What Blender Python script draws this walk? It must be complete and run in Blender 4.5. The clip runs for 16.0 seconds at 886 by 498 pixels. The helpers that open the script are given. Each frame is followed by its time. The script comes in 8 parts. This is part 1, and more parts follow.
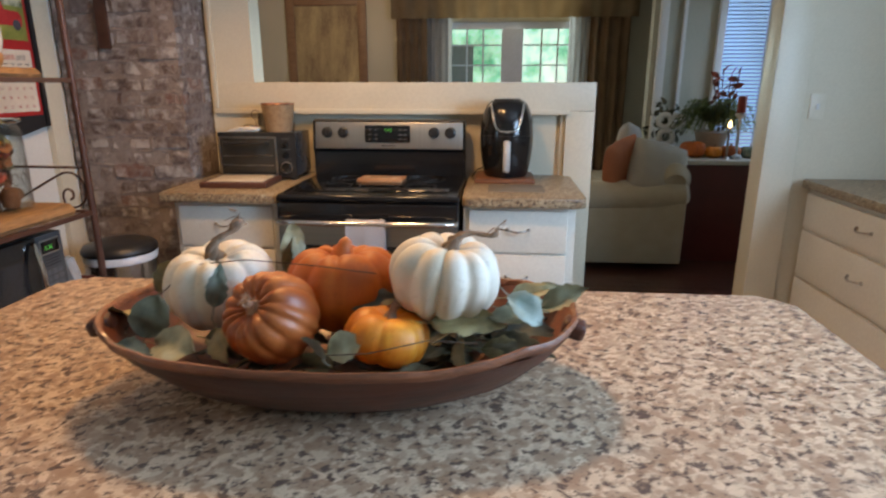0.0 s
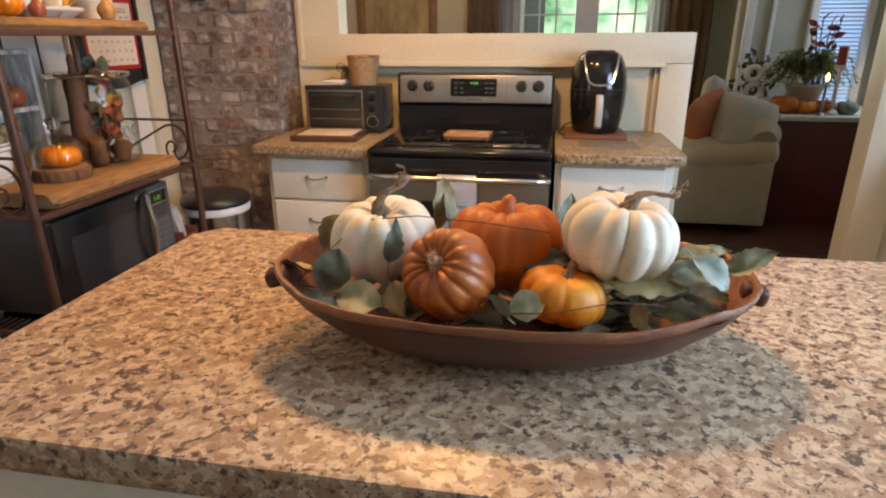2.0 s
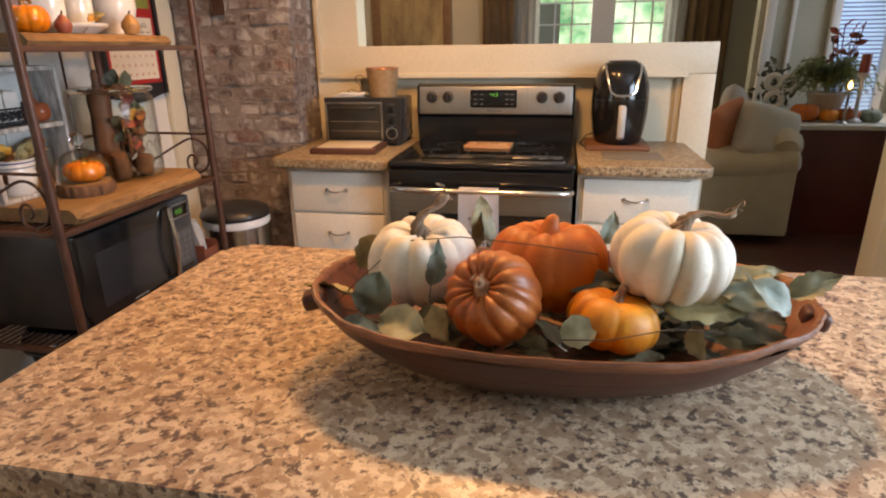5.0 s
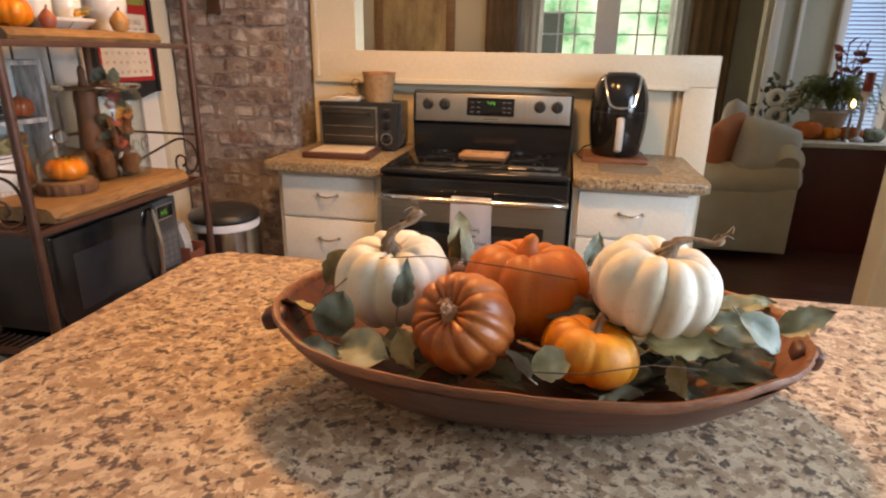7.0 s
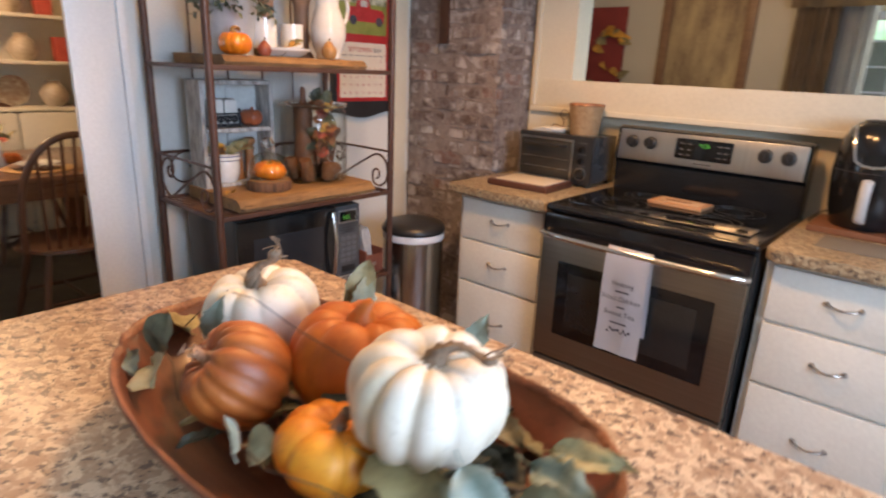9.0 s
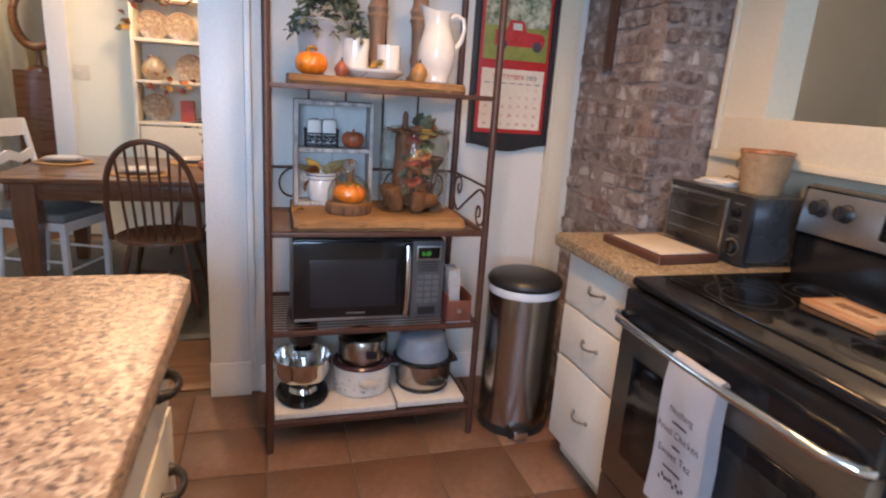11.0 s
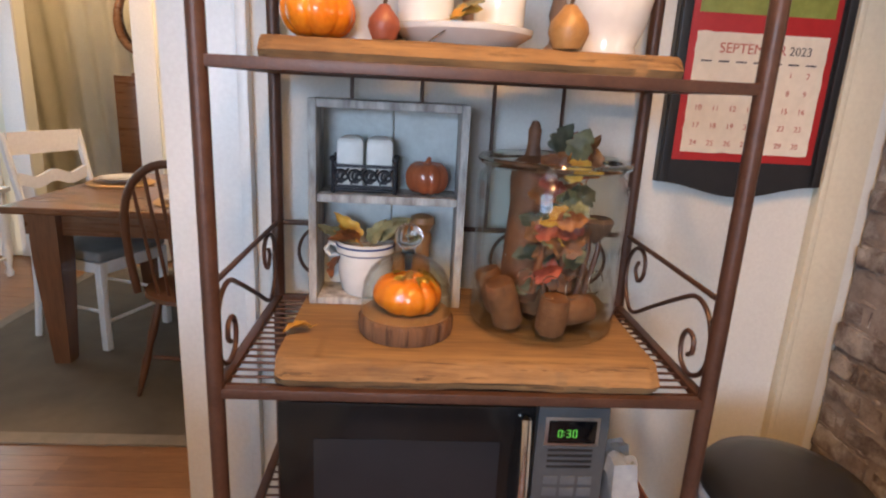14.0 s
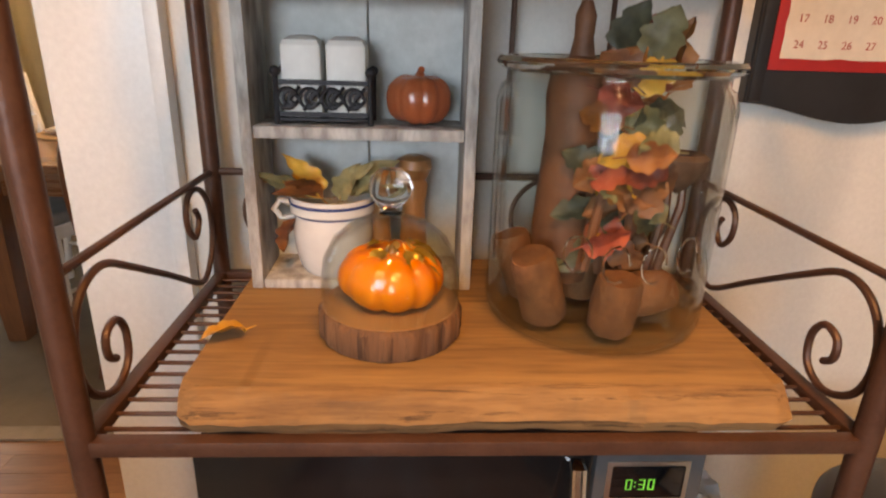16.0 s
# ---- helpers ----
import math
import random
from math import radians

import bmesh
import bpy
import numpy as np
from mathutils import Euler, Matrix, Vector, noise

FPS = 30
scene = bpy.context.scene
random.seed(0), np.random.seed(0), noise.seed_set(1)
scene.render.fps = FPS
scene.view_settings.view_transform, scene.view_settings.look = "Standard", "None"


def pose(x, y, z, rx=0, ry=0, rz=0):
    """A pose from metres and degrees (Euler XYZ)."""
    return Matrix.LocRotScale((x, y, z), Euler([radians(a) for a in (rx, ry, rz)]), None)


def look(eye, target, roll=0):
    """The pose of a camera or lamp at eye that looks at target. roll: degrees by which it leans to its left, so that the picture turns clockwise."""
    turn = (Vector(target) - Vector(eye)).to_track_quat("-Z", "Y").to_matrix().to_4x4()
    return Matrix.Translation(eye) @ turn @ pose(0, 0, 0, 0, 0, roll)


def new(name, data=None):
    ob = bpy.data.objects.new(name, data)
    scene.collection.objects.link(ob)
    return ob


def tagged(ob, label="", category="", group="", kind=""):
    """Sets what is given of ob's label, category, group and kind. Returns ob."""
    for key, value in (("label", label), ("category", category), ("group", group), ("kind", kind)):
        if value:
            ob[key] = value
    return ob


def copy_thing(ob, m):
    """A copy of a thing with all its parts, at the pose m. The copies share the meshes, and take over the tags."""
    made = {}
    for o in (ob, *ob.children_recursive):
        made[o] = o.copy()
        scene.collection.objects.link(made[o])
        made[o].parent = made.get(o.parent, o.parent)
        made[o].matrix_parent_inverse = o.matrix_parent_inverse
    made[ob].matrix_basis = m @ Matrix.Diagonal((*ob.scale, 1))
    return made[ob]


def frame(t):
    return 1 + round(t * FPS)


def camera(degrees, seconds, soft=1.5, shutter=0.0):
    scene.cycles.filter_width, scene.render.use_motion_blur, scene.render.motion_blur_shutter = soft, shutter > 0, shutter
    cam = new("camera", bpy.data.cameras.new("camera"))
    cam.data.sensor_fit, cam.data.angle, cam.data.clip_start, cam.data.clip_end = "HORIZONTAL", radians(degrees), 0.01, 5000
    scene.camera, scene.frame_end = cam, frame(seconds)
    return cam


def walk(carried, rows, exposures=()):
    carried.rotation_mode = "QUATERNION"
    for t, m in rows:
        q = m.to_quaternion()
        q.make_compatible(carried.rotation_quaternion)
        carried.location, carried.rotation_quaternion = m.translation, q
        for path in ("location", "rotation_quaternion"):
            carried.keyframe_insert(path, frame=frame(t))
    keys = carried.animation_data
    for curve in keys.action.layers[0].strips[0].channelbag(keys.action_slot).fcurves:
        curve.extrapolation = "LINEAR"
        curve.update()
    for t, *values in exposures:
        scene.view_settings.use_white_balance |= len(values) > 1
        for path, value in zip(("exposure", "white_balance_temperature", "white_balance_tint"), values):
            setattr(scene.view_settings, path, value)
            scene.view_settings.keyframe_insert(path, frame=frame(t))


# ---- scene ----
cam = camera(74.1, 16.0, 2.1, 0.5)
PATH = [
    (0, (-0.058, 1.508, 1.337), (-0.227, 3.427, 0.800), 0.0),
    (0.5, (-0.125, 1.528, 1.328), (-0.351, 3.414, 0.701), 0.1),
    (1, (-0.176, 1.538, 1.324), (-0.448, 3.404, 0.658), 0.0),
    (1.5, (-0.228, 1.491, 1.327), (-0.538, 3.344, 0.641), -0.1),
    (2, (-0.225, 1.495, 1.339), (-0.553, 3.346, 0.658), -0.3),
    (2.5, (-0.233, 1.500, 1.336), (-0.588, 3.347, 0.656), -0.8),
    (3, (-0.235, 1.502, 1.340), (-0.610, 3.354, 0.686), -0.9),
    (5.5, (-0.276, 1.533, 1.347), (-0.635, 3.389, 0.694), -0.7),
    (6, (-0.251, 1.568, 1.341), (-0.587, 3.425, 0.679), -0.5),
    (6.5, (-0.240, 1.590, 1.340), (-0.572, 3.448, 0.678), -0.0),
    (7, (-0.245, 1.575, 1.349), (-0.613, 3.435, 0.713), 0.9),
    (7.5, (-0.240, 1.559, 1.345), (-0.731, 3.397, 0.727), 2.1),
    (8, (-0.078, 1.605, 1.342), (-0.791, 3.375, 0.742), 2.8),
    (8.5, (0.097, 1.697, 1.360), (-0.882, 3.337, 0.769), 2.8),
    (9, (0.207, 1.903, 1.383), (-1.047, 3.346, 0.794), 2.5),
    (9.2, (0.265, 1.981, 1.405), (-1.091, 3.323, 0.803), 2.5),
    (10.25, (0.575, 2.455, 1.385), (-1.19, 3.395, 0.828), 3.3),
    (11.3, (0.320, 2.936, 1.362), (-1.550, 3.437, 0.859), 4.1),
    (11.5, (0.279, 2.946, 1.361), (-1.597, 3.441, 0.878), 4.4),
    (12, (0.159, 3.052, 1.351), (-1.754, 3.401, 0.882), 4.2),
    (12.5, (-0.095, 3.046, 1.348), (-2.021, 3.310, 0.876), 4.1),
    (13, (-0.371, 3.071, 1.326), (-2.302, 3.280, 0.849), 3.7),
    (13.5, (-0.638, 3.133, 1.338), (-2.576, 3.274, 0.864), 3.3),
    (14, (-0.786, 3.156, 1.331), (-2.714, 3.266, 0.811), 3.0),
    (14.5, (-0.878, 3.179, 1.306), (-2.798, 3.283, 0.757), 2.5),
    (15, (-1.003, 3.180, 1.294), (-2.900, 3.282, 0.670), 2.3),
    (15.5, (-1.110, 3.174, 1.271), (-2.998, 3.265, 0.618), 2.0),
    (16, (-1.146, 3.178, 1.240), (-3.025, 3.280, 0.565), 1.8),
]
walk(cam, [(t, look(eye, target, roll)) for t, eye, target, roll in PATH],
     [(0, -0.46, 7300, 17), (0.5, -0.38, 7600, 18), (3, -0.24, 9000, 23), (5.5, -0.2, 9700, 26), (7, -0.2, 9700, 26), (9, -0.18, 7900, 24), (12, -0.17, 6900, 21), (14.5, 0.0, 8200, 22), (15.5, 0.05, 9700, 25), (16, 0.05, 10500, 26)])

# ---- light ----
world = bpy.data.worlds.new("World")
scene.world = world
world.use_nodes = True
wn = world.node_tree
sky = wn.nodes.new("ShaderNodeTexSky")
sky.sky_type, sky.sun_disc = "NISHITA", False
sky.sun_elevation, sky.sun_rotation = radians(48), radians(60)
wn.links.new(sky.outputs[0], wn.nodes["Background"].inputs[0])
wn.nodes["Background"].inputs[1].default_value = 0.12


def lamp(name, kind, m, power, color, size=0.3, size_y=None):
    d = bpy.data.lights.new(name, kind)
    d.energy, d.color = power, color
    if kind == "AREA":
        d.shape, d.size = "RECTANGLE", size
        d.size_y = size_y or size
    elif kind == "SUN":
        d.angle = radians(size)
    else:
        d.shadow_soft_size = size
        if kind == "SPOT":
            d.spot_size, d.spot_blend = radians(138), 0.7
    ob = new(name, d)
    ob.matrix_world = m
    return ob


DAY = (0.40, 0.66, 1.0)
WARM = (1.0, 0.61, 0.27)
lamp("sun", "SUN", look((5, -4, 7), (0, 0, 0)), 2.0, (1.0, 0.94, 0.85), 0.6)
# daylight in the window openings
lamp("window_light_sink", "AREA", look((2.02, 2.15, 1.62), (0.4, 2.2, 1.45)), 124, DAY, 1.3, 0.95)
lamp("window_light_living", "AREA", look((0.085, 7.62, 1.6), (0.085, 5.0, 1.4)), 26, (0.72, 0.95, 0.95), 1.2, 1.2)
lamp("window_light_bay", "AREA", look((2.3, 6.35, 1.6), (1.0, 6.0, 1.2)), 10, DAY, 0.7, 0.9)
# unseen source before an open gap, standing in for the garden door's daylight
lamp("window_light_dining", "AREA", look((-4.3, 0.03, 1.4), (-3.9, 2.0, 1.2)), 14, DAY, 0.7, 1.2)
# warm bulbs: two ceiling lights in the kitchen, the dining chandelier
lamp("bulb_range", "SPOT", pose(-1.10, 3.50, 2.40), 50, WARM, 0.09)
lamp("bulb_island", "SPOT", pose(-0.55, 3.10, 2.40), 104, WARM, 0.09)
lamp("bulb_dining", "POINT", pose(-4.1, 2.25, 2.15), 66, (1.0, 0.74, 0.46), 0.12)
# added warm fill for the living room, no fixture there
lamp("bulb_living", "POINT", pose(-1.4, 6.0, 2.3), 24, (1.0, 0.72, 0.42), 0.15)
# added fill that brightens the hall curtain from the front, no fixture
lamp("bulb_hall", "POINT", pose(-5.55, 0.55, 2.2), 13, (1.0, 0.78, 0.5), 0.08)

# ---- materials ----


def nodes_of(name):
    m = bpy.data.materials.new(name)
    m.use_nodes = True
    nt = m.node_tree
    return m, nt, nt.nodes["Principled BSDF"]


def add(nt, kind, **inputs):
    n = nt.nodes.new(kind)
    for k, v in inputs.items():
        n.inputs[k.replace("_", " ")].default_value = v
    return n


def rgba(c):
    return (c[0], c[1], c[2], 1.0)


def coords(nt, scale=(1, 1, 1), source="Object"):
    tc, mp = nt.nodes.new("ShaderNodeTexCoord"), nt.nodes.new("ShaderNodeMapping")
    mp.inputs["Scale"].default_value = scale
    nt.links.new(tc.outputs[source], mp.inputs["Vector"])
    return mp.outputs["Vector"]


def noise_tex(nt, vec, scale, detail=4.0, rough=0.55, dist=0.0):
    n = add(nt, "ShaderNodeTexNoise", Scale=scale, Detail=detail, Roughness=rough, Distortion=dist)
    nt.links.new(vec, n.inputs["Vector"])
    return n.outputs[0]


def ramp(nt, fac, stops):
    r = nt.nodes.new("ShaderNodeValToRGB")
    while len(r.color_ramp.elements) < len(stops):
        r.color_ramp.elements.new(0.5)
    for e, (p, c) in zip(r.color_ramp.elements, stops):
        e.position, e.color = p, rgba(c)
    nt.links.new(fac, r.inputs[0])
    return r.outputs[0]


def blend(nt, fac, a, b, how="MIX"):
    n = nt.nodes.new("ShaderNodeMix")
    n.data_type, n.blend_type = "RGBA", how
    for sock, v in ((n.inputs[0], fac), (n.inputs[6], a), (n.inputs[7], b)):
        if isinstance(v, (int, float)):
            sock.default_value = v
        elif isinstance(v, tuple):
            sock.default_value = rgba(v)
        else:
            nt.links.new(v, sock)
    return n.outputs[2]


def relief(nt, bsdf, height, strength, distance=0.01):
    b = add(nt, "ShaderNodeBump", Strength=strength, Distance=distance)
    nt.links.new(height, b.inputs["Height"])
    nt.links.new(b.outputs[0], bsdf.inputs["Normal"])


def surf(name, c1, c2, scale=6.0, rough=0.5, metal=0.0, bump=0.1, fine=60.0, stretch=(1, 1, 1), vary=0.0, coat=0.0, spread=0.12, sheen=0.0):
    """A surface with broad patches between two colours, a fine grain in gloss and relief, and a shade of its own for each object."""
    m, nt, b = nodes_of(name)
    v = coords(nt, stretch)
    broad, grain = noise_tex(nt, v, scale, 5.0), noise_tex(nt, v, fine, 3.0)
    col = ramp(nt, broad, [(0.5 - spread * 2, c1), (0.5 + spread * 2, c2)])
    col = blend(nt, 0.25, col, ramp(nt, grain, [(0.3, tuple(x * 0.75 for x in c1)), (0.7, c2)]))
    if vary:
        info = nt.nodes.new("ShaderNodeObjectInfo")
        h = add(nt, "ShaderNodeHueSaturation", Saturation=1.0)
        mr = add(nt, "ShaderNodeMapRange", To_Min=1 - vary, To_Max=1 + vary)
        nt.links.new(info.outputs["Random"], mr.inputs["Value"])
        nt.links.new(mr.outputs[0], h.inputs["Value"])
        nt.links.new(col, h.inputs["Color"])
        col = h.outputs[0]
    nt.links.new(col, b.inputs["Base Color"])
    mr = add(nt, "ShaderNodeMapRange", To_Min=max(0.02, rough - 0.08), To_Max=min(1, rough + 0.1))
    nt.links.new(broad, mr.inputs["Value"])
    nt.links.new(mr.outputs[0], b.inputs["Roughness"])
    b.inputs["Metallic"].default_value = metal
    b.inputs["Coat Weight"].default_value = coat
    b.inputs["Coat Roughness"].default_value = 0.08
    b.inputs["Sheen Weight"].default_value = sheen
    if bump:
        relief(nt, b, grain, bump, 0.004)
    return m


def wood(name, dark, light, along=0, scale=9.0, rough=0.5, bump=0.25, coat=0.0, vary=0.0, streaks=0.0):
    """Wood with grain stretched along one axis (0 x, 1 y, 2 z)."""
    m, nt, b = nodes_of(name)
    s = [1.0, 1.0, 1.0]
    s[along] = 0.09
    v = coords(nt, tuple(s))
    g1, g2 = noise_tex(nt, v, scale * 4, 6.0, 0.6, 0.6), noise_tex(nt, v, scale * 22, 4.0, 0.6)
    blot = noise_tex(nt, coords(nt), scale * 0.5, 3.0)
    mid = tuple((a + c) / 2 for a, c in zip(dark, light))
    col = ramp(nt, g1, [(0.3, dark), (0.5, mid), (0.68, light)])
    col = blend(nt, 0.35, col, ramp(nt, g2, [(0.35, dark), (0.65, light)]))
    col = blend(nt, 0.3, col, ramp(nt, blot, [(0.35, dark), (0.65, light)]))
    if streaks:
        s[along] = 0.05
        lines = noise_tex(nt, coords(nt, tuple(s)), scale * 9, 5.0, 0.7, 0.3)
        col = blend(nt, ramp(nt, lines, [(0.54, (0, 0, 0)), (0.64, (streaks, streaks, streaks))]), col, tuple(x * 0.45 for x in dark))
    if vary:
        info = nt.nodes.new("ShaderNodeObjectInfo")
        h = add(nt, "ShaderNodeHueSaturation")
        mr = add(nt, "ShaderNodeMapRange", To_Min=1 - vary, To_Max=1 + vary)
        nt.links.new(info.outputs["Random"], mr.inputs["Value"])
        nt.links.new(mr.outputs[0], h.inputs["Value"])
        nt.links.new(col, h.inputs["Color"])
        col = h.outputs[0]
    nt.links.new(col, b.inputs["Base Color"])
    mr = add(nt, "ShaderNodeMapRange", To_Min=rough - 0.1, To_Max=min(1, rough + 0.12))
    nt.links.new(g1, mr.inputs["Value"])
    nt.links.new(mr.outputs[0], b.inputs["Roughness"])
    b.inputs["Coat Weight"].default_value = coat
    b.inputs["Coat Roughness"].default_value = 0.15
    relief(nt, b, g1, bump, 0.003)
    return m


def granite(name, pale, tan, dark, scale=1.0):
    m, nt, b = nodes_of(name)
    v = coords(nt)
    warp = noise_tex(nt, v, 18 * scale, 4.0, 0.6)
    vadd = nt.nodes.new("ShaderNodeVectorMath")
    vadd.operation = "MULTIPLY_ADD"
    nt.links.new(warp, vadd.inputs[0])
    vadd.inputs[1].default_value = (0.035, 0.03, 0.03)
    nt.links.new(v, vadd.inputs[2])
    vor = add(nt, "ShaderNodeTexVoronoi", Scale=75 * scale)
    nt.links.new(vadd.outputs[0], vor.inputs["Vector"])
    chips = nt.nodes.new("ShaderNodeSeparateColor")
    nt.links.new(vor.outputs["Color"], chips.inputs[0])
    base = ramp(nt, chips.outputs[0], [(0.0, tan), (0.35, tuple((a + c) / 2 for a, c in zip(pale, tan))), (0.6, pale), (1.0, tuple(min(1, x * 1.15) for x in pale))])
    patch = noise_tex(nt, v, 34 * scale, 5.0, 0.62, 0.4)
    col = blend(nt, ramp(nt, patch, [(0.51, (0, 0, 0)), (0.58, (0.85, 0.85, 0.85))]), base, tan)
    spots = noise_tex(nt, vadd.outputs[0], 62 * scale, 3.0, 0.6)
    col = blend(nt, ramp(nt, spots, [(0.55, (0, 0, 0)), (0.61, (0.92, 0.92, 0.92))]), col, dark)
    flecks = noise_tex(nt, v, 150 * scale, 2.0)
    col = blend(nt, ramp(nt, flecks, [(0.62, (0, 0, 0)), (0.70, (0.7, 0.7, 0.7))]), col, tuple(x * 0.7 for x in dark))
    nt.links.new(col, b.inputs["Base Color"])
    mr = add(nt, "ShaderNodeMapRange", To_Min=0.28, To_Max=0.48)
    nt.links.new(patch, mr.inputs["Value"])
    nt.links.new(mr.outputs[0], b.inputs["Roughness"])
    relief(nt, b, spots, 0.03, 0.002)
    return m


def steel(name, c=(0.55, 0.54, 0.52), rough=0.3, axis=2):
    m, nt, b = nodes_of(name)
    s = [1, 1, 1]
    s[axis] = 0.01
    g = noise_tex(nt, coords(nt, tuple(s)), 260, 3.0)
    nt.links.new(ramp(nt, g, [(0.3, tuple(x * 0.85 for x in c)), (0.7, c)]), b.inputs["Base Color"])
    smudge = noise_tex(nt, coords(nt), 9, 4.0)
    mr = add(nt, "ShaderNodeMapRange", To_Min=rough - 0.08, To_Max=rough + 0.1)
    nt.links.new(smudge, mr.inputs["Value"])
    nt.links.new(mr.outputs[0], b.inputs["Roughness"])
    b.inputs["Metallic"].default_value = 1.0
    relief(nt, b, g, 0.05, 0.001)
    return m


def glass(name, color=(0.97, 0.99, 0.98), rough=0.0):
    m, nt, b = nodes_of(name)
    b.inputs["Base Color"].default_value = rgba(color)
    b.inputs["Transmission Weight"].default_value = 1.0
    b.inputs["Roughness"].default_value = rough
    b.inputs["IOR"].default_value = 1.45
    return m


def thin_glass(name, tint=(0.96, 0.98, 0.97)):
    """Blown glass too thin to bend the view: clear, with gloss that grows towards grazing angles."""
    m, nt, b = nodes_of(name)
    out = nt.nodes["Material Output"]
    clear, gloss, mix, fr = nt.nodes.new("ShaderNodeBsdfTransparent"), nt.nodes.new("ShaderNodeBsdfGlossy"), nt.nodes.new("ShaderNodeMixShader"), nt.nodes.new("ShaderNodeLayerWeight")
    clear.inputs["Color"].default_value = rgba(tint)
    gloss.inputs["Roughness"].default_value = 0.03
    fr.inputs["Blend"].default_value = 0.5
    power, scale_ = nt.nodes.new("ShaderNodeMath"), nt.nodes.new("ShaderNodeMath")
    power.operation, scale_.operation = "POWER", "MULTIPLY_ADD"
    power.inputs[1].default_value, scale_.inputs[1].default_value, scale_.inputs[2].default_value = 2.6, 0.66, 0.010
    nt.links.new(fr.outputs["Facing"], power.inputs[0])
    nt.links.new(power.outputs[0], scale_.inputs[0])
    nt.links.new(scale_.outputs[0], mix.inputs[0])
    nt.links.new(clear.outputs[0], mix.inputs[1])
    nt.links.new(gloss.outputs[0], mix.inputs[2])
    nt.links.new(mix.outputs[0], out.inputs["Surface"])
    nt.nodes.remove(b)
    return m


def glow(name, color, strength):
    m, nt, b = nodes_of(name)
    b.inputs["Base Color"].default_value = rgba(color)
    b.inputs["Emission Color"].default_value = rgba(color)
    b.inputs["Emission Strength"].default_value = strength
    return m


def foliage_backdrop(name, strength):
    """Trees and sky out of doors, out of focus, their daylight put into emission."""
    m, nt, b = nodes_of(name)
    v = coords(nt)
    n1, n2 = noise_tex(nt, v, 1.1, 5.0, 0.62), noise_tex(nt, v, 5.0, 4.0, 0.6)
    col = ramp(nt, n1, [(0.36, (0.06, 0.32, 0.20)), (0.46, (0.18, 0.62, 0.44)), (0.54, (0.52, 0.92, 0.84)), (0.62, (0.84, 1.0, 1.0))])
    col = blend(nt, 0.3, col, ramp(nt, n2, [(0.4, (0.06, 0.28, 0.10)), (0.62, (0.8, 1.0, 0.8))]))
    nt.links.new(col, b.inputs["Emission Color"])
    b.inputs["Base Color"].default_value = (0.0, 0.0, 0.0, 1)
    b.inputs["Emission Strength"].default_value = strength
    return m


PAINT = surf("cream_wall_paint", (0.62, 0.55, 0.41), (0.68, 0.61, 0.47), 2.5, 0.55, bump=0.05, fine=140)
WHITE_WALL = surf("white_wall_paint", (0.65, 0.64, 0.595), (0.71, 0.70, 0.66), 2.5, 0.5, bump=0.05, fine=140)
TRIM = surf("white_trim_paint", (0.70, 0.70, 0.69), (0.76, 0.76, 0.75), 4, 0.35, bump=0.03, fine=90)
CREAM_TRIM = surf("cream_trim_paint", (0.64, 0.575, 0.44), (0.70, 0.635, 0.50), 4, 0.38, bump=0.03, fine=90)
DINING_WALL = surf("pale_yellow_wall_paint", (0.78, 0.75, 0.60), (0.83, 0.80, 0.66), 2.5, 0.55, bump=0.04, fine=140)
LIVING_WALL = surf("tan_wall_paint", (0.52, 0.47, 0.36), (0.58, 0.52, 0.41), 2.5, 0.6, bump=0.04, fine=140)
GREY_WALL = surf("grey_green_wall_paint", (0.42, 0.40, 0.32), (0.48, 0.455, 0.37), 2.5, 0.6, bump=0.04, fine=140)
CEIL = surf("ceiling_paint", (0.78, 0.76, 0.72), (0.82, 0.80, 0.76), 3, 0.7, bump=0.05, fine=120)
CABINET = surf("cream_cabinet_paint", (0.72, 0.68, 0.59), (0.78, 0.75, 0.665), 5, 0.38, bump=0.04, fine=70)
CAB_EDGE = surf("worn_cabinet_edge_paint", (0.62, 0.52, 0.36), (0.76, 0.69, 0.54), 14, 0.45, bump=0.06, fine=80)
GRANITE = granite("speckled_granite", (0.55, 0.42, 0.30), (0.33, 0.205, 0.13), (0.075, 0.042, 0.034), 1.25)
GRANITE_TAN = granite("tan_granite", (0.40, 0.32, 0.21), (0.23, 0.155, 0.09), (0.06, 0.042, 0.032), 1.5)
TILE = surf("terracotta_tile", (0.15, 0.072, 0.042), (0.25, 0.132, 0.08), 5, 0.5, bump=0.12, fine=40, vary=0.12)
GROUT = surf("dark_grout", (0.13, 0.08, 0.055), (0.19, 0.125, 0.085), 20, 0.85, bump=0.3, fine=200)
PLANK = wood("oak_floor_board", (0.145, 0.062, 0.026), (0.33, 0.155, 0.07), 1, 7, 0.32, 0.1, 0.2, vary=0.12)
DARK_PLANK = wood("dark_floor_board", (0.035, 0.012, 0.008), (0.10, 0.035, 0.02), 0, 7, 0.3, 0.1, 0.2, vary=0.12)

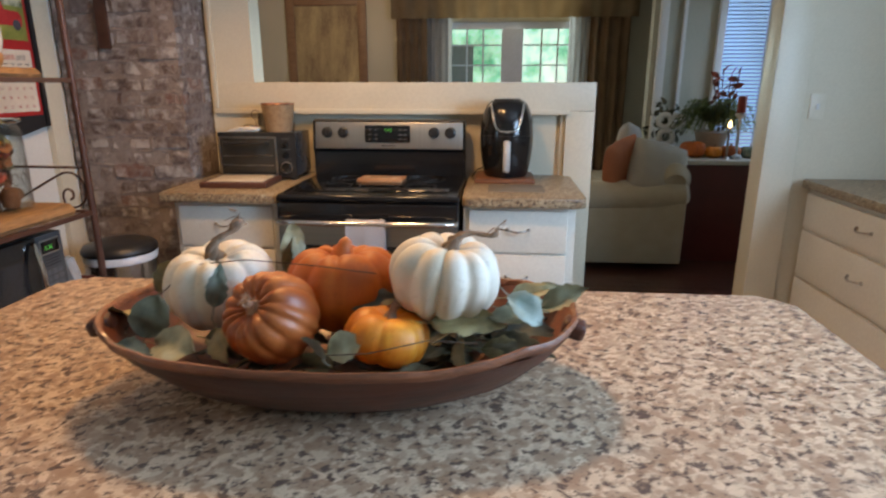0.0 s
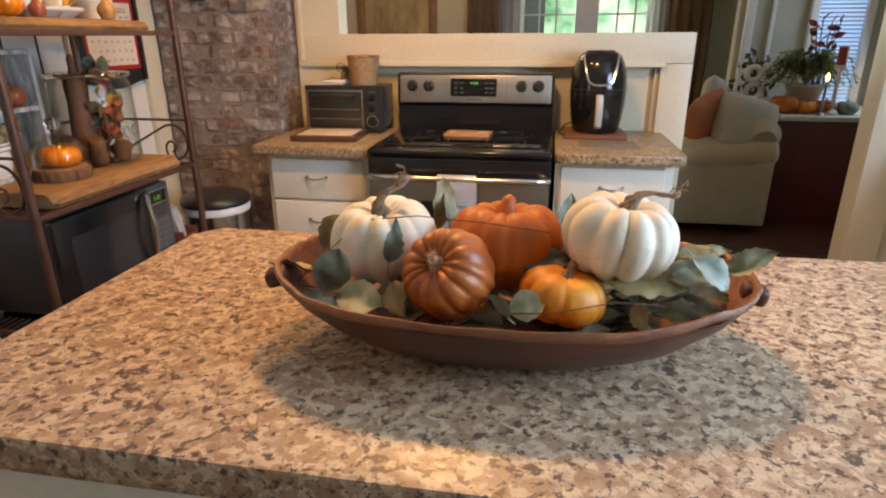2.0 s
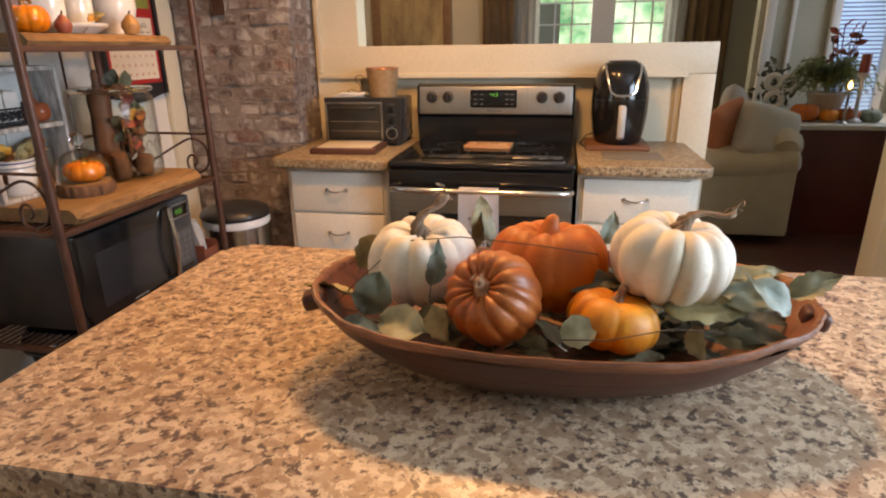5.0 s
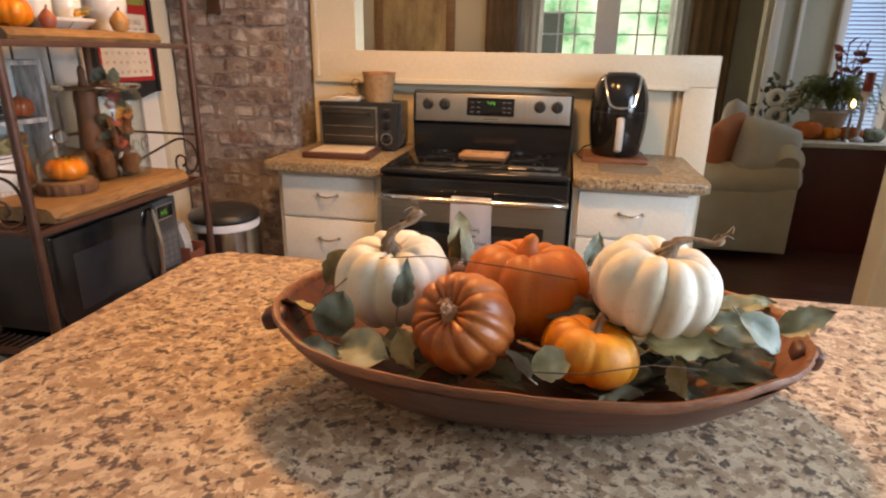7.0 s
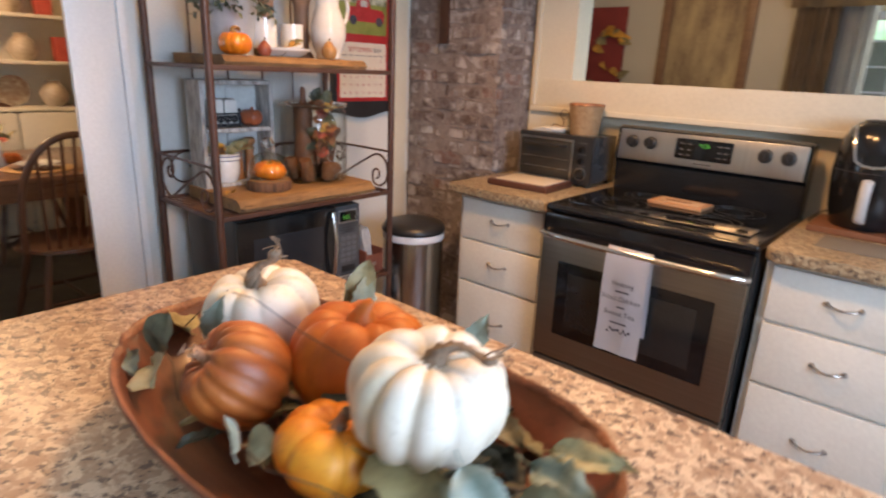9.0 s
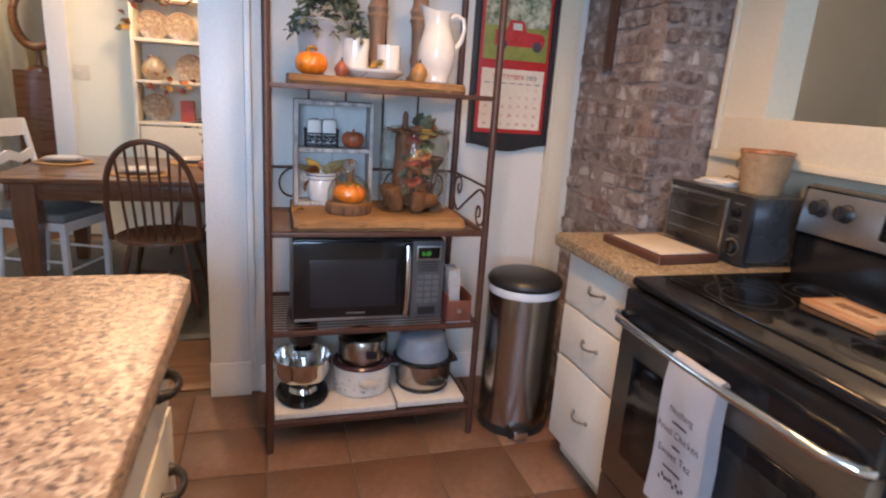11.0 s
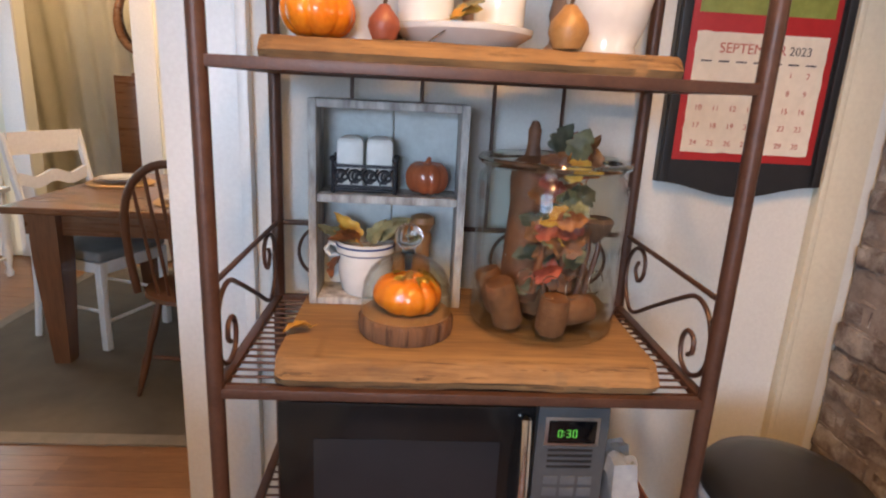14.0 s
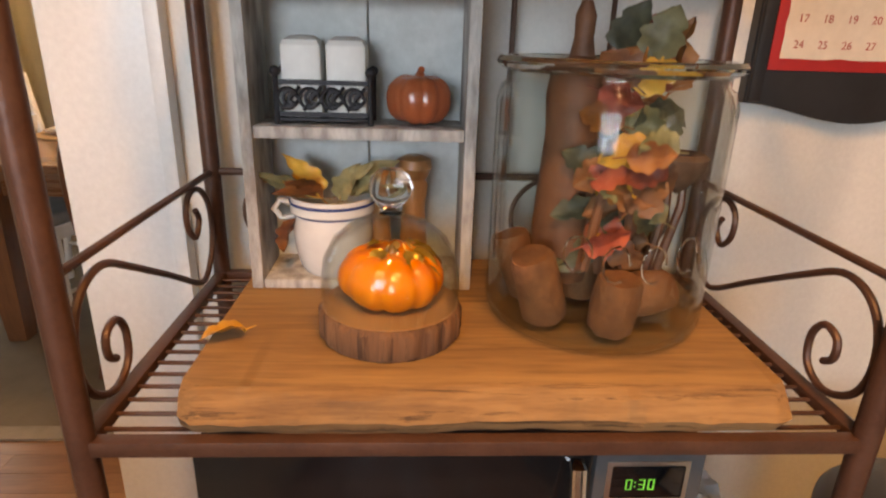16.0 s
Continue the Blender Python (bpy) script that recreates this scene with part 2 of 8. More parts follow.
MORTAR = surf("grey_brown_mortar", (0.16, 0.115, 0.10), (0.33, 0.28, 0.255), 22, 0.95, bump=0.8, fine=90)
IRON = surf("brown_painted_iron", (0.060, 0.026, 0.017), (0.115, 0.052, 0.034), 22, 0.42, 0.25, bump=0.15, fine=160)
SLAB = wood("live_edge_board", (0.12, 0.056, 0.021), (0.37, 0.205, 0.080), 1, 5, 0.68, 1.0, streaks=0.38)
BARK_EDGE = wood("rough_board_edge", (0.10, 0.046, 0.02), (0.36, 0.20, 0.085), 1, 9, 0.85, 1.0, streaks=0.85)
STEEL = steel("brushed_steel")
STEEL_V = steel("brushed_steel_upright", (0.5, 0.49, 0.47), 0.2, axis=0)
STEEL_DARK = steel("slate_steel", (0.30, 0.28, 0.25), 0.34, 0)
CHROME = steel("polished_steel", (0.75, 0.74, 0.72), 0.14, 0)
BLACK = surf("black_enamel", (0.006, 0.006, 0.007), (0.012, 0.012, 0.013), 6, 0.14, bump=0.0)
BLACK_SATIN = surf("black_plastic", (0.012, 0.012, 0.013), (0.022, 0.022, 0.023), 8, 0.34, bump=0.08, fine=300)
BLACK_GLASS = surf("black_glass", (0.004, 0.004, 0.005), (0.007, 0.007, 0.008), 4, 0.06, bump=0.0)
OVEN_GLASS = surf("dark_oven_glass", (0.014, 0.013, 0.012), (0.022, 0.021, 0.02), 4, 0.08, bump=0.0)
PEWTER = surf("aged_pewter", (0.24, 0.22, 0.20), (0.46, 0.43, 0.40), 40, 0.34, 0.9, bump=0.1, fine=150)
GLASS = glass("clear_glass")
PANE = glass("window_glass")
THIN = thin_glass("thin_clear_glass")
CERAMIC = surf("white_glazed_ceramic", (0.68, 0.66, 0.62), (0.75, 0.73, 0.70), 6, 0.14, bump=0.02, fine=40, coat=0.4)
GREEN_LED = glow("green_display", (0.12, 0.9, 0.12), 0.05)
DARKWOOD = wood("dark_stained_wood", (0.055, 0.020, 0.010), (0.15, 0.058, 0.028), 2, 8, 0.35, 0.12, 0.3)
DARKWOOD_Y = wood("dark_table_wood", (0.095, 0.034, 0.015), (0.24, 0.10, 0.045), 1, 7, 0.28, 0.1, 0.4)
WHITE_WOOD = surf("white_painted_wood", (0.70, 0.70, 0.69), (0.78, 0.78, 0.77), 8, 0.45, bump=0.05, fine=60)

# ---- mesh helpers ----


def bm_box(bm, x0, x1, y0, y1, z0, z1, bev=0.0, seg=2):
    r = bmesh.ops.create_cube(bm, size=1.0)
    vs = r["verts"]
    for v in vs:
        v.co = Vector((x0 + (v.co.x + 0.5) * (x1 - x0), y0 + (v.co.y + 0.5) * (y1 - y0), z0 + (v.co.z + 0.5) * (z1 - z0)))
    if bev:
        es = list({e for v in vs for e in v.link_edges})
        r = bmesh.ops.bevel(bm, geom=es, offset=bev, segments=seg, profile=0.6, affect="EDGES")
        vs = list({v for f in r["faces"] for v in f.verts} | {v for v in vs if v.is_valid})
    return vs


def bm_lathe(bm, prof, n=32, c=(0, 0, 0), squash=(1, 1)):
    rings, made = [], []
    for r, z in prof:
        if r < 1e-6:
            ring = [bm.verts.new((c[0], c[1], c[2] + z))]
        else:
            ring = [bm.verts.new((c[0] + r * squash[0] * math.cos(2 * math.pi * i / n), c[1] + r * squash[1] * math.sin(2 * math.pi * i / n), c[2] + z)) for i in range(n)]
        rings.append(ring)
        made += ring
    for a, b in zip(rings, rings[1:]):
        for i in range(n):
            j = (i + 1) % n
            if len(a) == 1 and len(b) == 1:
                continue
            if len(a) == 1:
                bm.faces.new((a[0], b[j], b[i]))
            elif len(b) == 1:
                bm.faces.new((a[i], a[j], b[0]))
            else:
                bm.faces.new((a[i], a[j], b[j], b[i]))
    return made


def bm_tube(bm, pts, r, n=8, r_end=None, closed=False, flat=1.0):
    pts = [Vector(p) for p in pts]
    rings, up, made = [], None, []
    for i, p in enumerate(pts):
        if closed:
            t = pts[(i + 1) % len(pts)] - pts[i - 1]
        else:
            t = pts[min(i + 1, len(pts) - 1)] - pts[max(i - 1, 0)]
        t.normalize()
        if up is None:
            up = Vector((0, 0, 1)) if abs(t.z) < 0.9 else Vector((1, 0, 0))
        side = t.cross(up).normalized()
        up = side.cross(t).normalized()
        k = i / max(1, len(pts) - 1)
        rr = (r[i] if isinstance(r, (list, tuple)) else r + ((r_end if r_end is not None else r) - r) * k)
        rings.append([bm.verts.new(p + rr * (math.cos(2 * math.pi * j / n) * side + flat * math.sin(2 * math.pi * j / n) * up)) for j in range(n)])
        made += rings[-1]
    pairs = list(zip(rings, rings[1:])) + ([(rings[-1], rings[0])] if closed else [])
    for a, b in pairs:
        for j in range(n):
            bm.faces.new((a[j], a[(j + 1) % n], b[(j + 1) % n], b[j]))
    if not closed:
        bm.faces.new(list(reversed(rings[0])))
        bm.faces.new(rings[-1])
    return made


def bm_prism(bm, outline, axis, lo, hi):
    """An outline of (u, v) pairs carried along one axis from lo to hi. axis x: (y, z); y: (x, z); z: (x, y)."""
    def at(u, v, w):
        return {"x": (w, u, v), "y": (u, w, v), "z": (u, v, w)}[axis]
    a = [bm.verts.new(at(u, v, lo)) for u, v in outline]
    b = [bm.verts.new(at(u, v, hi)) for u, v in outline]
    n = len(outline)
    bm.faces.new(a), bm.faces.new(list(reversed(b)))
    for i in range(n):
        bm.faces.new((a[i], b[i], b[(i + 1) % n], a[(i + 1) % n]))
    return a + b


def bm_move(bm, verts, m):
    bmesh.ops.transform(bm, matrix=m, verts=[v for v in verts if v.is_valid])


def mesh_of(name, bm, material, angle=38):
    bmesh.ops.recalc_face_normals(bm, faces=bm.faces)
    me = bpy.data.meshes.new(name)
    bm.to_mesh(me)
    bm.free()
    me.polygons.foreach_set("use_smooth", [True] * len(me.polygons))
    me.set_sharp_from_angle(angle=radians(angle))
    me.materials.append(material)
    return me


def part(name, bm, material, parent=None, label="", m=None, angle=38):
    ob = new(name, bm if isinstance(bm, bpy.types.Mesh) else mesh_of(name, bm, material, angle))
    if parent is not None:
        ob.parent = parent
    if m is not None:
        ob.matrix_basis = m
    if label:
        ob["label"] = label
    return ob


def thing(name, m, label, category, group="", kind=""):
    ob = new(name)
    ob.empty_display_size = 0.05
    ob.matrix_basis = m
    return tagged(ob, label, category, group, kind)


def boxed(name, dims, material, parent=None, bev=0.0, label="", seg=2):
    bm = bmesh.new()
    bm_box(bm, *dims, bev, seg)
    return part(name, bm, material, parent, label)


def tube(name, pts, r, material, parent=None, n=8, r_end=None, closed=False, label="", flat=1.0):
    bm = bmesh.new()
    bm_tube(bm, pts, r, n, r_end, closed, flat)
    return part(name, bm, material, parent, label)


def lathed(name, prof, material, parent=None, n=32, c=(0, 0, 0), label="", squash=(1, 1), angle=38):
    bm = bmesh.new()
    bm_lathe(bm, prof, n, c, squash)
    return part(name, bm, material, parent, label, angle=angle)


def smooth(pts, n=5):
    """A rounded line through the points."""
    p = [Vector(q) for q in pts]
    out = []
    for i in range(len(p) - 1):
        a, b, c, d = p[max(i - 1, 0)], p[i], p[i + 1], p[min(i + 2, len(p) - 1)]
        for k in range(n):
            t = k / n
            out.append(0.5 * (2 * b + (c - a) * t + (2 * a - 5 * b + 4 * c - d) * t * t + (3 * b - a - 3 * c + d) * t ** 3))
    return out + [p[-1]]


def arc(c, r, a0, a1, n, plane="xz", fixed=0.0):
    out = []
    for i in range(n + 1):
        a = radians(a0 + (a1 - a0) * i / max(1, n))
        u, v = c[0] + r * math.cos(a), c[1] + r * math.sin(a)
        out.append({"xz": (u, fixed, v), "yz": (fixed, u, v), "xy": (u, v, fixed)}[plane])
    return out

# ---- structure ----


def structure(name, dims, material, label, bev=0.0):
    ob = boxed(name, dims, material, None, bev)
    return tagged(ob, label, name.split("_")[0], kind="structure")


# kitchen: x -2.125 to 2.05, y -0.4 to 4.45
KW, KE, KS, KN, CH = -2.125, 2.05, -0.4, 4.511, 2.5
structure("ceiling", (-7.3, 3.2, -0.6, 8.0, CH, CH + 0.12), CEIL, "plain white painted ceiling over all rooms")
structure("wall_west", (KW - 0.12, KW, 2.70, 4.75, 0, CH), WHITE_WALL, "white painted kitchen wall behind the metal rack")
structure("wall_west_header", (KW - 0.12, KW, 0.7, 2.70, 2.1, CH), WHITE_WALL, "white painted wall over the dining room opening")
structure("wall_west_south", (KW - 0.12, KW, -0.6, 0.7, 0, CH), WHITE_WALL, "white painted kitchen wall south of the opening")
structure("wall_south", (KW - 0.12, KE + 0.15, KS - 0.15, KS, 0, CH), PAINT, "cream painted kitchen wall behind the walk")
# east wall with the sink window: y 1.45 to 2.85, z 1.1 to 2.1
structure("wall_east_low", (KE, KE + 0.15, KS, 4.75, 0, 1.10), PAINT, "cream painted kitchen wall under the window")
structure("wall_east_high", (KE, KE + 0.15, KS, 4.75, 2.12, CH), PAINT, "cream painted kitchen wall over the window")
structure("wall_east_left", (KE, KE + 0.15, 2.85, 4.75, 1.10, 2.12), PAINT, "cream painted kitchen wall beside the window")
structure("wall_east_right", (KE, KE + 0.15, KS, 1.45, 1.10, 2.12), PAINT, "cream painted kitchen wall beside the window")
# north wall: post beside the chimney, half wall, opening, wall on the east
structure("wall_north_post", (-1.515, -1.284, KN, KN + 0.13, 0, CH), CREAM_TRIM, "cream painted wall end beside the brick chimney")
structure("wall_north_header", (-1.284, 1.245, KN, KN + 0.13, 2.16, CH), CREAM_TRIM, "cream painted header over the pass-through")
structure("wall_north_east", (1.27, KE, KN, KN + 0.13, 0, CH), PAINT, "cream painted wall over the side counter")
boxed("wall_north_half", (-1.284, 0.425, KN + 0.045, KN + 0.13, 0, 1.35), PAINT, None)["kind"] = "structure"
bpy.data.objects["wall_north_half"]["label"] = "cream painted half wall behind the range"
half = bpy.data.objects["wall_north_half"]
boxed("top_band", (-1.50, 0.425, KN - 0.004, KN + 0.045, 1.215, 1.352), CREAM_TRIM, half, 0.002)
boxed("end_band", (0.285, 0.425, KN - 0.004, KN + 0.045, 0.0, 1.213), CREAM_TRIM, half, 0.002)
boxed("ledge_strip", (-1.495, 0.30, KN - 0.022, KN - 0.0045, 1.198, 1.222), CREAM_TRIM, half, 0.004)
boxed("panel_strip", (0.262, 0.284, KN + 0.02, KN + 0.045, 0.88, 1.196), CREAM_TRIM, half, 0.003)
boxed("corner_bead", (-1.498, -1.478, KN - 0.016, KN - 0.001, 1.226, 2.2), CREAM_TRIM, half, 0.004)
# east jamb casing of the living room opening
cas = structure("trim_jamb_east", (1.235, 1.385, KN - 0.022, KN - 0.001, 0, 2.2), CREAM_TRIM, "cream painted door casing of the living room opening", 0.003)
boxed("jamb_lining", (1.245, 1.268, KN, KN + 0.14, 0, 2.16), CREAM_TRIM, cas, 0.002)
# sink window
win = thing("window_1", pose(KE, 2.15, 1.1), "white kitchen window over the side counter", "window", kind="structure")
for nm, d in (("window_frame", (0.02, 0.08, -0.70, -0.65, 0, 1.02)), ("window_frame", (0.02, 0.08, 0.65, 0.70, 0, 1.02)), ("window_frame", (0.02, 0.08, -0.65, 0.65, 0.97, 1.02)), ("window_frame", (0.02, 0.08, -0.65, 0.65, 0, 0.05)), ("window_frame", (0.03, 0.07, -0.02, 0.02, 0.05, 0.97))):
    boxed(nm, d, TRIM, win, 0.004)
boxed("window_sill", (-0.05, 0.02, -0.74, 0.74, -0.03, 0.0), TRIM, win, 0.005)
# kitchen floor base
structure("floor", (KW - 0.12, KE + 0.15, KS - 0.15, 4.75, -0.08, -0.006), GROUT, "terracotta tile kitchen floor with dark grout")
structure("floor_dining", (-7.3, KW - 0.12, -0.6, 5.0, -0.08, -0.012), PLANK, "brown oak dining room floor")
structure("floor_living", (-3.4, 3.2, 4.75, 8.0, -0.08, -0.012), DARK_PLANK, "dark wooden living room floor")
# casing of the dining opening on the kitchen side
c2 = structure("trim_opening_dining", (KW + 0.001, KW + 0.024, 2.615, 2.775, 0.16, 2.2), TRIM, "white painted casing of the dining room opening", 0.003)
boxed("plinth_block", (KW + 0.001, KW + 0.03, 2.61, 2.78, 0, 0.16), TRIM, c2, 0.003)
boxed("casing_bead", (KW + 0.001, KW + 0.034, 2.776, 2.80, 0.16, 2.2), TRIM, c2, 0.004)
boxed("jamb_lining", (KW - 0.125, KW + 0.0005, 2.655, 2.699, 0, 2.1), TRIM, c2, 0.002)
# casing beside the chimney
structure("trim_chimney", (KW + 0.001, KW + 0.022, 4.118, 4.207, 0.0, CH), CREAM_TRIM, "cream painted flat casing beside the brick chimney", 0.003)
structure("trim_chimney_bead", (KW + 0.001, KW + 0.03, 4.100, 4.117, 0.0, CH), CREAM_TRIM, "cream painted bead of the casing beside the chimney", 0.004)
structure("baseboard", (KW + 0.001, KW + 0.018, 2.82, 4.09, 0, 0.13), TRIM, "white painted baseboard under the rack", 0.004)
# dining room
structure("wall_dining_west", (-5.22, -5.10, 1.22, 5.0, 0, CH), DINING_WALL, "pale yellow dining room wall with built-in shelves")
structure("wall_dining_west_south", (-5.22, -5.10, -0.6, 0.45, 0, CH), DINING_WALL, "pale yellow dining room wall beside the doorway")
structure("wall_dining_west_header", (-5.22, -5.10, 0.45, 1.22, 2.06, CH), DINING_WALL, "pale yellow wall over the doorway")
structure("wall_dining_north", (-7.3, KW - 0.12, 4.9, 5.02, 0, CH), DINING_WALL, "pale yellow dining room wall on the north")
structure("wall_hall_north", (-7.3, -5.22, 1.75, 1.85, 0, CH), DINING_WALL, "pale cream hall wall")
structure("wall_hall_west", (-7.3, -7.18, -0.6, 1.75, 0, CH), DINING_WALL, "pale cream hall wall at the end")
structure("wall_dining_south_a", (-3.9, KW - 0.12, -0.6, -0.45, 0, CH), DINING_WALL, "pale yellow dining room wall on the south")
structure("wall_dining_south_b", (-7.3, -4.75, -0.6, -0.45, 0, CH), DINING_WALL, "pale yellow dining room wall beside the garden door")
structure("wall_dining_south_c", (-4.75, -3.9, -0.6, -0.45, 2.06, CH), DINING_WALL, "pale yellow dining room wall over the garden door")
t3 = structure("trim_doorway_hall", (-5.0985, -5.075, 1.22, 1.365, 0, 2.06), TRIM, "white painted casing of the hall doorway", 0.003)
boxed("left_casing", (-5.0985, -5.075, 0.31, 0.45, 0, 2.06), TRIM, t3, 0.003)
boxed("head_casing", (-5.0985, -5.07, 0.29, 1.385, 2.062, 2.2), TRIM, t3, 0.003)
# living room
structure("wall_living_west", (-3.4, -3.28, 4.6, 8.0, 0, CH), LIVING_WALL, "tan living room wall on the west")
structure("wall_living_south", (-3.4, -2.24, 4.76, 4.88, 0, CH), LIVING_WALL, "tan living room wall beside the chimney")
structure("wall_living_north_a", (-3.28, -0.58, 7.6, 7.75, 0, CH), LIVING_WALL, "tan living room wall with the framed painting")
structure("wall_living_north_b", (0.76, 3.2, 7.6, 7.75, 0, CH), GREY_WALL, "grey-green living room wall beside the window")
structure("wall_living_north_low", (-0.58, 0.76, 7.6, 7.75, 0, 0.9), LIVING_WALL, "tan living room wall under the window")
structure("wall_living_north_high", (-0.58, 0.76, 7.6, 7.75, 1.93, CH), LIVING_WALL, "tan living room wall over the window")
structure("wall_living_east_low", (2.45, 2.6, 4.6, 8.0, 0, 0.95), GREY_WALL, "grey-green living room wall under the bay window")
structure("wall_living_east_high", (2.45, 2.6, 4.6, 8.0, 2.15, CH), GREY_WALL, "grey-green living room wall over the bay window")
structure("wall_living_east_a", (2.45, 2.6, 4.6, 5.9, 0.95, 2.15), GREY_WALL, "grey-green living room wall beside the bay window")
structure("wall_living_east_b", (2.45, 2.6, 6.8, 8.0, 0.95, 2.15), GREY_WALL, "grey-green living room wall beside the bay window")
# ground and trees out of doors
tagged(boxed("ground", (-60, 60, -60, 60, -0.5, -0.3), surf("lawn", (0.05, 0.09, 0.03), (0.10, 0.14, 0.05), 2, 0.9, bump=0.4)), "green lawn around the house", "ground", kind="structure")
BACK = foliage_backdrop("garden_backdrop", 1.9)
tagged(boxed("backdrop", (-6, 6, 12.0, 12.1, -0.3, 6), BACK), "glowing sheet of green trees out of focus behind the windows", "backdrop", kind="structure")

# ---- kitchen: island, base cabinets, range ----


def rounded_slab(name, x0, x1, y0, y1, z0, z1, material, parent=None, corner=0.03, edge=0.012):
    """A stone top with rounded corners in plan and an eased edge."""
    bm = bmesh.new()
    out = []
    for cx, cy, a in ((x1 - corner, y1 - corner, 0), (x0 + corner, y1 - corner, 90), (x0 + corner, y0 + corner, 180), (x1 - corner, y0 + corner, 270)):
        for i in range(7):
            t = radians(a + 15 * i)
            out.append((cx + corner * math.cos(t), cy + corner * math.sin(t)))
    bm_prism(bm, out, "z", z0, z1)
    es = [e for e in bm.edges if abs(e.verts[0].co.z - e.verts[1].co.z) < 1e-6]
    bmesh.ops.bevel(bm, geom=es, offset=edge, segments=4, profile=0.5, affect="EDGES")
    return part(name, bm, material, parent, angle=60)


def cup_pull(name, parent, x, y, z, w=0.1, along="x", out=-1, material=None):
    """A bow handle with two feet; it stands out of the face along y (along x) or along x (along y)."""
    bm = bmesh.new()
    pts, n = [], 12
    for i in range(n + 1):
        u = -w / 2 + w * i / n
        d = 0.026 * math.sin(math.pi * i / n) ** 0.6
        dz = -0.006 * math.sin(math.pi * i / n)
        pts.append((x + u, y + out * d, z + dz) if along == "x" else (x + out * d, y + u, z + dz))
    bm_tube(bm, pts, 0.0044, 8, flat=0.8)
    for s in (-1, 1):
        c = Vector((x + s * w / 2, y + out * 0.002, z)) if along == "x" else Vector((x + out * 0.002, y + s * w / 2, z))
        vs = bmesh.ops.create_uvsphere(bm, u_segments=8, v_segments=6, radius=0.008)["verts"]
        bm_move(bm, vs, Matrix.Translation(c))
    return part(name, bm, material or PEWTER, parent, "aged pewter handle")


DARK_PULL = surf("dark_pewter", (0.045, 0.042, 0.042), (0.10, 0.094, 0.09), 30, 0.38, 0.85, bump=0.1, fine=150)
# island: top x -1.0 to 0.52, y 1.945 to 2.69
ISL = thing("kitchen_island", pose(0, 0, 0), "cream painted kitchen island with drawers under a granite top", "island")
boxed("body", (-0.93, 0.455, 1.995, 2.625, 0.09, 0.872), CABINET, ISL, 0.004)
boxed("toe_kick", (-0.90, 0.43, 2.03, 2.575, 0.0, 0.09), CAB_EDGE, ISL)
for i in range(2):
    x0 = -0.90 + 0.68 * i
    for z0, z1 in ((0.66, 0.85), (0.40, 0.64), (0.13, 0.38)):
        d = boxed("drawer_front", (x0, x0 + 0.655, 2.626, 2.644, z0, z1), CABINET, ISL, 0.004)
        bm = bmesh.new()
        cx = x0 + 0.32 if i else x0 + 0.12
        bow = [-0.052 + 0.0104 * k for k in range(11)]
        bm_tube(bm, [(cx + u, 2.650 + 0.030 * math.sin(math.pi * (u + 0.052) / 0.104) ** 0.5, (z0 + z1) / 2 - 0.004 * math.sin(math.pi * (u + 0.052) / 0.104)) for u in bow], [0.012 - 0.0045 * math.sin(math.pi * (u + 0.052) / 0.104) for u in bow], 12)
        for sx in (-1, 1):
            v = bm_lathe(bm, [(0, 0.016), (0.010, 0.015), (0.013, 0.010), (0.014, 0.002), (0.017, 0.0), (0, 0)], 16)
            bm_move(bm, v, pose(cx + sx * 0.052, 2.644, (z0 + z1) / 2, -90, 0, 0))
        part("handle", bm, DARK_PULL, d, "dark pewter bow handle")
# side facing the walk: two doors and a dark opening between
for x0, x1 in ((-0.91, -0.36), (-0.02, 0.44)):
    d = boxed("door", (x0, x1, 1.976, 1.9945, 0.12, 0.85), CABINET, ISL, 0.004)
    boxed("door_panel", (x0 + 0.06, x1 - 0.06, 1.970, 1.9755, 0.18, 0.79), CABINET, d, 0.003)
boxed("appliance_front", (-0.34, -0.04, 1.968, 1.9945, 0.12, 0.835), STEEL_DARK, ISL, 0.005, "grey steel appliance front")
top = rounded_slab("island_worktop", -1.0, 0.535, 1.945, 2.69, 0.875, 0.922, GRANITE, None, 0.05, 0.014)
tagged(top, "pale pink and tan speckled granite worktop on the island", "worktop")

# base cabinets either side of the range
CTR = 0.895


def base_unit(x0, x1, label, splits):
    u = thing("base_cabinet", pose(0, 0, 0), label, "cabinet", "range wall cabinets")
    boxed("body", (x0, x1, 3.931, KN + 0.04, 0.09, CTR - 0.042), CABINET, u, 0.003)
    boxed("toe_kick", (x0 + 0.005, x1 - 0.005, 3.986, KN, 0.0, 0.09), CAB_EDGE, u)
    for z0, z1 in splits:
        d = boxed("drawer_front", (x0 + 0.025, x1 - 0.035, 3.912, 3.93, z0, z1), CABINET, u, 0.004)
        cup_pull("handle", d, (x0 + x1) / 2 - 0.005, 3.912, (z0 + z1) / 2 + 0.01, 0.088)
    return u


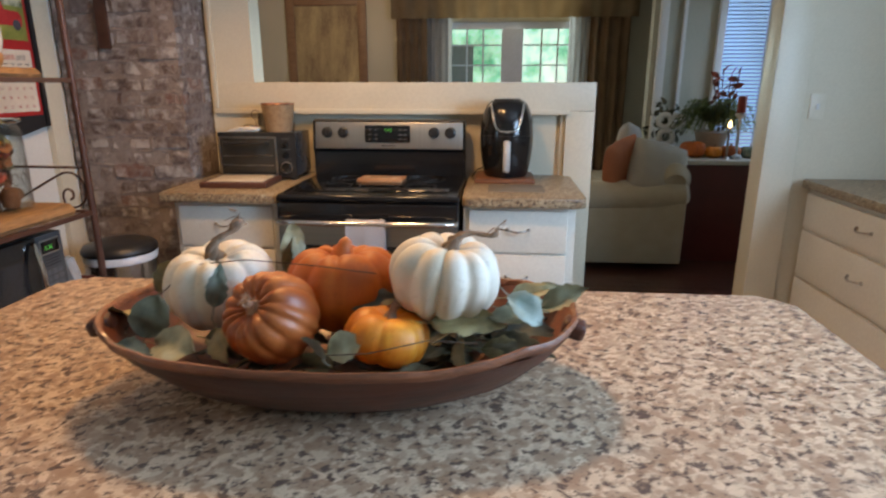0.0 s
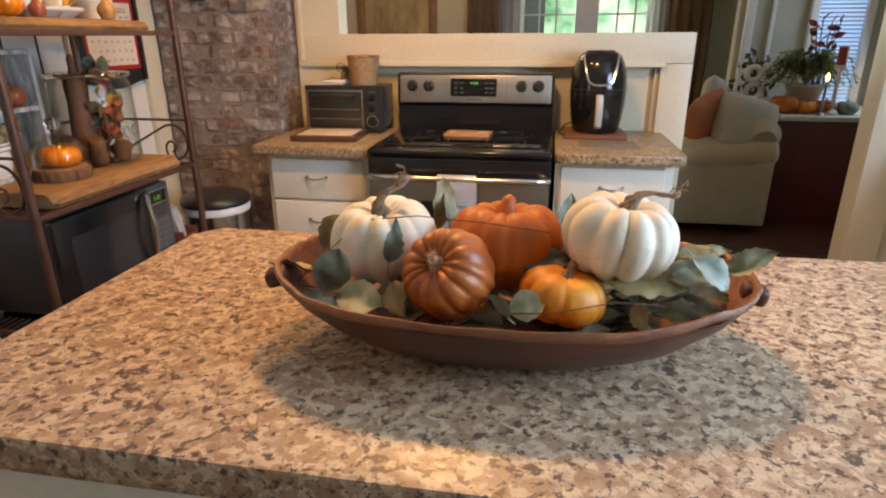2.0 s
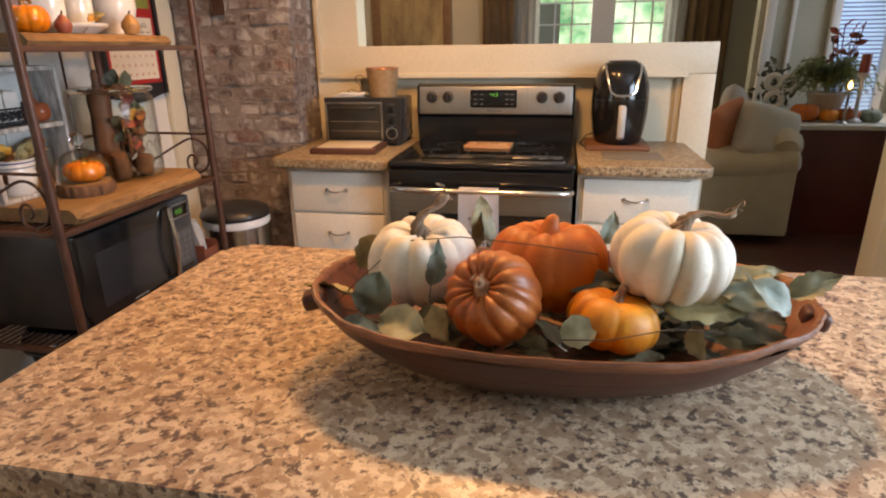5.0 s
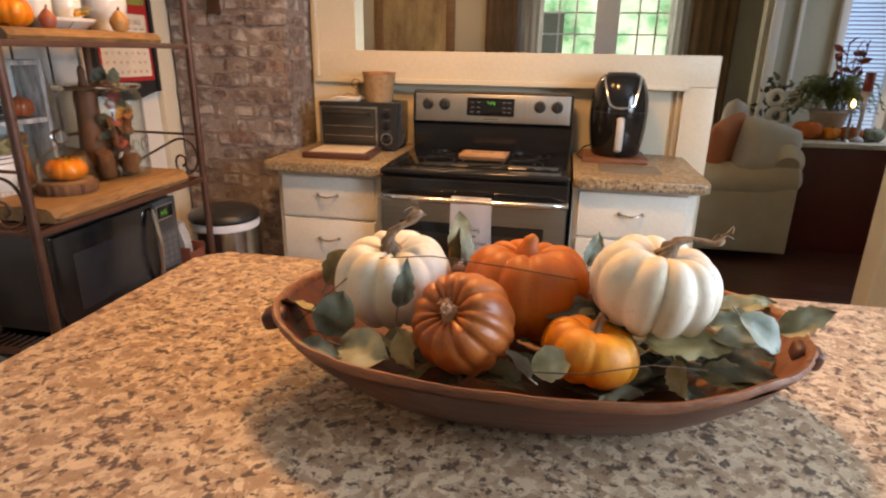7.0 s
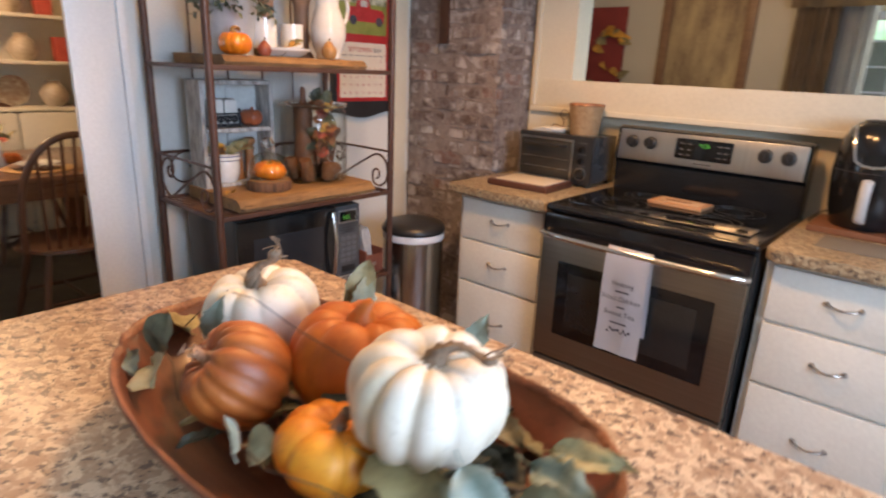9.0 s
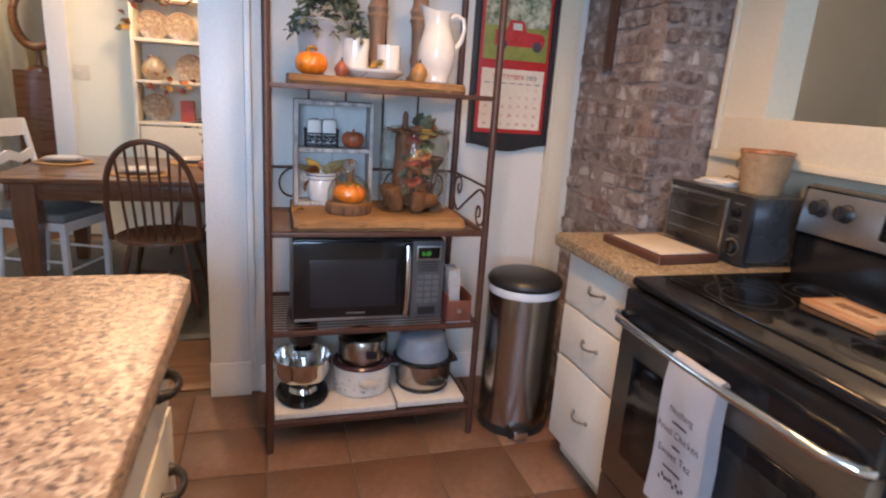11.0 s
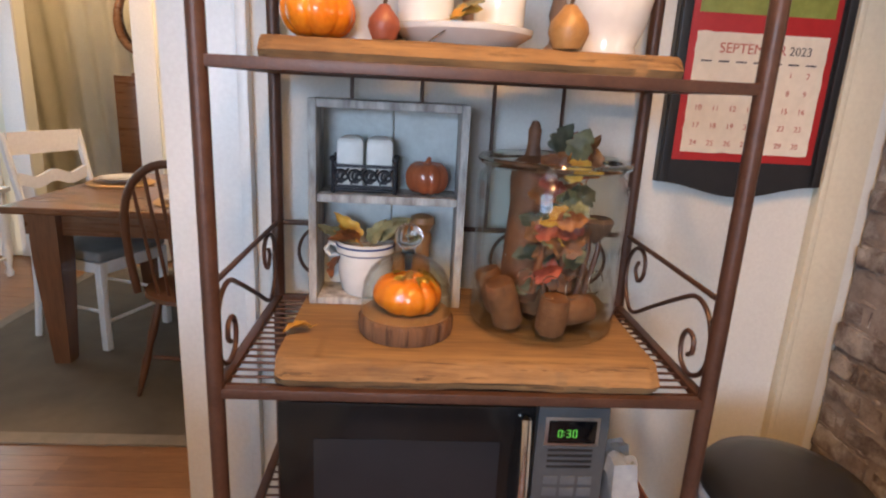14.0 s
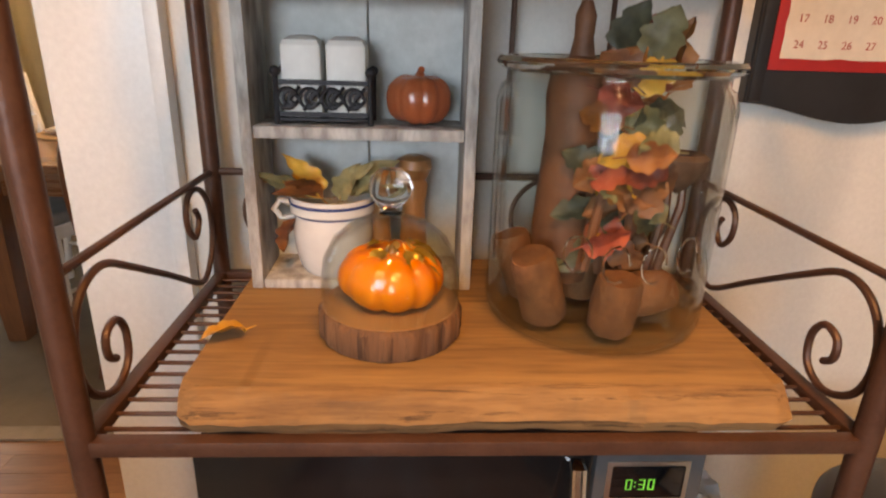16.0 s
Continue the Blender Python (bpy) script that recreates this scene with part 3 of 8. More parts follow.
SPL = ((0.655, 0.835), (0.435, 0.643), (0.11, 0.423))
base_unit(-1.455, -0.975, "white painted drawer base cabinet beside the chimney", ((0.655, 0.835), (0.455, 0.643), (0.11, 0.443)))
base_unit(-0.185, 0.283, "white painted drawer base cabinet under the air fryer", SPL)
tagged(rounded_slab("left_worktop", -1.495, -0.972, 3.871, KN + 0.04, CTR - 0.04, CTR, GRANITE_TAN, None, 0.02, 0.012), "tan speckled granite worktop beside the chimney", "worktop")
tagged(rounded_slab("right_worktop", -0.188, 0.318, 3.871, KN + 0.04, CTR - 0.04, CTR, GRANITE_TAN, None, 0.03, 0.012), "tan speckled granite worktop under the air fryer", "worktop")

# range: x -0.965 to -0.198
RX0, RX1, RCX = -0.964, -0.199, -0.581
RNG = thing("kitchen_range", pose(0, 0, 0), "stainless and black electric range with glass cooktop", "range")
boxed("body", (RX0 + 0.004, RX1 - 0.004, 3.881, KN + 0.02, 0.08, 0.872), BLACK_SATIN, RNG, 0.004)
boxed("toe_kick", (RX0 + 0.02, RX1 - 0.02, 3.916, KN, 0.0, 0.08), BLACK_SATIN, RNG)
bm = bmesh.new()
bm_box(bm, RX0, RX1, 3.851, 4.476, 0.872, 0.900, 0.012, 3)
part("cooktop_frame", bm, BLACK, RNG, "glossy black enamel cooktop frame")
glass_top = boxed("cooktop_glass", (RX0 + 0.05, RX1 - 0.05, 3.936, 4.396, 0.9005, 0.905), BLACK_GLASS, RNG, 0.002, "black glass cooktop")
RING = surf("burner_print", (0.018, 0.018, 0.018), (0.03, 0.03, 0.03), 40, 0.3, bump=0)
for bx, by, br in ((-0.76, 4.066, 0.105), (-0.40, 4.066, 0.085), (-0.76, 4.286, 0.075), (-0.40, 4.286, 0.105)):
    for r in (br, br * 0.62):
        bm = bmesh.new()
        bm_lathe(bm, [(r, 0), (r, 0.0006), (r + 0.003, 0.0006), (r + 0.003, 0)], 40, (bx, by, 0.9051))
        part("burner_ring", bm, RING, glass_top)
# backguard, leaning back a little
bm = bmesh.new()
bm_prism(bm, [(4.408, 0.899), (4.486, 0.899), (4.486, 1.172), (4.421, 1.178), (4.402, 1.168), (4.388, 1.035), (4.408, 1.02)], "x", RX0 + 0.004, RX1 - 0.004)
bmesh.ops.bevel(bm, geom=[e for e in bm.edges if abs(e.verts[0].co.x - e.verts[1].co.x) < 1e-6], offset=0.004, segments=2, affect="EDGES")
part("backguard", bm, BLACK, RNG, "black backguard")
tilt = math.degrees(math.atan2(0.014, 0.133))
PANEL_M = pose(RCX, 4.389, 1.036, -tilt, 0, 0)
bm = bmesh.new()
bm_box(bm, -0.366, 0.366, -0.006, 0.002, 0.0, 0.128, 0.004, 2)
panel = part("control_panel", bm, STEEL, RNG, "brushed steel control panel", PANEL_M)
boxed("display", (-0.115, 0.108, -0.0085, -0.0062, 0.03, 0.112), BLACK_GLASS, panel, 0.006)
for s in (-1, 1):
    for k in (0.225, 0.305):
        x = s * k + (0.0 if s > 0 else 0.0)
        bm = bmesh.new()
        v = bm_lathe(bm, [(0.0, 0.030), (0.018, 0.030), (0.021, 0.026), (0.023, 0.004), (0.027, 0.0), (0.0, 0.0)], 24)
        v += bm_box(bm, -0.004, 0.004, -0.021, 0.021, 0.026, 0.036, 0.002)
        bm_move(bm, v, pose(x, -0.0062, 0.078, 90, 0, 0))
        part("knob", bm, BLACK_SATIN, panel, "black control knob")


def seven_segments(bm, text, x, z, h, y, slant=0.0):
    segs = {"0": "abcdef", "1": "bc", "2": "abged", "3": "abgcd", "4": "fgbc", "5": "afgcd", "6": "afgedc", "7": "abc", "8": "abcdefg", "9": "abcdfg"}
    w, t = h * 0.5, h * 0.11
    for ch in text:
        if ch == ":":
            for dz in (0.3, 0.7):
                bm_box(bm, x - t / 2, x + t / 2, y - 0.0004, y, z + h * dz - t / 2, z + h * dz + t / 2)
            x += w * 0.55
            continue
        bars = {"a": (0, w, h - t, h), "d": (0, w, 0, t), "g": (0, w, h / 2 - t / 2, h / 2 + t / 2), "f": (0, t, h / 2, h), "e": (0, t, 0, h / 2), "b": (w - t, w, h / 2, h), "c": (w - t, w, 0, h / 2)}
        for s in segs[ch]:
            a, b, c, d = bars[s]
            bm_box(bm, x + a, x + b, y - 0.0004, y, z + c + t * 0.15, z + d - t * 0.15)
        x += w * 1.45


bm = bmesh.new()
seven_segments(bm, "4:23", -0.018, 0.082, 0.015, -0.0087)
part("digits", bm, GREEN_LED, panel, "green clock digits")
PRINT = surf("grey_print", (0.10, 0.10, 0.10), (0.15, 0.15, 0.15), 30, 0.5, bump=0)
for sx in (-0.09, -0.06, 0.06, 0.085):
    for z in (0.045, 0.066, 0.09):
        boxed("button_mark", (sx - 0.008, sx + 0.008, -0.0089, -0.0086, z, z + 0.004), PRINT, panel)
bm = bmesh.new()
bm_box(bm, -0.035, 0.035, -0.0066, -0.0061, 0.012, 0.018)
part("maker_mark", bm, PRINT, panel)
# oven door: black upper band, handle, steel door with window, storage drawer
boxed("door_band", (RX0 + 0.006, RX1 - 0.006, 3.836, 3.881, 0.775, 0.868), BLACK, RNG, 0.008)
door = boxed("oven_door", (RX0 + 0.008, RX1 - 0.008, 3.836, 3.88, 0.275, 0.773), STEEL_DARK, RNG, 0.006, "slate steel oven door")
boxed("door_window", (RX0 + 0.09, RX1 - 0.09, 3.829, 3.8355, 0.385, 0.69), BLACK_GLASS, door, 0.004)
boxed("inner_glass", (RX0 + 0.14, RX1 - 0.14, 3.8275, 3.8288, 0.43, 0.65), OVEN_GLASS, door, 0.0005)
bm = bmesh.new()
bm_tube(bm, [(RX0 + 0.012, 3.842, 0.79), (RX0 + 0.02, 3.811, 0.795), (RX0 + 0.06, 3.786, 0.797)] + [(RX0 + 0.06 + (RX1 - RX0 - 0.12) * i / 10, 3.786 - 0.012 * math.sin(math.pi * i / 10), 0.797) for i in range(1, 10)] + [(RX1 - 0.06, 3.786, 0.797), (RX1 - 0.02, 3.811, 0.795), (RX1 - 0.012, 3.842, 0.79)], 0.0125, 12)
part("door_handle", bm, CHROME, door, "polished steel bar handle")
drawer = boxed("storage_drawer", (RX0 + 0.008, RX1 - 0.008, 3.838, 3.88, 0.085, 0.268), STEEL_DARK, RNG, 0.006)

# side counter on the east wall
SIDE = thing("side_cabinet", pose(0, 0, 0), "cream painted drawer cabinet run along the side wall", "cabinet")
boxed("body", (1.475, KE - 0.002, 0.6, KN - 0.024, 0.09, 0.86), CABINET, SIDE, 0.003)
boxed("toe_kick", (1.545, KE - 0.002, 0.6, KN - 0.024, 0.0, 0.09), CAB_EDGE, SIDE)
for j in range(4):
    y1 = KN - 0.045 - j * 0.92
    for z0, z1 in ((0.67, 0.835), (0.43, 0.655), (0.11, 0.415)):
        d = boxed("drawer_front", (1.456, 1.474, y1 - 0.90, y1, z0, z1), CABINET, SIDE, 0.004)
        cup_pull("handle", d, 1.456, y1 - 0.48, (z0 + z1) / 2 + 0.01, 0.1, "y", -1)
tagged(rounded_slab("side_worktop", 1.43, KE - 0.002, 0.58, KN - 0.024, 0.862, 0.90, GRANITE_TAN, None, 0.015, 0.012), "tan speckled granite worktop along the side wall", "worktop")

# ---- metal rack ----
FX, BX, LY, RY = -1.635, -2.078, 2.858, 3.652
S1, S2, S3, S4 = 1.355, 0.855, 0.482, 0.115
RACK = thing("bakers_rack", pose(0, 0, 0), "tall brown iron bakers rack with scrolled sides and wire shelves", "rack")
for x in (FX, BX):
    for y in (LY, RY):
        tube("post", [(x, y, 0.0), (x, y, 1.1), (x, y, 2.05)], 0.0135, IRON, RACK, 12)


def scroll(c, r0, turns, start, plane, fixed, n=26):
    pts = []
    for i in range(n + 1):
        k = i / n
        a = start + turns * 360 * k
        r = r0 * (1 - 0.72 * k)
        pts += arc(c, r, a, a, 0, plane, fixed)
    return pts


for z in (S1, S2, S3, S4):
    sh = boxed("shelf_front_rail", (FX - 0.008, FX + 0.008, LY, RY, z - 0.0085, z + 0.0085), IRON, RACK, 0.002)
    boxed("shelf_back_rail", (BX - 0.009, BX + 0.009, LY, RY, z - 0.007, z + 0.007), IRON, RACK, 0.002)
    for y in (LY, RY):
        boxed("shelf_side_rail", (BX, FX, y - 0.009, y + 0.009, z - 0.007, z + 0.007), IRON, RACK, 0.002)
    n = 17
    for i in range(1, n):
        x = BX + (FX - BX) * i / n
        tube("shelf_wire", [(x, LY, z), (x, RY, z)], 0.0026, IRON, sh, 6)
# back rods over the scrolled rail
tube("back_rail", [(BX, LY, 1.031), (BX, RY, 1.031)], 0.006, IRON, RACK)
for y in (3.02, 3.168, 3.323, 3.473):
    tube("back_rod", [(BX, y, 1.031), (BX, y, 2.0)], 0.0042, IRON, RACK, 6)
for yc, s in ((2.965, 1), (3.11, -1), (3.40, 1), (3.545, -1)):
    bm = bmesh.new()
    bm_tube(bm, scroll((yc, 0.955), 0.075, 0.9, 90 if s > 0 else 90, "yz", BX) if s > 0 else [(p[0], 2 * yc - p[1], p[2]) for p in scroll((yc, 0.955), 0.075, 0.9, 90, "yz", BX)], 0.0042, 6)
    part("back_scroll", bm, IRON, RACK)
SCROLL = ((0.088, 0.992), (0.077, 0.974), (0.096, 0.953), (0.120, 0.972), (0.122, 1.004), (0.098, 1.022), (0.058, 1.014), (0.030, 0.980), (0.030, 0.930), (0.055, 0.892), (0.095, 0.880), (0.190, 0.930),
          (0.295, 0.985), (0.352, 1.010), (0.394, 1.002), (0.420, 0.970), (0.425, 0.924), (0.408, 0.890), (0.370, 0.872), (0.336, 0.886), (0.330, 0.922), (0.347, 0.944), (0.370, 0.937), (0.372, 0.914), (0.358, 0.903))
# scrolled sides: a level bar between the posts, with an S below it
for y in (LY, RY):
    bm = bmesh.new()
    bm_tube(bm, [(BX, y, 1.031), (-1.86, y, 1.031), (FX, y, 1.030)], 0.0050, 8)
    pts = smooth([(BX + d, y, z) for d, z in SCROLL], 4)
    bm_tube(bm, pts, 0.0045, 8)
    part("side_scroll", bm, IRON, RACK)


def live_edge_board(name, x0, x1, y0, y1, z0, th, seed, material, label, bow=0.012):
    """A thick plank with a wavering front edge, chamfered where the bark was."""
    bm = bmesh.new()
    n, cols = 110, []
    for i in range(n + 1):
        k = i / n
        y = y0 + (y1 - y0) * k
        w = noise.noise(Vector((k * 3.0, seed, 0))) * bow + noise.noise(Vector((k * 14.0, seed, 4))) * bow * 0.25
        w2 = (noise.noise(Vector((k * 5.0, seed, 9))) * 0.55 + noise.noise(Vector((k * 23.0, seed, 9))) * 0.22 + noise.noise(Vector((k * 71.0, seed, 5))) * 0.16) * bow
        lift = noise.noise(Vector((k * 4.0, seed, 2))) * 0.002
        ends = 0.012 * max(0, abs(2 * k - 1) - 0.94) / 0.06
        cols.append([bm.verts.new(p) for p in (
            (x0, y, z0), (x1 + w - ends, y, z0 + w2 * 0.2), (x1 + 0.006 + w + w2 - ends, y, z0 + th * 0.35), (x1 - 0.006 + w - w2 * 0.6 - ends, y, z0 + th * 0.82), (x1 - 0.020 + w + w2 * 0.5 - ends, y, z0 + th + lift), (x1 - 0.14, y, z0 + th), (x0, y, z0 + th))])
    for a, b in zip(cols, cols[1:]):
        for j in range(7):
            bm.faces.new((a[j], a[(j + 1) % 7], b[(j + 1) % 7], b[j]))
    bm.faces.new(cols[0]), bm.faces.new(list(reversed(cols[-1])))
    ob = part(name, bm, material)
    ob.data.materials.append(BARK_EDGE)
    for k, p in enumerate(ob.data.polygons):
        if k < 7 * n and k % 7 in (1, 2, 3):
            p.material_index = 1
    return tagged(ob, label, "board")


live_edge_board("live_edge_board", -2.03, -1.643, 2.945, 3.575, S2 + 0.0085, 0.0425, 3.3, SLAB, "thick rough-sawn brown board lying on the wire shelf")
live_edge_board("live_edge_board", -2.03, -1.66, 2.93, 3.545, S1 + 0.0085, 0.0335, 8.1, SLAB, "rough-sawn brown board on the upper wire shelf")

# microwave oven on the third shelf
MZ = S3 + 0.0125
MW = thing("microwave_oven", pose(-1.70, 3.228, MZ), "black microwave oven with silver handle on the wire shelf", "microwave")
boxed("body", (-0.36, 0.0, -0.285, 0.285, 0.012, 0.325), BLACK_SATIN, MW, 0.006)
for x in (-0.32, -0.04):
    for y in (-0.25, 0.25):
        lathed("foot", [(0, 0), (0.014, 0), (0.014, 0.0125), (0, 0.0125)], BLACK_SATIN, MW, 12, (x, y, 0))
door = boxed("door", (0.0005, 0.026, -0.285, 0.155, 0.016, 0.323), BLACK, MW, 0.005)
boxed("door_window", (0.0262, 0.0275, -0.225, 0.095, 0.07, 0.255), surf("screened_glass", (0.014, 0.016, 0.021), (0.021, 0.024, 0.030), 5, 0.2, bump=0.02, fine=600), door, 0.0005)
bm = bmesh.new()
bm_tube(bm, [(0.024, 0.135, 0.03)] + [(0.038 + 0.018 * math.sin(math.pi * i / 12), 0.135 + 0.0 * i, 0.032 + 0.272 * i / 12) for i in range(13)] + [(0.024, 0.135, 0.306)], 0.0095, 10, flat=0.7)
part("door_handle", bm, CHROME, door, "curved silver handle")
boxed("lower_trim", (0.0262, 0.0285, -0.28, 0.15, 0.018, 0.028), STEEL, door, 0.0005)
boxed("maker_mark", (0.0262, 0.0272, -0.09, -0.02, 0.042, 0.049), PRINT, door, 0.0003)
cp = boxed("control_panel", (0.0005, 0.024, 0.158, 0.285, 0.016, 0.323), surf("grey_panel", (0.055, 0.06, 0.066), (0.08, 0.086, 0.094), 8, 0.36, bump=0.03), MW, 0.005, "dark grey control panel")
boxed("display", (0.0242, 0.0255, 0.178, 0.262, 0.255, 0.298), BLACK_GLASS, cp, 0.002)
bm = bmesh.new()
seven_segments(bm, "0:30", 0.0, 0.0, 0.015, 0.0)
bmesh.ops.transform(bm, matrix=pose(0.0258, 0.195, 0.266, 0, 0, 90), verts=bm.verts)
part("digits", bm, GREEN_LED, cp, "green clock digits")
KEY = surf("key_grey", (0.085, 0.092, 0.105), (0.12, 0.13, 0.145), 20, 0.35, bump=0.02)
for r in range(5):
    for c in range(3):
        boxed("key", (0.0242, 0.0256, 0.178 + c * 0.031, 0.203 + c * 0.031, 0.075 + r * 0.024, 0.092 + r * 0.024), KEY, cp, 0.0006)
for r in range(4):
    boxed("quick_key", (0.0242, 0.0252, 0.18, 0.26, 0.205 + r * 0.011, 0.2095 + r * 0.011), BLACK_SATIN, cp)
boxed("display_bezel", (0.0238, 0.0248, 0.172, 0.268, 0.249, 0.304), STEEL, cp, 0.0005)
boxed("open_button", (0.0242, 0.0265, 0.185, 0.255, 0.03, 0.06), BLACK_SATIN, cp, 0.003)

PAN = thing("baking_pan", pose(-1.865, 3.235, MZ + 0.3255), "shallow round black pan lying on the microwave", "pan")
lathed("dish", [(0, 0), (0.15, 0.0), (0.172, 0.012), (0.178, 0.013), (0.178, 0.0155), (0.170, 0.0155), (0.148, 0.004), (0, 0.004)], BLACK_SATIN, PAN, 56, squash=(0.95, 1.22))

# ---- dough bowl, pumpkins and leaves on the island ----


def fruit_skin(name, c1, c2, rough=0.35, streak=26.0, bump=0.12, coat=0.15):
    """Skin with streaks that run from stem to base, and blotches."""
    m, nt, b = nodes_of(name)
    v = coords(nt, (1, 1, 0.16))
    s1, s2 = noise_tex(nt, v, streak * 2.2, 4.0, 0.6), noise_tex(nt, coords(nt), 14, 5.0, 0.6)
    col = ramp(nt, s1, [(0.32, c1), (0.66, c2)])
    col = blend(nt, 0.45, col, ramp(nt, s2, [(0.35, c1), (0.65, c2)]))
    specks = noise_tex(nt, coords(nt), 75, 4.0, 0.7)
    col = blend(nt, ramp(nt, specks, [(0.56, (0, 0, 0)), (0.70, (0.35, 0.35, 0.35))]), col, tuple(x * 0.6 for x in c1))
    nt.links.new(col, b.inputs["Base Color"])
    mr = add(nt, "ShaderNodeMapRange", To_Min=rough - 0.06, To_Max=rough + 0.14)
    nt.links.new(s2, mr.inputs["Value"])
    nt.links.new(mr.outputs[0], b.inputs["Roughness"])
    b.inputs["Coat Weight"].default_value = coat * 0.4
    b.inputs["Coat Roughness"].default_value = 0.3
    fine = noise_tex(nt, coords(nt), 120, 4.0, 0.65)
    relief(nt, b, blend(nt, 0.55, s1, fine), bump + 0.16, 0.004)
    return m


def bm_pumpkin(bm, R, H, ribs, depth, dip=0.3, seed=0.0, n=120, rows=36, power=0.62, sharp=0.5):
    rings = []
    for j in range(rows + 1):
        ph = -math.pi / 2 + math.pi * j / rows
        rad, zz = max(0.0, math.cos(ph)) ** power, math.sin(ph)
        ring = []
        for i in range(n):
            th = 2 * math.pi * i / n
            lobe = th * ribs / (2 * math.pi) + 0.5 * noise.noise(Vector((math.cos(th) * 1.5, math.sin(th) * 1.5, seed)))
            k = int(math.floor(lobe)) % ribs
            grown = 1 + 0.05 * noise.noise(Vector((k * 7.3, seed, 1.0)))
            g = abs(math.sin(math.pi * lobe)) ** sharp
            r = R * rad * grown * (1 - depth * (1 - g) * min(1, rad * 1.6))
            r *= 1 + 0.035 * noise.noise(Vector((math.cos(th) * 1.1, math.sin(th) * 1.1, zz * 1.2 + seed * 3)))
            z = H / 2 * zz * (1 - 0.10 * (1 - g)) * (1 + 0.05 * noise.noise(Vector((math.cos(th) * 1.2 + seed, math.sin(th) * 1.2, 5.0))))
            fall = math.exp(-(rad / 0.42) ** 2)
            z -= math.copysign(1, zz) * fall * dip * H * (1.0 if zz > 0 else 0.5)
            ring.append(bm.verts.new((r * math.cos(th), r * math.sin(th), z)))
        rings.append(ring)
    for a, b in zip(rings, rings[1:]):
        for i in range(n):
            bm.faces.new((a[i], a[(i + 1) % n], b[(i + 1) % n], b[i]))
    bmesh.ops.remove_doubles(bm, verts=bm.verts, dist=R * 0.002)


STEM_WOOD = wood("dried_stem", (0.10, 0.055, 0.032), (0.36, 0.25, 0.17), 2, 14, 0.85, 0.8)
STEM_PALE = wood("pale_dried_stem", (0.34, 0.16, 0.09), (0.58, 0.36, 0.22), 2, 14, 0.8, 0.6)
WHITE_SKIN = fruit_skin("white_pumpkin_skin", (0.66, 0.54, 0.37), (0.80, 0.755, 0.67), 0.5, 14, 0.06, 0.05)
TERRA_SKIN = fruit_skin("russet_pumpkin_skin", (0.27, 0.050, 0.009), (0.50, 0.140, 0.030), 0.40)
ORANGE_SKIN = fruit_skin("deep_orange_pumpkin_skin", (0.38, 0.068, 0.004), (0.57, 0.138, 0.009), 0.52)
GOURD_SKIN = fruit_skin("golden_pumpkin_skin", (0.56, 0.12, 0.008), (0.84, 0.33, 0.025), 0.46, 30)


def pumpkin(name, m, R, H, ribs, depth, skin, stem, stem_mat, label, seed, dip=0.16, parent=None, category="pumpkin", sharp=0.5, n=120, twisted=False):
    p = thing(name, m, label, category, "pumpkins")
    bm = bmesh.new()
    bm_pumpkin(bm, R, H, ribs, depth, dip, seed, n, sharp=sharp)
    part("flesh", bm, skin, p, angle=80)
    z0 = H / 2 - dip * H - 0.004
    if stem:
        bm = bmesh.new()
        pts, rad = [], []
        for q, r in stem:
            pts.append((q[0], q[1], z0 + q[2], r))
        pts = smooth([q[:3] for q in pts], 4)
        rad = [stem[min(i // 4, len(stem) - 1)][1] * (1 - i % 4 / 4) + stem[min(i // 4 + 1, len(stem) - 1)][1] * (i % 4) / 4 for i in range(len(pts))]
        if twisted:
            for s in range(4):
                line = []
                for i, q0 in enumerate(pts):
                    a = s * math.pi / 2 + i * 0.42
                    q = Vector((math.cos(a), math.sin(a), 0.3 * math.sin(a * 1.3)))
                    line.append(q0 + q * rad[i] * 0.62)
                bm_tube(bm, line, [r * 0.52 for r in rad], 7)
            for s in range(3):
                a, tip = s * 2.1 + seed, pts[-1]
                bm_tube(bm, smooth([pts[-4], tip, tip + Vector((0.006 * math.cos(a), 0.006, 0.004)), tip + Vector((0.016 * math.cos(a), 0.004 * math.sin(a), 0.010 - 0.008 * s)), tip + Vector((0.013 * math.cos(a + 1), 0.008, 0.016 - 0.012 * s)), tip + Vector((0.004, 0.010 * math.sin(a), 0.012 - 0.010 * s))], 4), 0.0011, 5, 0.0006)
        else:
            bm_tube(bm, pts, rad, 10)
        for v in bm.verts:
            v.co += 0.0016 * noise.noise_vector(v.co * 130)
        part("stem", bm, stem_mat, p, angle=60)
    return p


IT = 0.922
TWIST = [((0, 0, 0), 0.0158), ((-0.004, 0, 0.010), 0.0112), ((-0.003, 0.002, 0.024), 0.0082), ((0.010, 0.006, 0.034), 0.0069), ((0.026, 0.008, 0.040), 0.0063), ((0.034, 0.006, 0.050), 0.0087), ((0.036, 0.004, 0.056), 0.0059)]
CROOK = [((0, 0, 0), 0.0145), ((0.002, 0, 0.012), 0.0099), ((0.010, 0.003, 0.023), 0.0074), ((0.024, 0.006, 0.028), 0.0062), ((0.040, 0.003, 0.029), 0.0055), ((0.054, -0.002, 0.031), 0.0061), ((0.060, -0.002, 0.036), 0.0040)]
SHORT = [((0, 0, 0), 0.014), ((0.001, 0, 0.006), 0.0085), ((0.002, 0, 0.014), 0.0055), ((0.004, 0.001, 0.021), 0.0055), ((0.006, 0.001, 0.025), 0.0065)]
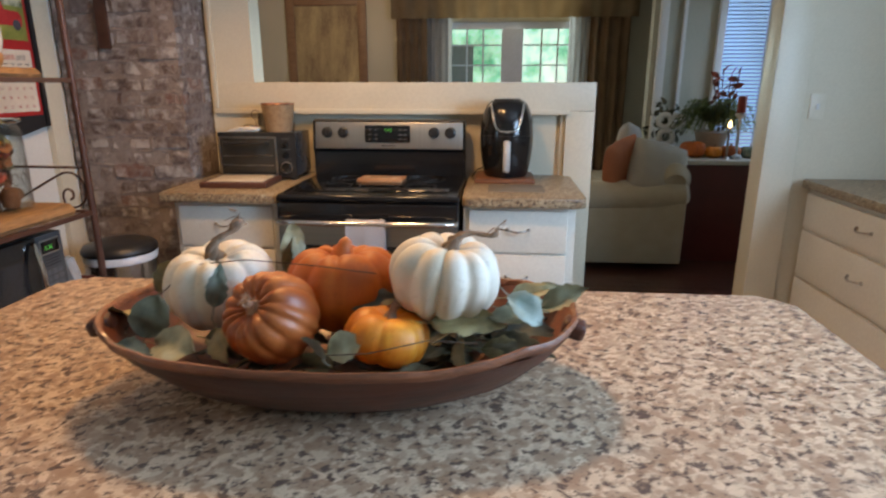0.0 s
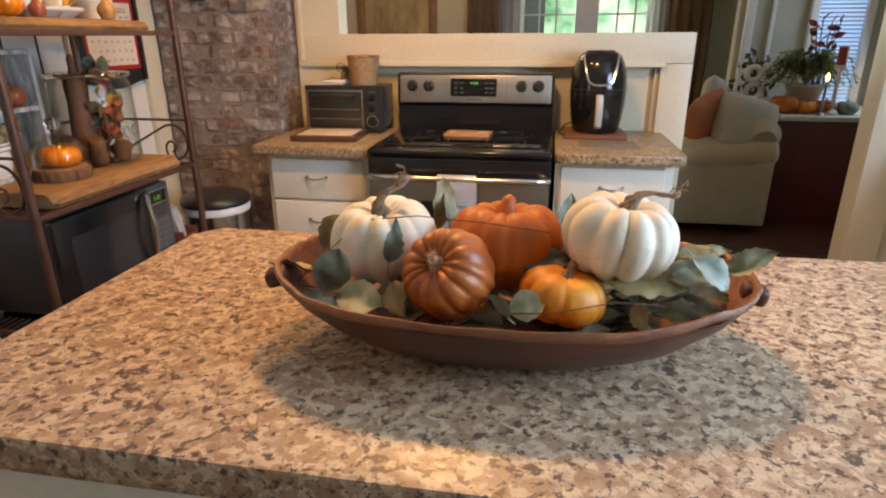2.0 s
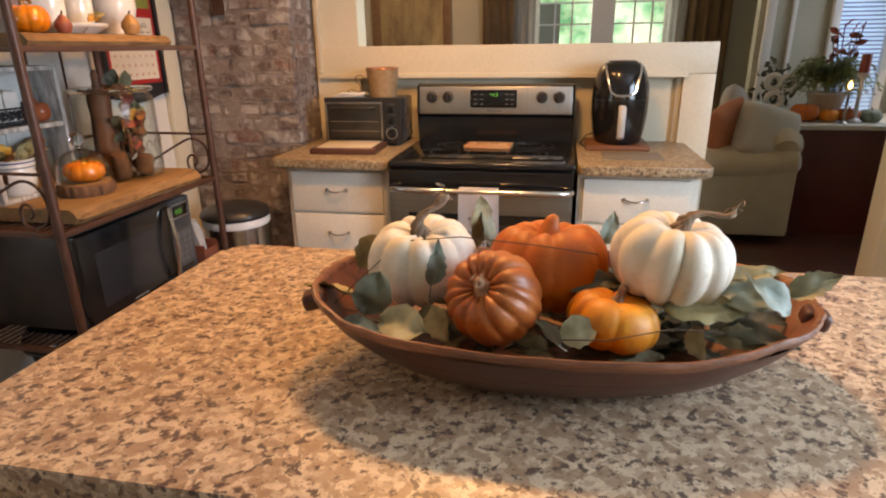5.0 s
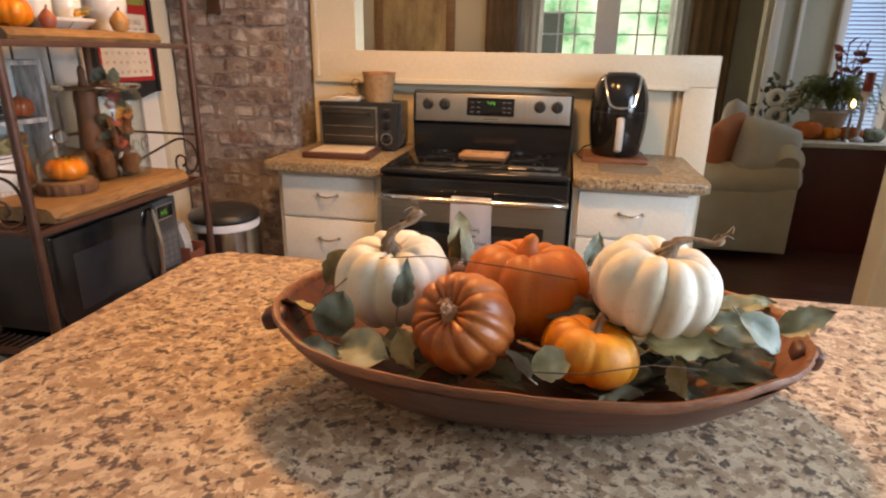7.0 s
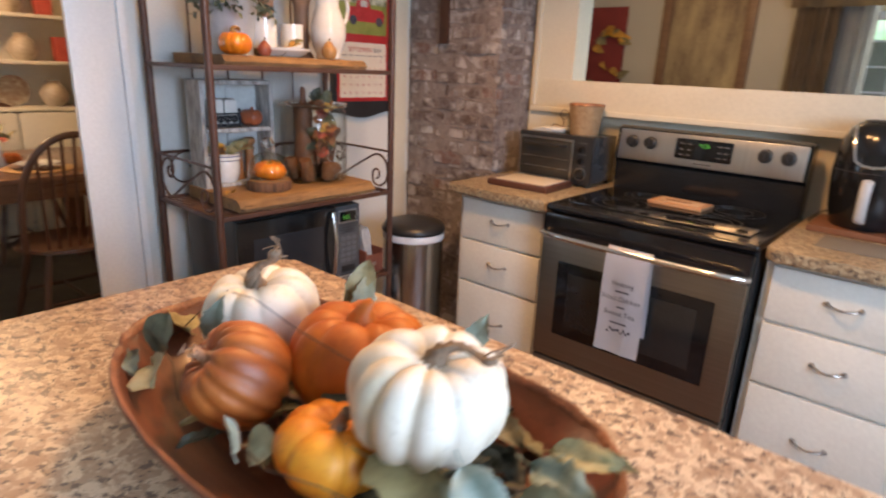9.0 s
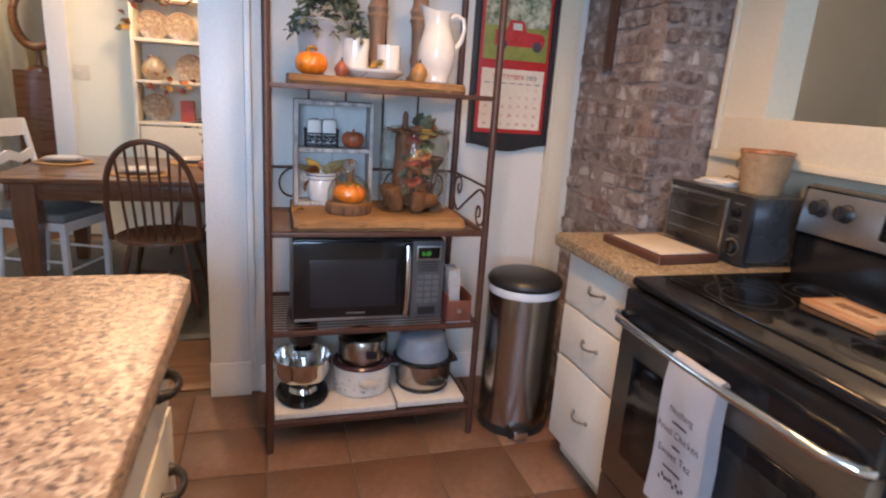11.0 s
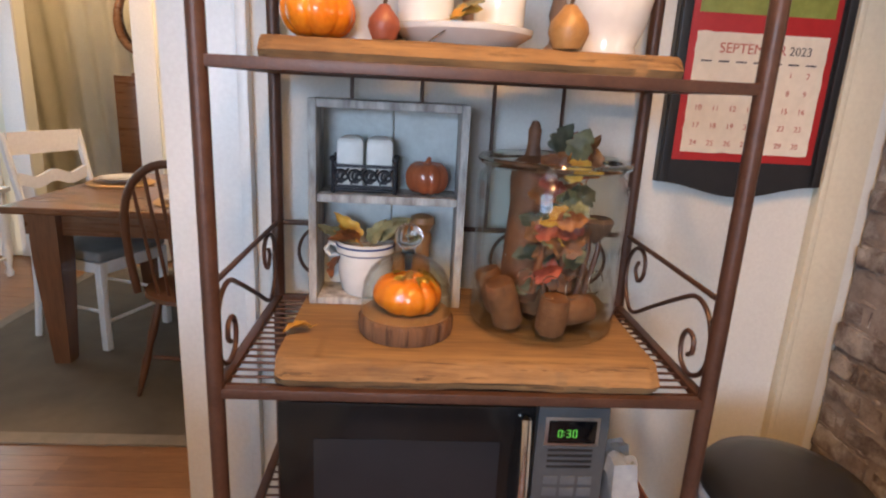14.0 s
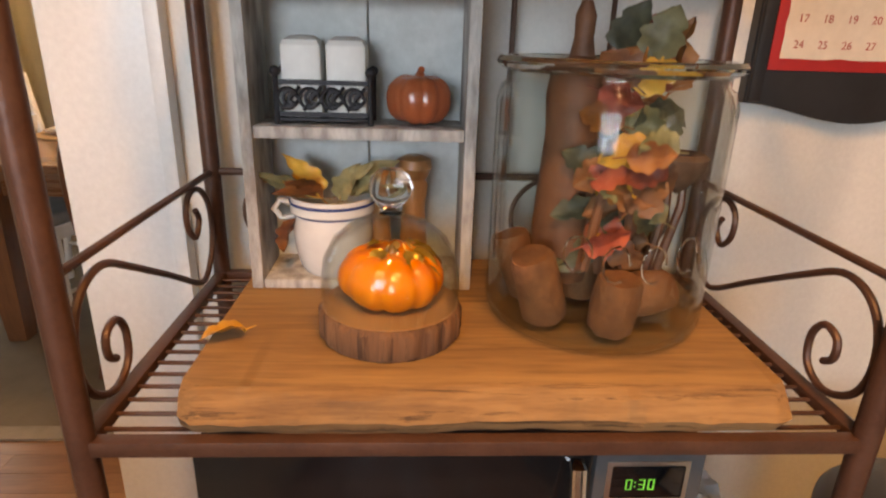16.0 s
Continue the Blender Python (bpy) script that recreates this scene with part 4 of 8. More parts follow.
CONE = [((0, 0, 0), 0.026), ((0.001, 0, 0.010), 0.017), ((0.003, 0, 0.018), 0.0125), ((0.007, 0, 0.025), 0.010), ((0.011, 0, 0.028), 0.0065)]
pumpkin("pumpkin", pose(-0.455, 2.297, 1.055, 6, -4, 20), 0.079, 0.120, 9, 0.085, WHITE_SKIN, TWIST, STEM_WOOD, "creamy white ribbed pumpkin with twisted dry stem", 1.3, sharp=0.8, twisted=True)
pumpkin("pumpkin", pose(-0.122, 2.270, 1.086, 3, 8, 10), 0.077, 0.112, 10, 0.105, WHITE_SKIN, CROOK, STEM_WOOD, "bright white ribbed pumpkin with crooked dry stem", 4.7, sharp=0.75, twisted=True)
pumpkin("pumpkin", pose(-0.277, 2.318, 1.050, -4, 2, 40), 0.085, 0.128, 9, 0.038, ORANGE_SKIN, CONE, ORANGE_SKIN, "large deep orange pumpkin resting in the bowl", 7.9, sharp=0.8)
pumpkin("pumpkin", Matrix.Translation((-0.342, 2.197, 1.046)) @ Vector((-0.305, -0.618, 0.577)).to_track_quat("Z", "Y").to_matrix().to_4x4(), 0.0605, 0.108, 15, 0.055, TERRA_SKIN, SHORT, STEM_PALE, "russet ribbed pumpkin tilted on its side", 11.2, sharp=0.7, twisted=True)
pumpkin("pumpkin", pose(-0.194, 2.212, 1.020, -8, 10, 0), 0.058, 0.072, 8, 0.085, GOURD_SKIN, SHORT, STEM_WOOD, "small golden orange pumpkin at the bowl rim", 15.5, sharp=0.65)

# bowl: an oval trough with thick walls and lugs at the ends
BOWL_WOOD = wood("reddish_carved_wood", (0.040, 0.0095, 0.005), (0.135, 0.034, 0.014), 0, 6, 0.42, 0.6, 0.18, streaks=0.5)
BOWL_INNER = wood("red_brown_bowl_inside", (0.085, 0.022, 0.010), (0.24, 0.070, 0.028), 0, 6, 0.42, 0.4, 0.15, streaks=0.4)
BOWL_RIM = wood("worn_bowl_rim", (0.060, 0.016, 0.009), (0.40, 0.15, 0.07), 0, 16, 0.5, 0.9, 0.15)
BOWL = thing("dough_bowl", pose(-0.272, 2.305, IT, 0, 0, 3), "long reddish-brown carved wooden dough bowl with end lugs", "bowl")
A0, B0, HB = 0.335, 0.224, 0.106


def bowl_ring(bm, a, b, z, n=180, seed=0.0, wob=0.003):
    out = []
    for i in range(n):
        t = 2 * math.pi * i / n
        ex = 0.88
        c, s = math.cos(t), math.sin(t)
        u, v = math.copysign(abs(c) ** ex, c), math.copysign(abs(s) ** ex, s)
        w = 1 + wob * 4 * noise.noise(Vector((c * 2, s * 2, seed)))
        rise = 0.030 * max(0.0, abs(u) - 0.5) ** 1.3 * (z / HB) + wob * noise.noise(Vector((c * 5, s * 5, seed + 3)))
        chip = 0.0022 * noise.noise(Vector((c * 16, s * 16, seed + 7))) * (wob > 0.002)
        out.append(bm.verts.new(((a + chip) * u * w, (b + chip) * v * w * (0.72 if v > 0 else 1.0) - 0.028 * u ** 6, z + rise + chip)))
    return out


def loft(bm, rings, close_first=False, close_last=False):
    n = len(rings[0])
    for a, b in zip(rings, rings[1:]):
        for i in range(n):
            bm.faces.new((a[i], a[(i + 1) % n], b[(i + 1) % n], b[i]))
    if close_first:
        bm.faces.new(list(reversed(rings[0])))
    if close_last:
        bm.faces.new(rings[-1])


bm = bmesh.new()
outer = [bowl_ring(bm, A0 * k, B0 * k2, z, wob=0.001) for k, k2, z in ((0.52, 0.50, 0.0), (0.62, 0.61, 0.006), (0.77, 0.76, 0.030), (0.90, 0.90, 0.065), (0.97, 0.968, 0.092))]
INNER = ((0.965, 0.96, 0.098), (0.86, 0.85, 0.062), (0.70, 0.70, 0.032), (0.45, 0.45, 0.018), (0.1, 0.1, 0.015))
loft(bm, [outer[0]] + outer[1:], True)
part("trough", bm, BOWL_WOOD, BOWL, angle=60)
bm = bmesh.new()
loft(bm, [bowl_ring(bm, A0 * k, B0 * k2, z, wob=0.001) for k, k2, z in INNER], False, True)
part("inside", bm, BOWL_INNER, BOWL, "red-brown hollow", angle=60)
bm = bmesh.new()
rim = [bowl_ring(bm, A0 * k, B0 * k2, z, seed=2.0, wob=0.0045) for k, k2, z in ((0.966, 0.963, 0.091), (0.985, 0.983, 0.097), (0.993, 0.99, 0.102), (0.986, 0.98, 0.106), (0.970, 0.963, 0.105), (0.960, 0.95, 0.097))]
loft(bm, rim)
part("rim", bm, BOWL_RIM, BOWL, "worn lighter rim", angle=60)
for s in (-1, 1):
    bm = bmesh.new()
    v = bm_box(bm, -0.016, 0.016, -0.017, 0.017, -0.020, 0.004, 0.009, 3)
    bm_move(bm, v, pose(s * (A0 - 0.010), -0.064 if s > 0 else -0.075, 0.106, 0, s * 14, s * -12))
    part("lug", bm, BOWL_WOOD, BOWL, "dark carved lug", angle=60)


def leaf_mat(name, c1, c2, rough=0.55):
    m, nt, b = nodes_of(name)
    v = coords(nt)
    n1, n2 = noise_tex(nt, v, 30, 4.0), noise_tex(nt, v, 220, 2.0)
    info = nt.nodes.new("ShaderNodeObjectInfo")
    col = ramp(nt, n1, [(0.35, c1), (0.65, c2)])
    h = add(nt, "ShaderNodeHueSaturation")
    mr = add(nt, "ShaderNodeMapRange", To_Min=0.65, To_Max=1.3)
    nt.links.new(info.outputs["Random"], mr.inputs["Value"])
    nt.links.new(mr.outputs[0], h.inputs["Value"])
    nt.links.new(col, h.inputs["Color"])
    nt.links.new(h.outputs[0], b.inputs["Base Color"])
    b.inputs["Roughness"].default_value = rough
    relief(nt, b, n2, 0.15, 0.002)
    return m


LEAF_SAGE = leaf_mat("sage_green_leaf", (0.23, 0.22, 0.125), (0.40, 0.375, 0.23))
LEAF_TEAL = leaf_mat("blue_green_leaf", (0.12, 0.155, 0.115), (0.26, 0.31, 0.235))
LEAF_PALE = leaf_mat("pale_teal_leaf", (0.24, 0.33, 0.27), (0.42, 0.50, 0.43))
LEAF_OLIVE = leaf_mat("olive_leaf", (0.14, 0.115, 0.050), (0.30, 0.245, 0.115))
LEAF_DARK = leaf_mat("dark_dried_leaf", (0.042, 0.042, 0.026), (0.11, 0.105, 0.062))
LEAF_RUST = leaf_mat("rust_autumn_leaf", (0.17, 0.045, 0.02), (0.42, 0.14, 0.035))
LEAF_DRY = leaf_mat("dry_brown_leaf", (0.11, 0.038, 0.018), (0.26, 0.10, 0.04))
LEAF_GOLD = leaf_mat("golden_autumn_leaf", (0.45, 0.19, 0.03), (0.68, 0.36, 0.06))
LEAF_RED = leaf_mat("red_autumn_leaf", (0.16, 0.025, 0.018), (0.36, 0.07, 0.04))


def bm_leaf(bm, L, W, curl=0.25, fold=0.2, kind="round", nu=12, nv=6, seed=0.0):
    """A leaf along +x from its stalk, with a folded midrib and a curl; kind sets the outline."""
    grid = []
    for i in range(nu + 1):
        u = i / nu
        if kind == "round":
            w = math.sin(math.pi * min(1, u * 0.98 + 0.02)) ** 0.62
        elif kind == "pointed":
            w = math.sin(math.pi * u ** 0.75) ** 0.9 * (1 + 0.10 * math.sin(u * 40))
        else:
            w = (math.sin(math.pi * u ** 0.7) ** 0.7) * (0.62 + 0.38 * abs(math.sin(3.4 * math.pi * u)) ** 0.7)
        row = []
        for j in range(nv + 1):
            v = 2 * j / nv - 1
            z = fold * W * 0.5 * abs(v) * w + curl * L * (u - 0.35) ** 2 * -1.0 + 0.10 * L * noise.noise(Vector((u * 3, v * 2, seed))) + 0.03 * L * noise.noise(Vector((u * 9, v * 5, seed + 3)))
            edge = 1 + 0.16 * abs(v) * noise.noise(Vector((u * 7, math.copysign(3, v), seed)))
            row.append(bm.verts.new((u * L, v * w * edge * W / 2, z)))
        grid.append(row)
    for a, b in zip(grid, grid[1:]):
        for j in range(nv):
            bm.faces.new((a[j], a[j + 1], b[j + 1], b[j]))
    pts = [(-0.25 * L, 0, 0.02 * L), (-0.1 * L, 0, -0.02 * L), (0, 0, -curl * L * 0.12)]
    bm_tube(bm, pts, 0.0009, 5)
    bmesh.ops.remove_doubles(bm, verts=bm.verts, dist=1e-5)


leaf_rng = random.Random(11)
SPRAY = thing("leaf_garland", pose(-0.294, 2.342, IT + 0.02), "faded green eucalyptus and ivy leaf garland in the bowl", "garland")


def garland_leaf(x, y, z, L, W, rx, ry, rz, mat, kind="round", curl=0.25):
    bm = bmesh.new()
    bm_leaf(bm, L, W, curl, 0.25, kind, seed=leaf_rng.random() * 20)
    part("leaf", bm, mat, SPRAY, "", pose(x + 0.294, y - 2.342, z - IT - 0.02, rx, ry, rz), angle=80)


# far end: a dark round leaf, olive and sage ones on the rim, one upright before the white pumpkin
garland_leaf(-0.505, 2.172, 1.022, 0.060, 0.050, 78, -68, 24, LEAF_DARK)
garland_leaf(-0.540, 2.235, 1.022, 0.080, 0.044, 28, -6, 172, LEAF_OLIVE, "pointed", 0.15)
garland_leaf(-0.482, 2.158, 1.022, 0.072, 0.050, 38, -6, -24, LEAF_SAGE, "round", 0.15)
garland_leaf(-0.530, 2.150, 1.024, 0.062, 0.026, 20, 4, -16, LEAF_TEAL, "pointed", 0.1)
garland_leaf(-0.428, 2.212, 1.020, 0.062, 0.036, 50, 24, -56, LEAF_OLIVE, "pointed")
garland_leaf(-0.448, 2.220, 1.004, 0.052, 0.034, 30, 0, -10, LEAF_OLIVE, "pointed")
garland_leaf(-0.492, 2.245, 1.018, 0.052, 0.032, 62, -34, 40, LEAF_OLIVE, "pointed")
garland_leaf(-0.550, 2.290, 1.040, 0.056, 0.044, 60, -48, 60, LEAF_OLIVE)
garland_leaf(-0.424, 2.205, 1.052, 0.062, 0.028, 82, -76, 34, LEAF_TEAL, "pointed", 0.5)
# behind the pumpkins
garland_leaf(-0.392, 2.400, 1.040, 0.085, 0.042, 62, -72, 70, LEAF_OLIVE)
garland_leaf(-0.370, 2.395, 1.045, 0.066, 0.034, 40, -62, 110, LEAF_SAGE, "pointed")
garland_leaf(-0.192, 2.420, 1.050, 0.055, 0.030, 60, -70, 45, LEAF_TEAL, "pointed")
# near rim and between the fruit
garland_leaf(-0.258, 2.142, 1.016, 0.040, 0.030, 64, -42, 160, LEAF_PALE)
garland_leaf(-0.258, 2.156, 1.018, 0.046, 0.038, 62, -24, 6, LEAF_SAGE)
garland_leaf(-0.262, 2.250, 1.048, 0.088, 0.044, 30, -6, 8, LEAF_DARK, "pointed")
garland_leaf(-0.188, 2.255, 1.044, 0.052, 0.030, 20, 10, -30, LEAF_OLIVE, "pointed")
# by the lug: pale and olive leaves over a dark heap
garland_leaf(-0.136, 2.205, 1.044, 0.100, 0.054, 30, 2, 6, LEAF_OLIVE, "lobed", 0.1)
garland_leaf(-0.062, 2.222, 1.046, 0.075, 0.034, 24, 0, 8, LEAF_SAGE, "pointed", 0.1)
garland_leaf(-0.036, 2.218, 1.080, 0.056, 0.044, 28, 34, -16, LEAF_PALE, "round", 0.35)
garland_leaf(0.006, 2.232, 1.058, 0.066, 0.032, 46, -28, 2, LEAF_SAGE, "pointed", 0.2)
garland_leaf(-0.030, 2.345, 1.032, 0.085, 0.032, 30, -10, 12, LEAF_OLIVE, "pointed", 0.2)
garland_leaf(-0.040, 2.330, 1.020, 0.078, 0.040, 30, -6, -8, LEAF_TEAL, "pointed")
garland_leaf(-0.100, 2.212, 1.020, 0.048, 0.032, 60, 34, -80, LEAF_SAGE, "pointed")
garland_leaf(-0.060, 2.235, 1.010, 0.090, 0.040, 26, 4, -16, LEAF_DARK, "pointed")
garland_leaf(-0.045, 2.262, 1.012, 0.092, 0.040, 20, 2, 10, LEAF_DARK, "pointed")
garland_leaf(-0.070, 2.222, 1.002, 0.085, 0.036, 32, 0, -4, LEAF_OLIVE, "pointed")
for i in range(150):
    a = leaf_rng.uniform(0, 2 * math.pi)
    k = leaf_rng.uniform(0.2, 0.66)
    x, y = -0.262 + A0 * k * math.cos(a), 2.300 + B0 * k * math.sin(a)
    y = min(y, 2.305 + 0.135 * (1 - (k * math.cos(a)) ** 2) ** 0.5)
    if math.cos(a) > 0.3 or i % 3 == 0:
        z = IT + 0.026 + 0.076 * k * k + leaf_rng.uniform(0, 0.022)
        garland_leaf(x, y, z, leaf_rng.uniform(0.05, 0.085), leaf_rng.uniform(0.024, 0.038), leaf_rng.uniform(-30, 30), leaf_rng.uniform(-16, 8), leaf_rng.uniform(0, 360), leaf_rng.choice((LEAF_DARK, LEAF_DARK, LEAF_OLIVE, LEAF_DARK)), leaf_rng.choice(("pointed", "pointed", "lobed")))
TWIG = wood("dark_twig", (0.05, 0.03, 0.02), (0.12, 0.08, 0.05), 0, 10, 0.8, 0.3)
for pts in ([(-0.29, -0.12, 0.05), (-0.24, -0.10, 0.10), (-0.18, -0.09, 0.155), (-0.10, -0.09, 0.165), (0.0, -0.10, 0.162), (0.08, -0.09, 0.15)],
            [(0.03, -0.19, 0.075), (0.09, -0.20, 0.085), (0.16, -0.19, 0.10), (0.22, -0.17, 0.09)],
            [(-0.30, -0.06, 0.06), (-0.25, -0.15, 0.075), (-0.16, -0.17, 0.085), (-0.13, -0.18, 0.05)],
            [(0.13, -0.10, 0.07), (0.22, -0.09, 0.085), (0.30, -0.05, 0.09)]):
    tube("twig", pts, 0.0008, TWIG, SPRAY, 5)

# ---- on the counters ----
# toaster oven beside the chimney
TO = thing("toaster_oven", pose(-1.200, 4.393, CTR, 0, 0, 0), "black and grey toaster oven with glass door", "toaster oven")
boxed("body", (-0.186, 0.186, -0.11, 0.115, 0.016, 0.222), surf("grey_metal_case", (0.075, 0.085, 0.095), (0.12, 0.13, 0.145), 6, 0.26, 0.6, bump=0.02), TO, 0.008)
for x in (-0.16, 0.16):
    for y in (-0.09, 0.1):
        lathed("foot", [(0, 0), (0.013, 0), (0.012, 0.018), (0, 0.018)], BLACK_SATIN, TO, 12, (x, y, 0))
boxed("front_frame", (-0.191, 0.193, -0.128, -0.108, 0.010, 0.226), BLACK_SATIN, TO, 0.006)
d = boxed("glass_door", (-0.175, 0.092, -0.134, -0.1285, 0.026, 0.196), surf("smoked_glass", (0.020, 0.018, 0.015), (0.045, 0.040, 0.033), 5, 0.09, bump=0.0), TO, 0.002)
bm = bmesh.new()
bm_tube(bm, [(-0.15, -0.134, 0.176), (-0.14, -0.155, 0.178), (-0.045, -0.160, 0.178), (0.05, -0.155, 0.178), (0.062, -0.134, 0.176)], 0.006, 8)
part("door_handle", bm, BLACK_SATIN, d)
for dd in ((-0.183, 0.100, -0.1348, -0.1288, 0.197, 0.206), (-0.183, 0.100, -0.1348, -0.1288, 0.017, 0.0255), (-0.183, -0.1755, -0.1348, -0.1288, 0.026, 0.1965), (0.0925, 0.100, -0.1348, -0.1288, 0.026, 0.1965)):
    boxed("door_edge", dd, STEEL, d, 0.001)
for z in (0.07, 0.115):
    tube("rack_bar", [(-0.165, -0.1343, z), (0.08, -0.1343, z)], 0.0012, STEEL, d, 5)
for z in (0.17, 0.118, 0.06):
    bm = bmesh.new()
    big = 0.024 if z < 0.1 else 0.015
    v = bm_lathe(bm, [(0, 0.018), (big * 0.85, 0.018), (big, 0.0), (0, 0)], 20)
    v += bm_box(bm, -0.003, 0.003, -big * 0.8, big * 0.8, 0.017, 0.024, 0.001)
    bm_move(bm, v, pose(0.143, -0.128, z, 90, 0, 0))
    part("knob", bm, BLACK, TO, "black dial")
    if z < 0.1:
        bm = bmesh.new()
        v = bm_lathe(bm, [(0.0245, 0.0), (0.0245, 0.003), (0.029, 0.003), (0.029, 0.0)], 24)
        bm_move(bm, v, pose(0.143, -0.1282, z, 90, 0, 0))
        part("dial_ring", bm, STEEL, TO)
for k in range(3):
    boxed("dial_mark", (0.125, 0.165, -0.1288, -0.1281, 0.195 - k * 0.05, 0.199 - k * 0.05), PRINT, TO)

# basket-weave pot on the oven, folded papers and wire stand
WICKER = surf("woven_tan_straw", (0.22, 0.13, 0.065), (0.42, 0.28, 0.16), 40, 0.8, bump=0.5, fine=180)
POT = thing("candle_crock", pose(-1.135, 4.411, CTR + 0.222), "tan textured crock candle with copper rim", "candle")
bm = bmesh.new()
prof = []
for i in range(15):
    k = i / 14
    prof.append((0.062 + 0.017 * k + 0.0013 * (i % 2), 0.132 * k))
bm_lathe(bm, [(0, 0)] + prof + [(0.074, 0.134), (0.071, 0.125), (0.069, 0.108), (0, 0.106)], 40)
part("crock", bm, WICKER, POT)
lathed("rim", [(0.0775, 0.126), (0.0815, 0.130), (0.0795, 0.137), (0.0735, 0.135), (0.072, 0.128)], surf("copper_glaze", (0.34, 0.13, 0.06), (0.55, 0.25, 0.13), 30, 0.25, 0.4), POT, 40)
lathed("wax", [(0, 0.1125), (0.069, 0.1125), (0.069, 0.107), (0, 0.107)], surf("orange_wax", (0.55, 0.22, 0.10), (0.65, 0.3, 0.15), 10, 0.4), POT, 32)
PAPER = surf("paper", (0.62, 0.60, 0.55), (0.76, 0.74, 0.70), 12, 0.8, bump=0.03)
NAP = thing("folded_napkins", pose(-1.305, 4.396, CTR + 0.2225), "white folded napkins lying on the toaster oven", "napkins")
for i, (a, w) in enumerate(((4, 0.075), (-8, 0.07), (12, 0.06))):
    bm = bmesh.new()
    v = bm_box(bm, -w, w, -0.045, 0.045, 0.0065 * i, 0.0065 * i + 0.006, 0.0025)
    bm_move(bm, v, pose(0.01 * i, 0, 0, 0, 0, a))
    part("napkin", bm, PAPER, NAP)
ST = thing("wire_stand", pose(-1.262, 4.436, CTR + 0.2225), "small black wire loop stand behind the napkins", "stand")
tube("loop", [(0.022 * math.cos(radians(a)), 0, 0.078 + 0.022 * math.sin(radians(a))) for a in range(-90, 270, 20)], 0.002, IRON, ST, 6, closed=True)
tube("stem", [(0, 0, 0), (0, 0, 0.056)], 0.002, IRON, ST, 6)
tube("base", [(-0.09, -0.005, 0.003), (-0.05, 0.0, 0.03), (0, 0, 0.02), (0.04, 0, 0.03), (0.06, 0, 0.003)], 0.002, IRON, ST, 6)

# framed tile board lying on the worktop
TB = thing("serving_board", pose(-1.222, 4.121, CTR, 0, 0, 3), "cream tile set in a dark wooden trivet frame", "trivet")
FRAME = wood("dark_red_frame", (0.05, 0.018, 0.012), (0.11, 0.04, 0.026), 0, 10, 0.4, 0.15, 0.2)
bm = bmesh.new()
bm_box(bm, -0.152, 0.152, -0.118, 0.118, 0.0, 0.026, 0.006, 3)
part("frame", bm, FRAME, TB)
boxed("tile", (-0.127, 0.127, -0.094, 0.094, 0.0262, 0.0295), surf("cream_stone_tile", (0.55, 0.47, 0.36), (0.70, 0.63, 0.52), 18, 0.35, bump=0.08, fine=60), TB, 0.003, "cream mottled tile")

# wooden spoon rest on the cooktop
SR = thing("spoon_rest", pose(-0.585, 4.226, 0.9052, 0, 0, -3), "small carved wooden board on the glass cooktop", "board")
PINE = wood("pale_carved_wood", (0.30, 0.13, 0.06), (0.52, 0.28, 0.14), 0, 10, 0.55, 0.2)
boxed("board", (-0.106, 0.106, -0.065, 0.065, 0.0, 0.014), PINE, SR, 0.004)
bm = bmesh.new()
bm_box(bm, -0.088, 0.088, -0.042, 0.042, 0.0142, 0.0152, 0.0004)
part("inlay", bm, wood("inlay_wood", (0.42, 0.26, 0.15), (0.62, 0.43, 0.28), 0, 14, 0.6, 0.1), SR)
bm = bmesh.new()
for k in range(5):
    bm_box(bm, -0.055 + k * 0.021, -0.041 + k * 0.021, -0.016 - 0.004 * (k % 2), 0.014, 0.0153, 0.0160)
part("carving", bm, wood("dark_inlay", (0.14, 0.06, 0.03), (0.24, 0.11, 0.06), 0, 14, 0.6, 0.1), SR)

# air fryer on a wooden riser, with a pale mat before it
RISER = wood("riser_wood", (0.10, 0.035, 0.016), (0.22, 0.085, 0.04), 0, 8, 0.45, 0.15)
RB = boxed("wooden_riser", (-0.150, 0.128, 4.236, 4.496, CTR + 0.0005, CTR + 0.022), RISER, None, 0.004)
tagged(RB, "reddish-brown wooden riser board under the air fryer", "board")
MAT = boxed("counter_mat", (-0.085, 0.16, 4.021, 4.201, CTR + 0.0005, CTR + 0.003), surf("grey_rubber_mat", (0.15, 0.135, 0.115), (0.20, 0.18, 0.155), 10, 0.6, bump=0.1, fine=300), None, 0.001)
tagged(MAT, "thin grey-brown mat lying on the granite worktop", "mat")
AF = thing("air_fryer", pose(-0.005, 4.371, CTR + 0.0225), "glossy black egg-shaped air fryer with silver trim", "air fryer")
bm = bmesh.new()
bm_lathe(bm, [(0, 0.0), (0.095, 0.0), (0.104, 0.008), (0.116, 0.06), (0.124, 0.13), (0.126, 0.19), (0.122, 0.25), (0.110, 0.30), (0.094, 0.334), (0.076, 0.350), (0.05, 0.356), (0, 0.358)], 48, squash=(1.0, 1.08))
part("shell", bm, BLACK, AF, angle=50)
lathed("top_panel", [(0, 0.3605), (0.058, 0.3595), (0.064, 0.3560), (0.064, 0.350), (0, 0.350)], BLACK_SATIN, AF, 40)


